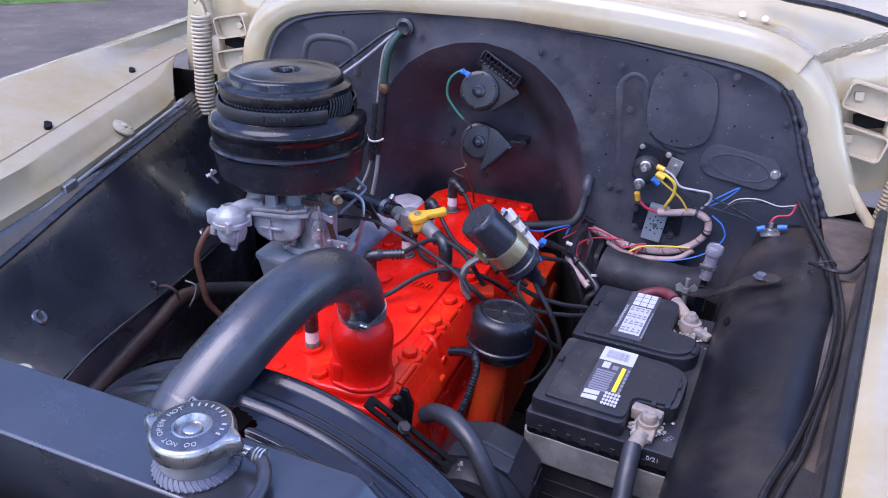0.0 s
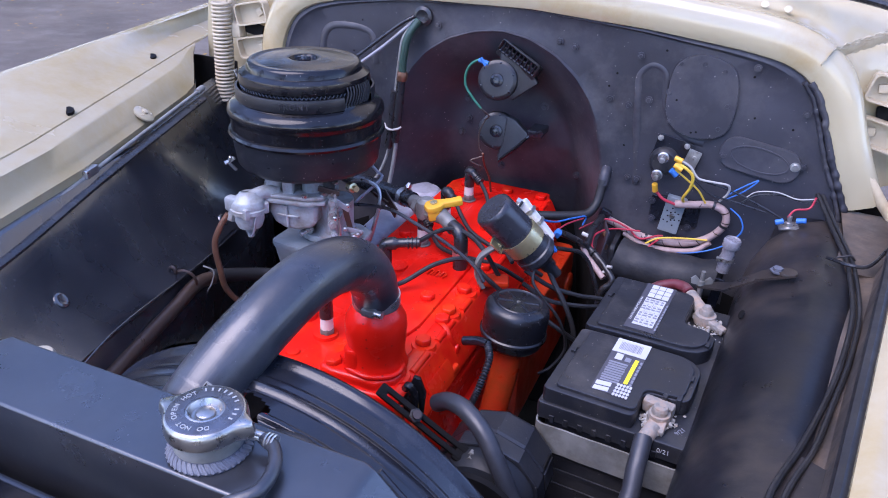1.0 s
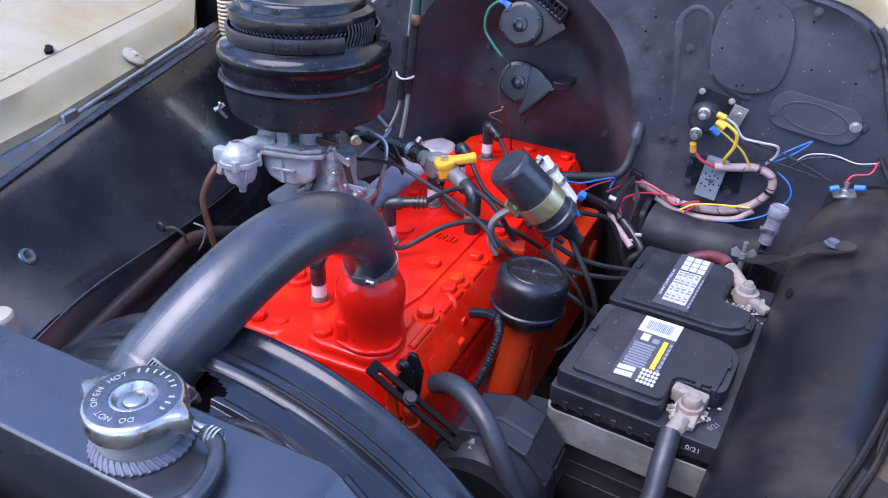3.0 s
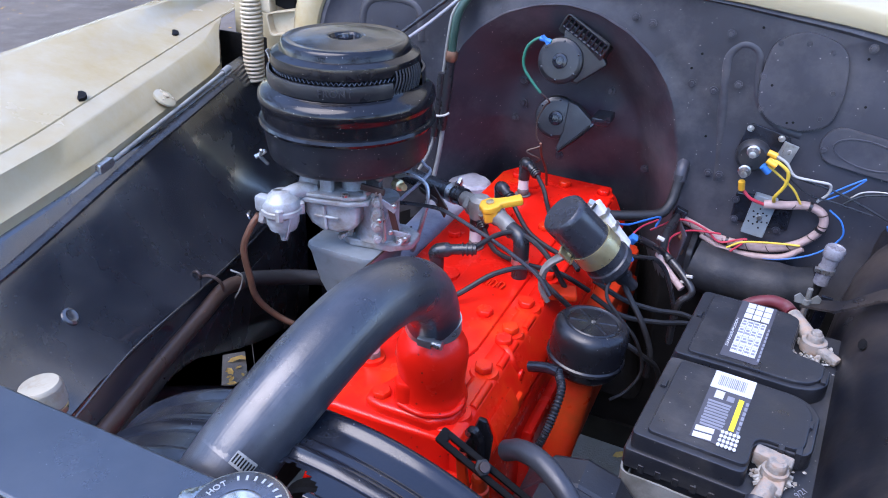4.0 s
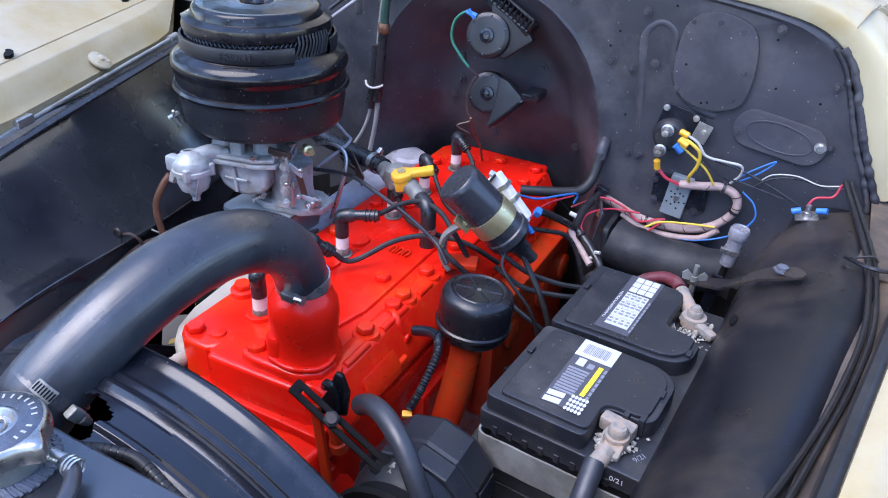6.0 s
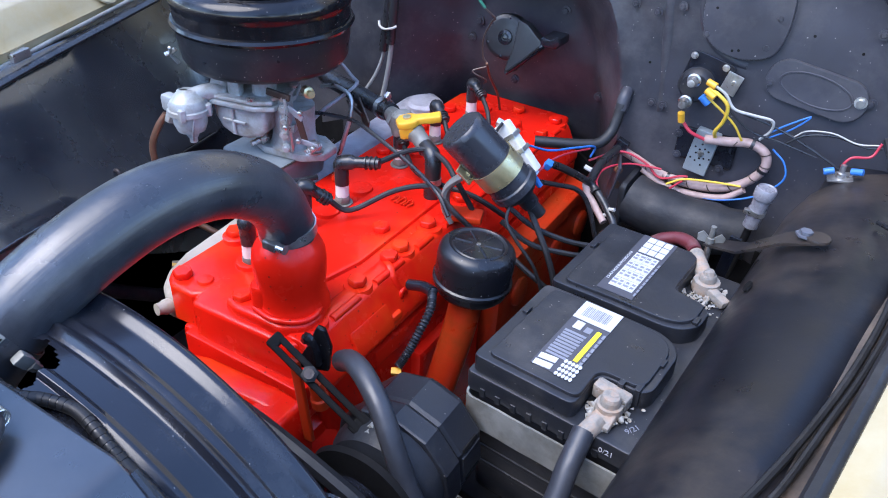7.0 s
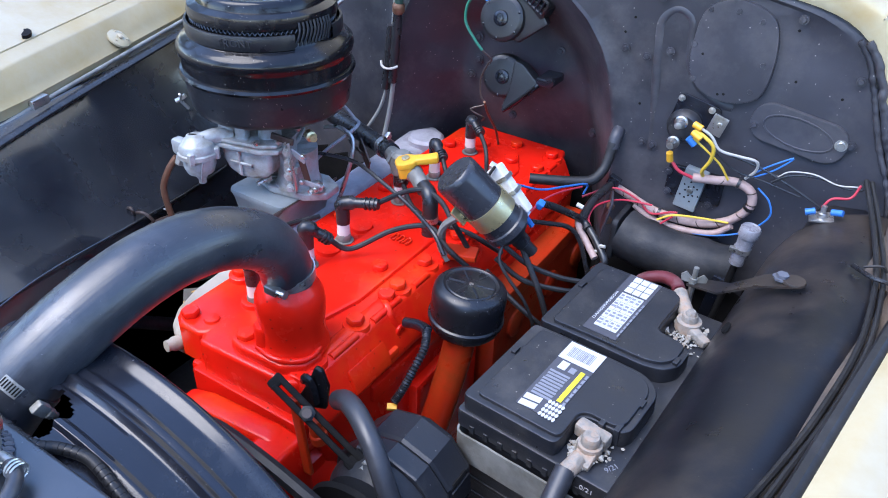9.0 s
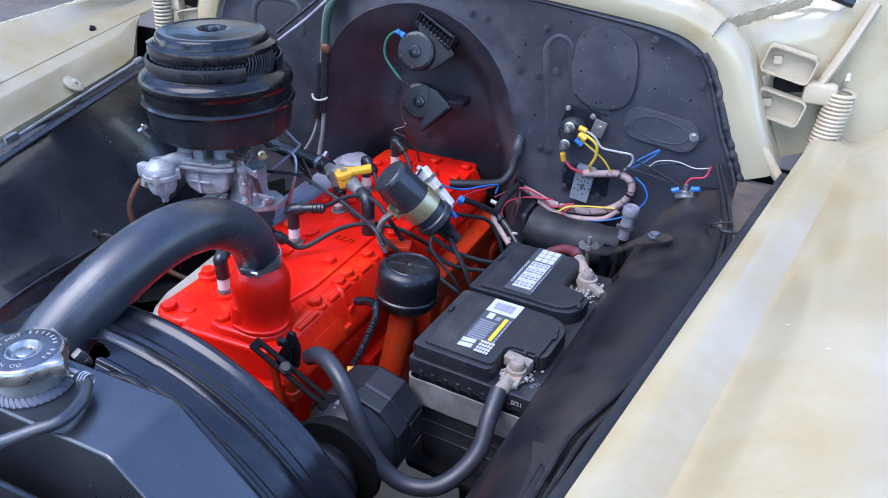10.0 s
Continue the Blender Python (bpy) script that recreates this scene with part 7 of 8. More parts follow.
h2, m2 = horn((-0.009, 0.652, 1.035), "low", False)
bm = prism([(0.018, 0.031), (0.034, 0.026), (0.062, 0.002), (0.063, -0.008), (0.016, -0.056), (0.006, -0.052), (0.015, -0.02)], -0.022, 0.0105, m2, bevel=0.003)
flare = part("flare", bm, "horn_black", h2)
part("flare_lip", tube([m2 @ Vector((0.064, -0.002, 0.008)), m2 @ Vector((0.04, -0.028, 0.010)), m2 @ Vector((0.010, -0.056, 0.008))], 0.0036, seg=8), "black_satin", flare)
part("mouth_gap", tube([m2 @ Vector((0.060, -0.006, 0.0125)), m2 @ Vector((0.039, -0.029, 0.0135)), m2 @ Vector((0.014, -0.053, 0.0125))], 0.0016, seg=6), "dark", flare)
part("bracket", box((0.03, 0.05, 0.014), Matrix.Translation((0.066, 0.675, 1.04)), 0.003), "black_satin", h2)
part("bracket_bolt", lathe([(0.008, 0), (0.008, 0.006), (0, 0.007)], pose(0.078, 0.652, 1.045, 90, 0, 0), 6), "black_satin", h2)
wire("horn_wire", "green insulated horn wire with a blue terminal", [(-0.015, 0.60, 1.175), (-0.035, 0.60, 1.178), (-0.055, 0.60, 1.16), (-0.058, 0.60, 1.13), (-0.04, 0.60, 1.105), (-0.025, 0.60, 1.09)], 0.0024, "wire_green", "horn wires")
ct = thing("crimp_terminal", (-0.018, 0.60, 1.176), "blue insulated crimp terminal on the horn", "terminal", "crimp terminals")
bm = tube([(-0.034, 0.60, 1.178), (-0.016, 0.60, 1.174)], 0.0042, seg=8)
tube([(-0.03, 0.598, 1.183), (-0.02, 0.598, 1.170)], 0.003, seg=6, bm=bm)
part("sleeve", bm, "wire_blue", ct)
wire("horn_wire", "thin dark horn wire with loose ends", [(-0.025, 0.60, 1.09), (-0.012, 0.61, 1.075), (-0.02, 0.615, 1.065), (-0.03, 0.612, 1.04), (-0.028, 0.61, 1.01), (-0.02, 0.612, 0.995), (-0.04, 0.60, 0.985), (-0.02, 0.61, 0.972), (-0.028, 0.62, 0.96)], 0.0015, "rust", "horn wires")
wire("horn_wire", "thin brown wire running down the firewall recess", [(-0.02, 0.61, 1.0), (-0.022, 0.63, 0.97), (-0.02, 0.66, 0.93), (-0.022, 0.68, 0.89)], 0.0022, "copper", "horn wires")

# ---- electrics on the firewall ----
F0 = FW + 0.001
sol = thing("starter_solenoid", (0.315, 0.60, 1.05), "black starter solenoid with two large copper studs on the firewall", "solenoid")
part("base_plate", prism(rounded(0.064, 0.050, 0.008), 0, 0.004, Matrix.Translation((0.324, F0, 1.063)) @ pose(0, 0, 0, 90, 0, 0) @ pose(0, 0, 0, 0, 0, -12), bevel=0.001), "black_satin", sol)
bm = lathe([(0.025, 0), (0.024, 0.010), (0.019, 0.016), (0, 0.016)], pose(0.313, F0 - 0.003, 1.046, 90, 0, 0), 30)
part("body", bm, "plastic", sol)
part("bracket_tab", box((0.022, 0.003, 0.03), Matrix.Translation((0.358, F0 - 0.006, 1.058)) @ pose(0, 0, 0, 0, 15, 0), 0.001), "steel", sol)
for x, z in ((0.301, 1.086), (0.346, 1.078), (0.361, 1.060)):
    share("screw", fs, Matrix.Translation((x, F0 - 0.006, z)) @ FACE @ Matrix.Diagonal((0.62, 0.62, 0.8, 1)), sol)
for x, y, z in ((0.313, 0.588, 1.060), (0.307, 0.592, 1.026)):
    bm = lathe([(0.005, -0.012), (0.005, 0.002), (0.0095, 0.002), (0.0095, 0.004), (0.0076, 0.005), (0.0076, 0.010), (0.0052, 0.013), (0.0052, 0.019), (0, 0.020)], pose(x, y, z, 90, 0, 0), 20)
    part("stud", bm, "steel", sol, "tarnished bright terminal stud")
reg = thing("voltage_resistor", (0.337, 0.61, 0.94), "grey perforated metal resistor unit on a black bracket", "resistor")
RM = Matrix.Translation((0.343, 0.612, 0.95)) @ pose(0, 0, 0, 92, 0, 0) @ pose(0, 0, 0, 0, 0, -7)
part("cover", prism(rounded(0.034, 0.068, 0.002), -0.008, 0.006, RM, bevel=0.0015), "grey_paint", reg)
part("bracket", box((0.085, 0.02, 0.05), Matrix.Translation((0.345, 0.625, 0.955)), 0.003), "black_satin", reg)
part("centre_screw", lathe([(0.0045, 0.006), (0.004, 0.009), (0, 0.0095)], RM, 10), "steel", reg)
for k in range(14):
    a, d = 2.4 * k, 0.006 + 0.0014 * k
    part("punched_hole", lathe([(0.0016, 0.0062), (0, 0.0062)], RM @ Matrix.Translation((0.6 * d * math.cos(a), d * math.sin(a), 0)), 8), "dark", reg)
for x, z in ((0.304, 0.968), (0.308, 0.935), (0.372, 0.93)):
    share("screw", fb, Matrix.Translation((x, F0 - 0.002, z)) @ FACE, reg)

# taped harness and coloured wires
har = thing("wiring_harness", (0.3, 0.61, 0.9), "pinkish taped wiring loom curling across the firewall", "wiring harness")
part("taped_loom", tube([(0.222, 0.602, 0.925), (0.254, 0.606, 0.912), (0.29, 0.606, 0.900), (0.332, 0.606, 0.897), (0.372, 0.606, 0.902), (0.408, 0.605, 0.920), (0.431, 0.604, 0.950), (0.428, 0.603, 0.975), (0.405, 0.602, 0.985), (0.375, 0.60, 0.980), (0.345, 0.598, 0.976)], 0.0066, seg=14), "tape", har)
for t in [0.08 * k for k in range(1, 12)]:
    pts = smooth_path([(0.222, 0.602, 0.925), (0.254, 0.606, 0.912), (0.29, 0.606, 0.900), (0.332, 0.606, 0.897), (0.372, 0.606, 0.902), (0.408, 0.605, 0.920), (0.431, 0.604, 0.950), (0.428, 0.603, 0.975), (0.405, 0.602, 0.985), (0.375, 0.60, 0.980), (0.345, 0.598, 0.976)], 8)
    i = int(t * (len(pts) - 2))
    m = upto(pts[i], pts[i + 1] + Vector((0, 0, 0.003)))
    part("tape_edge", lathe([(0.0068, -0.0008), (0.0072, -0.0008), (0.0072, 0.0008), (0.0068, 0.0008)], m, 14, close=False), "rust", har)
part("loom_tail", tube([(0.218, 0.487, 0.912), (0.226, 0.480, 0.902), (0.2374, 0.475, 0.893), (0.251, 0.464, 0.886), (0.2639, 0.455, 0.879)], 0.0052, seg=12), "tape", har, "pinkish tape-wrapped tail")
part("black_branch", tube([(0.1919, 0.41, 0.968), (0.202, 0.44, 0.9497), (0.223, 0.487, 0.915), (0.243, 0.480, 0.905), (0.2632, 0.465, 0.8945), (0.278, 0.455, 0.882), (0.2766, 0.452, 0.872), (0.266, 0.450, 0.860), (0.262, 0.452, 0.835), (0.262, 0.456, 0.78)], 0.0054, seg=12), "rubber", har, "black corrugated conduit")
part("black_branch", tube([(0.223, 0.487, 0.915), (0.219, 0.54, 0.921), (0.2245, 0.598, 0.9265)], 0.0066, seg=12), "rubber", har, "black corrugated conduit")
part("blue_connector", box((0.010, 0.012, 0.012), Matrix.Translation((0.1895, 0.405, 0.968)) @ pose(0, 0, 0, 20, 30, 20), 0.002), "wire_blue", har)
part("wire_end", tube([(0.212, 0.49, 0.936), (0.2225, 0.49, 0.9335)], 0.0036, seg=8, smooth_it=False), "wire_white", har)
part("tie_end", tube([(0.2604, 0.462, 0.886), (0.2704, 0.46, 0.8925)], 0.0026, seg=6, smooth_it=False), "wire_white", har)
part("tie_end", tube([(0.2665, 0.461, 0.8985), (0.275, 0.459, 0.9010)], 0.0028, seg=6, smooth_it=False), "wire_white", har)
part("cable_tie", lathe([(0.0058, -0.002), (0.0072, -0.002), (0.0072, 0.002), (0.0058, 0.002)], upto((0.236, 0.482, 0.908), (0.26, 0.468, 0.897)), 14, close=False), "rubber_dull", har)
part("second_branch", tube([(0.265, 0.604, 0.900), (0.30, 0.602, 0.886), (0.345, 0.602, 0.884), (0.39, 0.602, 0.893), (0.415, 0.601, 0.915)], 0.005, seg=12), "tape", har)
for t in (0.25, 0.62, 0.8):
    i = int(t * (len(pts) - 2))
    part("cable_tie", lathe([(0.0068, -0.0022), (0.0082, -0.0022), (0.0082, 0.0022), (0.0068, 0.0022)], upto(pts[i], pts[i + 1]), 14, close=False), "rubber", har)
part("loom_clip", box((0.02, 0.012, 0.016), Matrix.Translation((0.228, 0.60, 0.932)) @ pose(0, 0, 0, 0, 20, 0), 0.002), "black_satin", har)


def firewall_wire(label, material, r, pts):
    wire("wire", label, pts, r * 0.64, material, "coloured wires on the firewall")


firewall_wire("yellow ring-terminal wire on the starter solenoid", "wire_yellow", 0.0042, [(0.337, 0.575, 1.058), (0.352, 0.572, 1.053), (0.366, 0.575, 1.04), (0.366, 0.58, 1.018), (0.357, 0.588, 0.995), (0.358, 0.598, 0.982)])
firewall_wire("white wire curving from the solenoid", "wire_white", 0.0032, [(0.34, 0.572, 1.066), (0.36, 0.575, 1.055), (0.375, 0.578, 1.037), (0.40, 0.585, 1.032), (0.424, 0.592, 1.028), (0.426, 0.597, 1.012), (0.415, 0.60, 0.995)])
firewall_wire("pale yellow wire beside the solenoid", "wire_yellow", 0.0026, [(0.336, 0.574, 1.047), (0.36, 0.578, 1.03), (0.38, 0.585, 1.012), (0.394, 0.592, 0.99)])
firewall_wire("red battery feed wire with a yellow terminal", "wire_red", 0.004, [(0.312, 0.588, 0.996), (0.325, 0.588, 0.985), (0.345, 0.594, 0.977)])
firewall_wire("blue wire joining the loom", "wire_blue", 0.0019, [(0.415, 0.60, 0.995), (0.435, 0.598, 1.018), (0.468, 0.60, 1.043), (0.45, 0.60, 1.02), (0.425, 0.60, 1.0)])
firewall_wire("blue wire around the outside of the loom", "wire_blue", 0.0022, [(0.435, 0.603, 0.985), (0.455, 0.60, 0.97), (0.46, 0.598, 0.945), (0.43, 0.598, 0.91), (0.38, 0.598, 0.888), (0.335, 0.6, 0.885)])
firewall_wire("pale yellow wire along the loom", "wire_yellow", 0.0026, [(0.41, 0.598, 0.92), (0.37, 0.597, 0.915), (0.33, 0.595, 0.907), (0.308, 0.592, 0.893)])
firewall_wire("red wire branching from the loom", "wire_red", 0.0028, [(0.19, 0.57, 0.905), (0.23, 0.59, 0.925), (0.27, 0.596, 0.915), (0.295, 0.596, 0.898), (0.325, 0.596, 0.91), (0.335, 0.597, 0.912)])
firewall_wire("red wire along the lower loom", "wire_red", 0.0026, [(0.33, 0.594, 0.905), (0.318, 0.592, 0.892), (0.31, 0.59, 0.882)])
firewall_wire("red wire curling down beside the coil", "wire_red", 0.0026, [(0.295, 0.597, 0.912), (0.25, 0.585, 0.912), (0.228, 0.54, 0.917), (0.228, 0.505, 0.913), (0.240, 0.49, 0.905), (0.262, 0.475, 0.893), (0.272, 0.462, 0.892)])
firewall_wire("dark blue and red pair near the ballast resistor", "wire_blue", 0.0026, [(0.15, 0.40, 0.99), (0.17, 0.45, 0.965), (0.19, 0.50, 0.955), (0.205, 0.54, 0.945), (0.2, 0.545, 0.925)])
firewall_wire("dark red wire from the ballast resistor", "wire_red", 0.0022, [(0.188, 0.37, 0.968), (0.185, 0.42, 0.965), (0.19, 0.47, 0.958), (0.205, 0.52, 0.95)])
firewall_wire("black sheathed wires from the resistor to the loom", "rubber", 0.0055, [(0.192, 0.372, 0.958), (0.205, 0.41, 0.94), (0.222, 0.44, 0.925), (0.237, 0.45, 0.905), (0.252, 0.45, 0.87), (0.265, 0.45, 0.83)])
firewall_wire("thin black cable across the firewall", "rubber", 0.0022, [(0.365, 0.58, 1.035), (0.40, 0.59, 1.008), (0.44, 0.597, 1.0), (0.49, 0.60, 0.99)])
firewall_wire("thin black cable rising over the firewall", "rubber", 0.003, [(0.38, 0.59, 1.03), (0.43, 0.598, 1.018), (0.48, 0.60, 1.0), (0.53, 0.60, 0.978)])
firewall_wire("white and black wires leading to the fender", "wire_white", 0.0016, [(0.455, 0.60, 1.01), (0.47, 0.595, 1.025), (0.50, 0.59, 1.032), (0.53, 0.585, 1.028), (0.555, 0.58, 1.035)])
firewall_wire("black wire leading to the fender", "rubber", 0.0028, [(0.45, 0.60, 1.0), (0.47, 0.597, 1.018), (0.505, 0.595, 1.027), (0.54, 0.59, 1.024), (0.56, 0.585, 1.03)])
firewall_wire("red wire to the fender ground screw", "wire_red", 0.0026, [(0.556, 0.575, 1.04), (0.55, 0.57, 1.022), (0.53, 0.562, 1.018), (0.522, 0.558, 1.005)])
for label, material, a, b, r in (("yellow crimp terminal on the solenoid", "yellow", (0.333, 0.576, 1.066), (0.346, 0.573, 1.063), 0.0048), ("yellow crimp terminal beside the stud", "yellow", (0.334, 0.573, 1.055), (0.348, 0.57, 1.049), 0.0048),
                                 ("yellow crimp terminal on the lower stud", "yellow", (0.307, 0.582, 1.012), (0.309, 0.586, 0.998), 0.005), ("blue crimp terminal beside the stud", "wire_blue", (0.330, 0.574, 1.045), (0.340, 0.576, 1.036), 0.0055),
                                 ("blue crimp terminal on the fender screw", "wire_blue", (0.535, 0.548, 1.006), (0.548, 0.545, 1.010), 0.0045), ("blue crimp terminal by the ground screw", "wire_blue", (0.505, 0.545, 0.998), (0.516, 0.548, 1.002), 0.0045)):
    ob = thing("crimp_terminal", a, label, "terminal", "crimp terminals")
    part("sleeve", tube([a, b], r, seg=10, smooth_it=False), material, ob)
gs = thing("ground_screw", (0.525, 0.553, 0.995), "bright steel ground screw and plate on the inner fender", "screw")
part("plate", box((0.03, 0.022, 0.003), Matrix.Translation((0.525, 0.553, 0.993)) @ pose(0, 0, 0, 8, -8, 10), 0.0005), "steel", gs)
part("screw", lathe([(0.006, 0), (0.006, 0.005), (0.0035, 0.006), (0.0035, 0.016), (0, 0.016)], Matrix.Translation((0.525, 0.553, 0.994)), 10), "steel", gs)

fh = thing("heater_pipe", (0.21, 0.6, 0.95), "black rubber hose bending up to a pipe on the firewall", "hose")
part("hose", tube([(0.118, 0.52, 0.937), (0.15, 0.535, 0.937), (0.185, 0.555, 0.937), (0.203, 0.568, 0.940), (0.212, 0.583, 0.953), (0.2145, 0.594, 0.972), (0.2155, 0.601, 0.995)], 0.0082, seg=14), "rubber_dull", fh)
part("pipe_end", tube([(0.2155, 0.600, 0.985), (0.216, 0.607, 1.003), (0.216, 0.618, 1.010)], 0.0098, seg=14), "black_body", fh)
bt = thing("reservoir_cup", (0.452, 0.52, 0.93), "clear grey plastic brake fluid cup behind the battery", "reservoir")
CU = Matrix.Translation((0.449, 0.522, 0.955)) @ pose(0, 0, 0, 0, 6, 0) @ Matrix.Diagonal((0.84, 0.84, 1, 1)) @ Matrix.Translation((0, 0, -0.955))
part("cup", lathe([(0.0118, 0.905), (0.0128, 0.940), (0.0136, 0.949), (0.0136, 0.952), (0.0, 0.952)], CU, 28), "cup_plastic", bt)
part("cap", lathe([(0.0155, 0.950), (0.0165, 0.952), (0.0165, 0.963), (0.0145, 0.966), (0.013, 0.964), (0, 0.964)], CU, 32), "cup_plastic", bt)
part("clamp_ring", lathe([(0.0124, 0.925), (0.0140, 0.925), (0.0140, 0.932), (0.0124, 0.932)], CU, 24, close=False), "steel", bt)
part("clamp_screw", box((0.010, 0.007, 0.007), Matrix.Translation((0.436, 0.514, 0.93)), 0.001), "steel", bt)
part("stand_pipe", lathe([(0.006, 0.80), (0.006, 0.906), (0, 0.906)], CU, 16), "dark", bt)
mc = thing("master_cylinder", (0.33, 0.60, 0.84), "grimy black cast cylinder housing below the wiring", "cylinder")
bm = tube([(0.262, 0.583, 0.858), (0.30, 0.58, 0.852), (0.38, 0.58, 0.85), (0.44, 0.585, 0.855)], lambda t: 0.040 - 0.006 * abs(math.sin(t * 9)) * t, seg=28)
part("housing", bm, "cylinder_dust", mc)
part("end_flange", prism(rounded(0.078, 0.074, 0.010), 0.0, 0.010, upto((0.262, 0.583, 0.860), (0.1, 0.583, 0.862)), bevel=0.003), "cylinder_dust", mc)

part("mounting_plate", box((0.004, 0.05, 0.055), Matrix.Translation((0.236, 0.565, 0.895)) @ pose(0, 0, 0, 0, 10, 20), 0.002), "black_body", mc)
for z in (0.885, 0.91):
    part("rusty_bolt", lathe([(0.0065, 0), (0.0065, 0.005), (0, 0.006)], upto((0.240, 0.56, z), (0.30, 0.50, z + 0.02)), 6), "copper", mc)

# ---- wiring loom and tubes on the far side of the firewall ----
bun = thing("cable_bundle", (-0.16, 0.6, 1.0), "bundle of black and white cables tied down the firewall", "cables")
for pts, r, m in (
    ([(-0.165, 0.606, 1.235), (-0.185, 0.598, 1.215), (-0.225, 0.59, 1.18), (-0.27, 0.58, 1.145), (-0.30, 0.57, 1.12)], 0.003, "iron"),
    ([(-0.165, 0.604, 1.24), (-0.19, 0.597, 1.225), (-0.235, 0.588, 1.19), (-0.285, 0.578, 1.15)], 0.0035, "rubber"),
    ([(-0.168, 0.602, 1.225), (-0.185, 0.598, 1.20), (-0.193, 0.598, 1.16), (-0.20, 0.598, 1.10), (-0.207, 0.598, 1.02), (-0.222, 0.59, 0.95), (-0.245, 0.57, 0.90)], 0.003, "seal_grey"),
    ([(-0.165, 0.60, 1.225), (-0.178, 0.596, 1.19), (-0.186, 0.596, 1.12), (-0.193, 0.594, 1.04), (-0.2, 0.59, 0.96), (-0.21, 0.58, 0.89)], 0.0042, "seal_grey"),
):
    part("cable", tube(pts, r, seg=10), m, bun)
part("green_sleeve", tube([(-0.155, 0.602, 1.235), (-0.172, 0.592, 1.205), (-0.180, 0.590, 1.165), (-0.182, 0.590, 1.135)], 0.0072, seg=14), "sleeve_green", bun, "dark green rubber sleeve")
part("sleeve_fitting", lathe([(0.009, 0), (0.0105, 0.004), (0.0105, 0.014), (0.008, 0.018)], upto((-0.182, 0.590, 1.140), (-0.185, 0.590, 1.10)), 14), "copper", bun)
part("black_sleeve", tube([(-0.184, 0.590, 1.125), (-0.190, 0.590, 1.06), (-0.197, 0.59, 1.0)], 0.008, seg=12), "rubber", bun)
part("black_sleeve", tube([(-0.199, 0.592, 1.10), (-0.205, 0.592, 1.04), (-0.212, 0.59, 0.985)], 0.0075, seg=12), "rubber", bun)
part("cable_tie", tube([(-0.219, 0.588, 1.034), (-0.212, 0.581, 1.029), (-0.2, 0.578, 1.027), (-0.187, 0.580, 1.030), (-0.182, 0.586, 1.033)], 0.0021, seg=6), "wire_white", bun, "white nylon cable tie")
part("grommet", lathe([(0.018, 0), (0.018, 0.006), (0.012, 0.009), (0.006, 0.006), (0, 0.006)], pose(-0.152, FW + 0.002, 1.24, 90, 0, 0), 20), "rubber", bun)

# ---- hood hinges and springs ----
def hinge(sx, x, y):
    ob = thing("hinge_bracket", (x, y, 1.15), "cream painted pressed-steel hood hinge bracket on the cowl", "hinge bracket", "hood hinge brackets")
    for z, rot in ((1.195, -12), (1.125, -12)):
        m = Matrix.Translation((x, y, z)) @ pose(0, 0, 0, 90, 0, 0) @ pose(0, 0, 0, 0, 0, rot * sx)
        bm = prism(rounded(0.075, 0.042, 0.008), -0.002, 0.004, m, bevel=0.001)
        o = rounded(0.078, 0.045, 0.009)
        rows = [[m @ Vector((px, py, z_)) for px, py in o + o[:1]] for z_ in (0.0, 0.02)]
        inn = rounded(0.072, 0.039, 0.008)
        rows += [[m @ Vector((px, py, z_)) for px, py in inn + inn[:1]] for z_ in (0.02, 0.004)]
        sheet(rows, bm)
        pl = part("pressed_cup", bm, "cream_dull", ob)
        part("slot_nut", box((0.014, 0.014, 0.01), m @ Matrix.Translation((-0.018 * sx, 0, 0.006)) @ pose(0, 0, 0, 0, 0, 20), 0.002), "cream_dull", pl)
    part("dark_slot", box((0.055, 0.01, 0.026), Matrix.Translation((x + 0.012 * sx, y + 0.004, 1.16)) @ pose(0, 0, 0, 0, -12 * sx, 0), 0.003), "dark", ob)
    part("hinge_arm", box((0.05, 0.03, 0.035), Matrix.Translation((x + 0.055 * sx, y - 0.005, 1.155)), 0.008), "cream_dull", ob)
    part("hinge_arm", tube([(x + 0.05 * sx, y, 1.16), (x + 0.075 * sx, y + 0.01, 1.22), (x + 0.10 * sx, y + 0.03, 1.29)], 0.017, seg=10, flat=0.5), "cream_dull", ob)
    return ob


def spring(top, bottom, r, label):
    ob = thing("hood_spring", bottom, label, "spring", "hood springs")
    a, b = Vector(bottom), Vector(top)
    m = upto(a, b)
    n, L = 27, (b - a).length
    pts = [m @ Vector((r * math.cos(2 * math.pi * k / 12), r * math.sin(2 * math.pi * k / 12), L * 0.86 * k / (12 * n))) for k in range(12 * n + 1)]
    hook = [m @ Vector((r * 0.9, 0, L * 0.88)), m @ Vector((r * 0.6, 0, L * 0.94)), m @ Vector((-r * 0.2, 0, L)), m @ Vector((-r * 0.9, 0, L * 0.96))]
    part("coil", tube(pts + hook, r * 0.19, seg=7, smooth_it=False), "cream_dull", ob)
    return ob


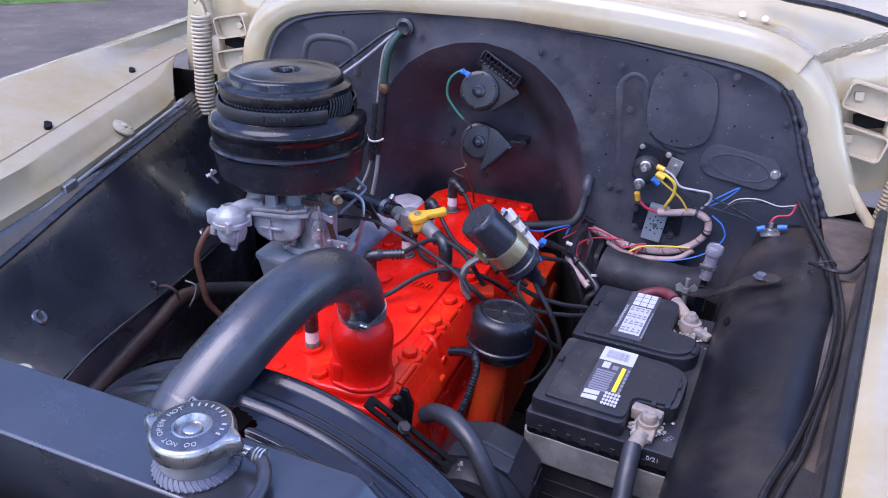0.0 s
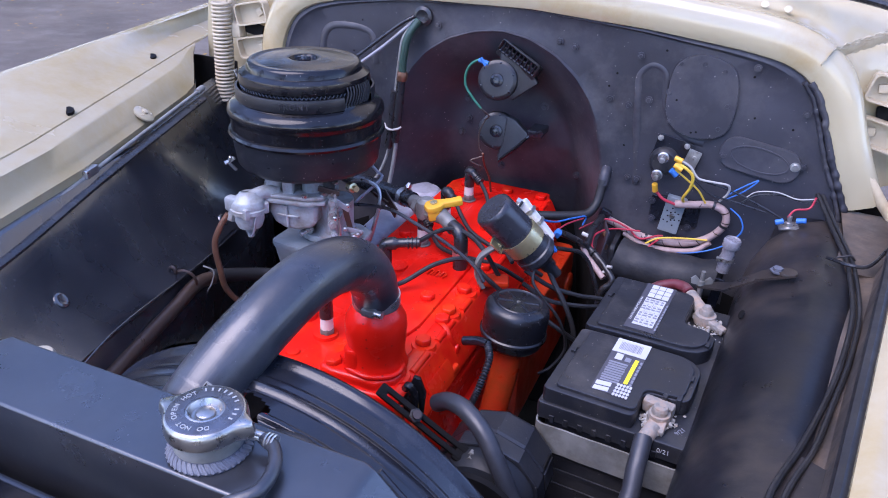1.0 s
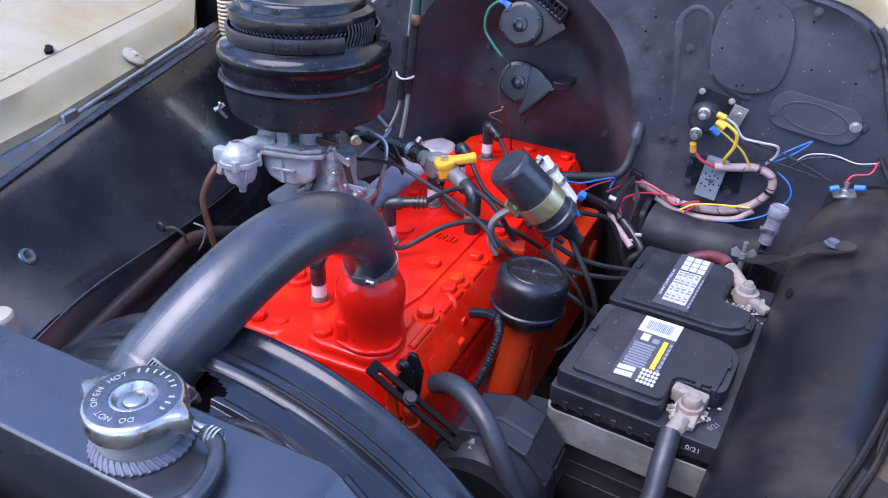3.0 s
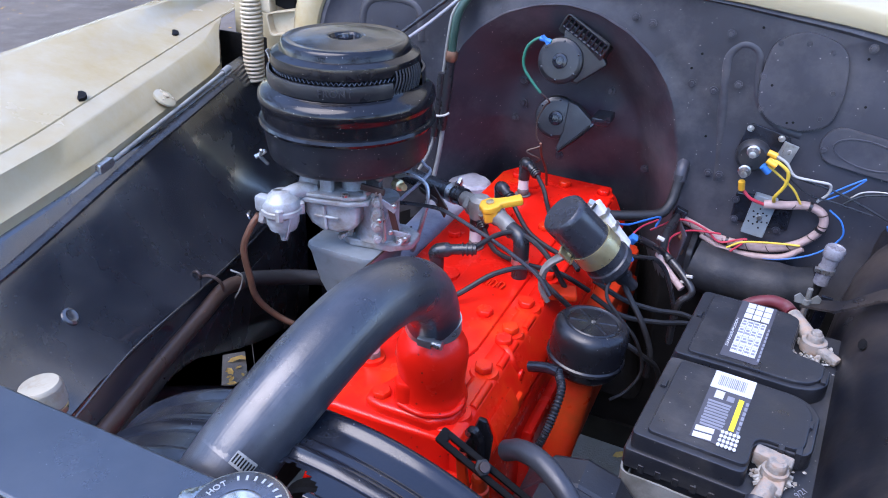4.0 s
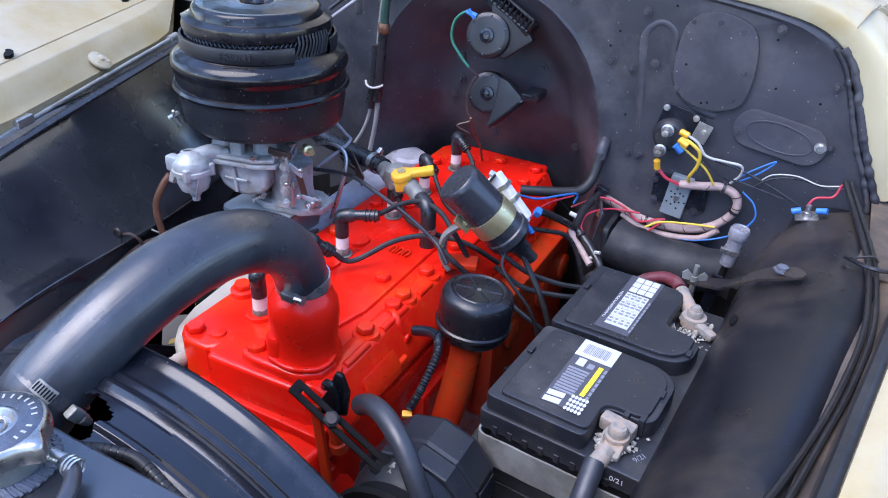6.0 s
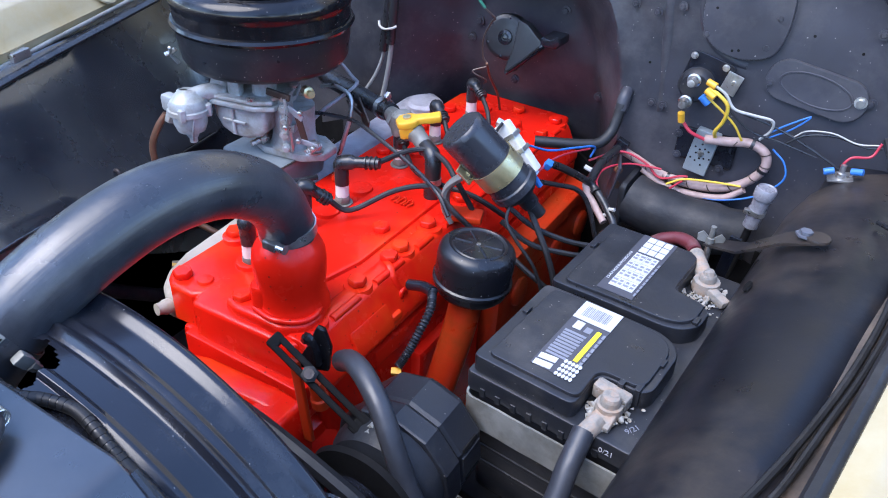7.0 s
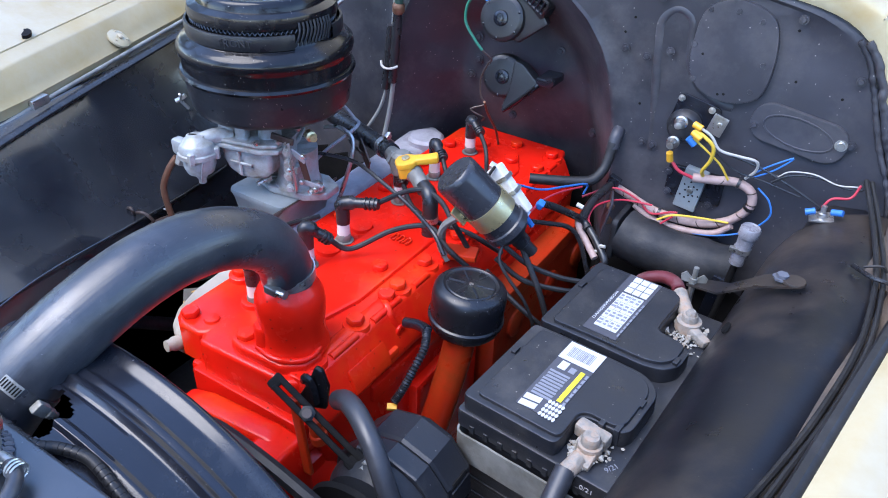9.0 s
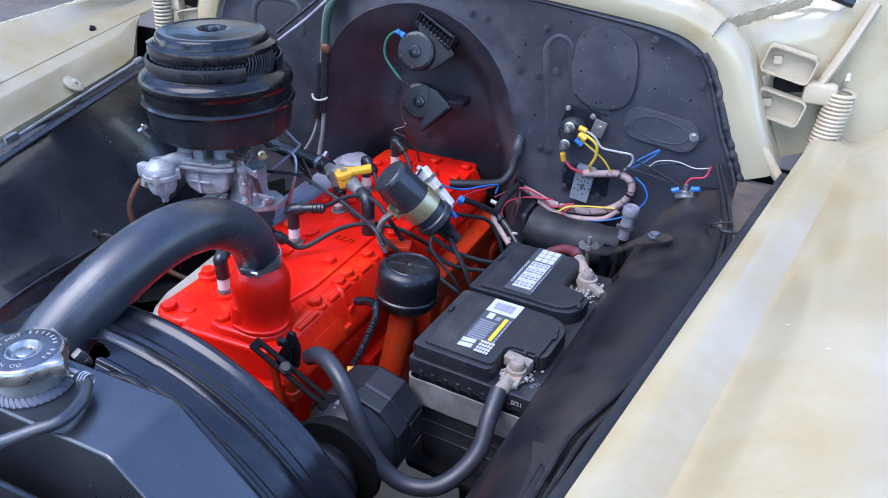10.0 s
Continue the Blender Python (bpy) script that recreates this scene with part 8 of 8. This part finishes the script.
hinge(1, 0.632, 0.685)
hinge(-1, -0.575, 0.68)
spring((0.72, 0.68, 1.19), (0.705, 0.68, 0.98), 0.019, "cream painted coil spring of the hood hinge")
spring((-0.640, 0.655, 1.25), (-0.655, 0.655, 1.0), 0.0185, "cream painted coil spring beside the inner fender")
wire("conduit", "cream cloth-wrapped conduit leaving the cowl", [(0.60, 0.64, 1.088), (0.614, 0.62, 1.080), (0.632, 0.618, 1.06), (0.652, 0.615, 1.035), (0.672, 0.612, 1.01), (0.675, 0.60, 0.985)], 0.0085, "canvas", "", "conduit", 12)
wire("conduit", "black sleeved cable below the cowl", [(0.675, 0.602, 0.995), (0.66, 0.55, 0.985), (0.64, 0.45, 0.985), (0.625, 0.35, 0.985)], 0.009, "rubber", "", "conduit", 12)

# ---- details of the far fender ----
rod = thing("hood_rest_strip", (-0.5, 0.1, 1.03), "grey weatherstrip rod clipped along the fender ledge", "weatherstrip")
part("strip", tube([(-0.385, -0.22, 1.024), (-0.422, -0.090, 1.030), (-0.487, 0.117, 1.042), (-0.552, 0.324, 1.050), (-0.618, 0.535, 1.058)], 0.0034, seg=10), "seal_grey", rod)
part("clip", box((0.012, 0.035, 0.014), Matrix.Translation((-0.486, 0.118, 1.046)) @ pose(0, 0, 0, 0, 0, 17), 0.003), "steel", rod)
part("end_ferrule", tube([(-0.612, 0.515, 1.057), (-0.619, 0.540, 1.059)], 0.0066, seg=12), "seal_grey", rod)
bs = thing("rubber_strip", (-0.49, 0.1, 1.02), "black rubber sealing strip under the fender ledge", "weatherstrip")
part("strip", tube([(-0.372, -0.25, 1.012), (-0.410, -0.090, 1.018), (-0.476, 0.117, 1.030), (-0.540, 0.324, 1.038), (-0.603, 0.52, 1.044)], 0.010, seg=10, flat=0.5), "rubber", bs)
for x, y, z, turn in ((-0.571, 0.173, 1.1175, -48), (-0.718, 0.517, 1.1185, -52)):
    t = Matrix.Translation((x, y, z)) @ pose(0, 0, 0, 0, 12, 0) @ pose(0, 0, 0, 0, 0, turn)
    part("slot_hole", prism([(-0.0135, 0.0), (-0.009, 0.006), (0.0, 0.0078), (0.009, 0.005), (0.0135, -0.001), (0.007, -0.004), (-0.003, -0.0035), (-0.01, -0.005)], -0.006, -0.0004, t, bevel=0), "dark", fender_l)
fbk = thing("fender_bracket", (-0.575, 0.325, 1.07), "cream painted stud bracket on the fender ledge", "bracket")
FBM = Matrix.Translation((-0.568, 0.325, 1.072)) @ pose(0, 0, 0, 0, 0, 20) @ pose(0, 0, 0, 0, 38, 0)
part("pad", lathe([(0.020, -0.004), (0.0195, -0.001), (0.016, 0.0008), (0.010, 0.0018), (0.0, 0.002)], FBM, 32), "cream", fbk)
for a_ in (40, 160, 280):
    part("rivet", lathe([(0.0022, -0.001), (0.002, 0.0025), (0, 0.003)], FBM @ Matrix.Translation((0.012 * math.cos(radians(a_)), 0.012 * math.sin(radians(a_)), 0)), 8), "cream_dull", fbk)
part("stud", lathe([(0.0055, 0.001), (0.0055, 0.0045), (0.003, 0.0055), (0, 0.0055)], FBM, 6), "cream_dull", fbk)
for y in (0.235, 0.26, 0.40):
    x = xl(y) + (-0.666 - 0.25 * y - xl(y)) * 0.2
    share("rivet", fb, Matrix.Translation((x, y, 1.087)) @ pose(0, 0, 0, 0, 35, 0) @ Matrix.Diagonal((0.3, 0.3, 0.3, 1)), fender_l)

# bolts on the inner fender panels
dimple = finish("panel_bolt", lathe([(0.012, 0), (0.011, 0.0025), (0.008, 0.004), (0.0065, 0.0032), (0.0, 0.003)], seg=24), "black_panel")
for p in ((-0.372, -0.067, 0.943), (-0.398, 0.30, 0.905), (-0.325, -0.16, 0.915), (-0.45, 0.05, 1.0)):
    share("panel_bolt", dimple, Matrix.Translation(Vector(p) + Vector((0.0022, 0.001, 0.0022))) @ pose(0, 0, 0, 0, 0, 19) @ pose(0, 0, 0, 0, 51, 0), inner_l)
part("slot_hole", lathe([(0.0085, -0.001), (0.0085, 0.0012), (0, 0.0012)], Matrix.Translation((0.478, 0.283, 0.9665)) @ pose(0, 0, 0, 0, -52, 0) @ Matrix.Diagonal((0.6, 1.15, 1, 1)), 20), "dark", inner_r)
seam = tube([(-0.27, -0.16, 0.902), (-0.318, -0.03, 0.893), (-0.372, 0.15, 0.864), (-0.415, 0.28, 0.842), (-0.46, 0.42, 0.825)], 0.0016, seg=8)
part("folded_seam", seam, "black_panel", inner_l)
lp = thing("vent_tube", (-0.33, 0.0, 0.83), "rust-brown stained steel tube bending along the inner fender", "tube")
part("tube", tube([(-0.245, -0.21, 0.862), (-0.275, -0.12, 0.856), (-0.316, -0.004, 0.846), (-0.349, 0.110, 0.840), (-0.371, 0.190, 0.838), (-0.371, 0.235, 0.828)], 0.0118, seg=16), "rust", lp)
part("hose", tube([(-0.3715, 0.225, 0.8305), (-0.371, 0.25, 0.824), (-0.335, 0.32, 0.80), (-0.28, 0.36, 0.79)], 0.0128, seg=16), "rubber_dull", lp, "black rubber hose end")
part("tube_clip", tube([(-0.392, 0.165, 0.868), (-0.375, 0.17, 0.872), (-0.361, 0.175, 0.862), (-0.360, 0.178, 0.842)], 0.0026, seg=8), "rust", lp)
part("clip_eye", tube([(-0.394 + 0.006 * math.cos(a_), 0.163, 0.872 + 0.006 * math.sin(a_)) for a_ in [2 * math.pi * k / 14 for k in range(15)]], 0.0028, seg=8, per=1), "rust", lp)
wire("wire_loop", "bare twisted wire end hooked over the tube", [(-0.362, 0.20, 0.87), (-0.345, 0.205, 0.862), (-0.348, 0.20, 0.84), (-0.355, 0.195, 0.825)], 0.0014, "galv", "", "wire")
res = thing("coolant_bottle", (-0.306, -0.165, 0.80), "stained bottle with an off-white screw cap", "bottle")
part("bottle", lathe([(0.022, 0.79), (0.024, 0.80), (0.024, 0.885), (0.017, 0.895), (0.016, 0.92), (0.0, 0.92)], Matrix.Translation((-0.306, -0.162, 0.92)) @ pose(0, 0, 0, 0, -6, 0) @ Matrix.Translation((0, 0, -0.92)), 28), "rust", res)
part("neck_ring", lathe([(0.019, 0.898), (0.021, 0.90), (0.021, 0.908), (0.018, 0.910)], Matrix.Translation((-0.306, -0.162, 0.92)) @ pose(0, 0, 0, 0, -6, 0) @ Matrix.Translation((0, 0, -0.92)), 28, close=False), "brass", res)
part("screw_cap", lathe([(0.0215, 0.910), (0.0225, 0.913), (0.0225, 0.934), (0.020, 0.938), (0.0, 0.9385)], Matrix.Translation((-0.306, -0.162, 0.92)) @ pose(0, 0, 0, 0, -6, 0) @ Matrix.Translation((0, 0, -0.92)), 36), "cap_white", res)

# ---- cables along the near inner fender ----
run = thing("fender_wiring", (0.58, 0.2, 1.0), "two black cables tied along the inner fender edge", "cables")
for dx, dz, rad_ in ((0.0, 0.0, 0.0034), (0.0075, 0.001, 0.003)):
    part("cable", tube([(0.560 + dx, 0.612, 1.032), (0.582 + dx, 0.54, 1.013), (0.597 + dx, 0.45, 1.010 + dz), (0.6025 + dx, 0.386, 1.009 + dz), (0.6015 + dx, 0.274, 1.008 + dz), (0.586 + dx, 0.163, 1.007 + dz), (0.5655 + dx, 0.066, 1.008 + dz), (0.543 + dx * 1.5, -0.017, 1.009), (0.523 + dx * 1.5, -0.077, 1.009), (0.515 + dx * 1.5, -0.119, 1.009), (0.505 + dx, -0.25, 1.007), (0.49 + dx, -0.45, 1.0)], rad_, seg=8), "rubber_dull", run)
for p in ((0.598, 0.42, 1.012),):
    part("cable_tie", tube([Vector(p) + Vector((-0.012, 0.0, 0.002)), Vector(p) + Vector((0.005, 0.003, 0.007)), Vector(p) + Vector((0.012, 0.004, 0.001))], 0.0016, seg=6), "rubber_dull", run)
wire("wire", "thin black wire arching over the wheelhouse", [(0.575, 0.42, 1.012), (0.60, 0.39, 1.02), (0.625, 0.40, 1.02), (0.65, 0.45, 1.03)], 0.0028, "rubber", "loose wires")
gusset = thing("closing_plate", (0.6, 0.5, 0.99), "brown dusty steel closing plate behind the wheelhouse", "plate")
part("plate", sheet([[Vector((0.585, 0.40, 1.004)), Vector((xr(0.40) - 0.004, 0.40, 1.004))], [Vector((0.60, 0.52, 1.01)), Vector((xr(0.52) - 0.004, 0.52, 1.008))], [Vector((0.60, 0.62, 1.012)), Vector((xr(0.62), 0.62, 1.01))]], thick=0.003), "brown_dust", gusset)
rows = []
for k in range(34):
    y = -0.45 + 0.026 * k
    x2 = xr(y)
    rows.append([Vector((x2 - 0.034 + 0.012 * noise.noise(Vector((y * 7, 3, 1))), y, 0.9985)), Vector((x2 - 0.012, y, 1.003)), Vector((x2 - 0.006, y, 1.03))])
tagged(part("dusty_ledge", sheet(rows, thick=0.0015), "brown_dust", inner_r, "brown dust-caked ledge"), kind="structure")
part("rubber_edge", tube([(xr(y) - 0.004, y, 1.072) for y in (-0.5, -0.3, -0.1, 0.1, 0.3, 0.5)], 0.0075, seg=8), "rubber_dull", fender_r)

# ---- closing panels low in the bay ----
tagged(part("front_apron", box((1.3, 0.006, 0.34), Matrix.Translation((0.03, -0.40, 0.63)), 0.001), "dark"), "near-black lower panel closing the engine bay", "panel", kind="structure")
ax = thing("steering_column", (0.30, 0.45, 0.6), "grimy black steering column low beside the engine", "steering gear")
part("shaft", tube([(0.30, 0.25, 0.58), (0.32, 0.45, 0.64), (0.35, 0.62, 0.72)], 0.022, seg=14), "dark", ax)
bellh = thing("bell_housing", (0.0, 0.76, 0.6), "grimy cast bell housing at the rear of the engine", "casting")
part("casting", lathe([(0.19, 0.0), (0.2, 0.02), (0.2, 0.05), (0, 0.05)], pose(0.01, 0.75, 0.66, -90, 0, 0), 40), "dark", bellh)

ARC = [(-0.4, 0.60), (-0.2, 0.70), (-0.13, 0.757), (-0.09, 0.784), (-0.043, 0.797), (0.0, 0.800), (0.037, 0.796), (0.093, 0.778), (0.178, 0.724), (0.276, 0.661), (0.4, 0.59), (0.62, 0.48)]
rows = []
for k in range(60):
    y = -0.40 + 0.0172 * k
    xb = -0.327 - 0.30 * max(y, -0.3) - 0.05 * max(0, y - 0.2)
    zb = 0.885 - 0.16 * max(-0.1, min(y, 0.4))
    z1 = curve_at(ARC, y)
    rows.append([Vector((xb + 0.0055, y, zb - 0.038)), Vector((xb + 0.009, y, zb - 0.05)), Vector((xb + 0.008 + 0.002 * noise.noise(Vector((y * 9, 1, 3))), y, lerp(zb - 0.05, z1, 0.5))), Vector((xb + 0.004, y, z1 + 0.004)), Vector((xb - 0.001, y, z1))])
tagged(part("wheel_apron", sheet(rows, thick=0.002), "black_panel", smooth=60), "black apron below the inner fender, cut to an arch over the axle", "panel", kind="structure")


def liner(y0, y1, hole_):
    """Wheel-well lining with a gap through which the drive shows."""
    bm = bmesh.new()
    rim_ = [(y0, 0.82), (y1, 0.82), (y1, 0.10), (y0, 0.10)]
    o = [bm.verts.new((-0.52, y, z)) for y, z in rim_]
    i = [bm.verts.new((-0.52, y, z)) for y, z in hole_]
    for k in range(4):
        j = (k + 1) % 4
        bm.faces.new((o[k], o[j], i[j], i[k]))
    bmesh.ops.solidify(bm, geom=bm.faces[:], thickness=0.003)
    tagged(part("wheel_well_lining", bm, "dark", smooth=0), "near-black wheel-well lining with a ragged gap", "panel", kind="structure")


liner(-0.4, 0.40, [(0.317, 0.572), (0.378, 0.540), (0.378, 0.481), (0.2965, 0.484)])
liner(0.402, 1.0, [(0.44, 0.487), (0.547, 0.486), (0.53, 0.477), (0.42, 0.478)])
axle = thing("axle_beam", (-0.42, 0.0, 0.5), "grimy black front axle beam with a large bolt under the apron", "axle")
part("beam", tube([(-0.42, 0.0, 0.735), (-0.42, 0.07, 0.703), (-0.42, 0.2, 0.607), (-0.42, 0.3, 0.53)], 0.0125, seg=14, flat=1.0), "cylinder_dust", axle)
part("shackle_bolt", lathe([(0.014, 0), (0.014, 0.008), (0.009, 0.010), (0.009, 0.020), (0.006, 0.022), (0, 0.022)], upto((-0.42, 0.06, 0.684), (-0.35, 0.02, 0.74)), 8), "cylinder_dust", axle)
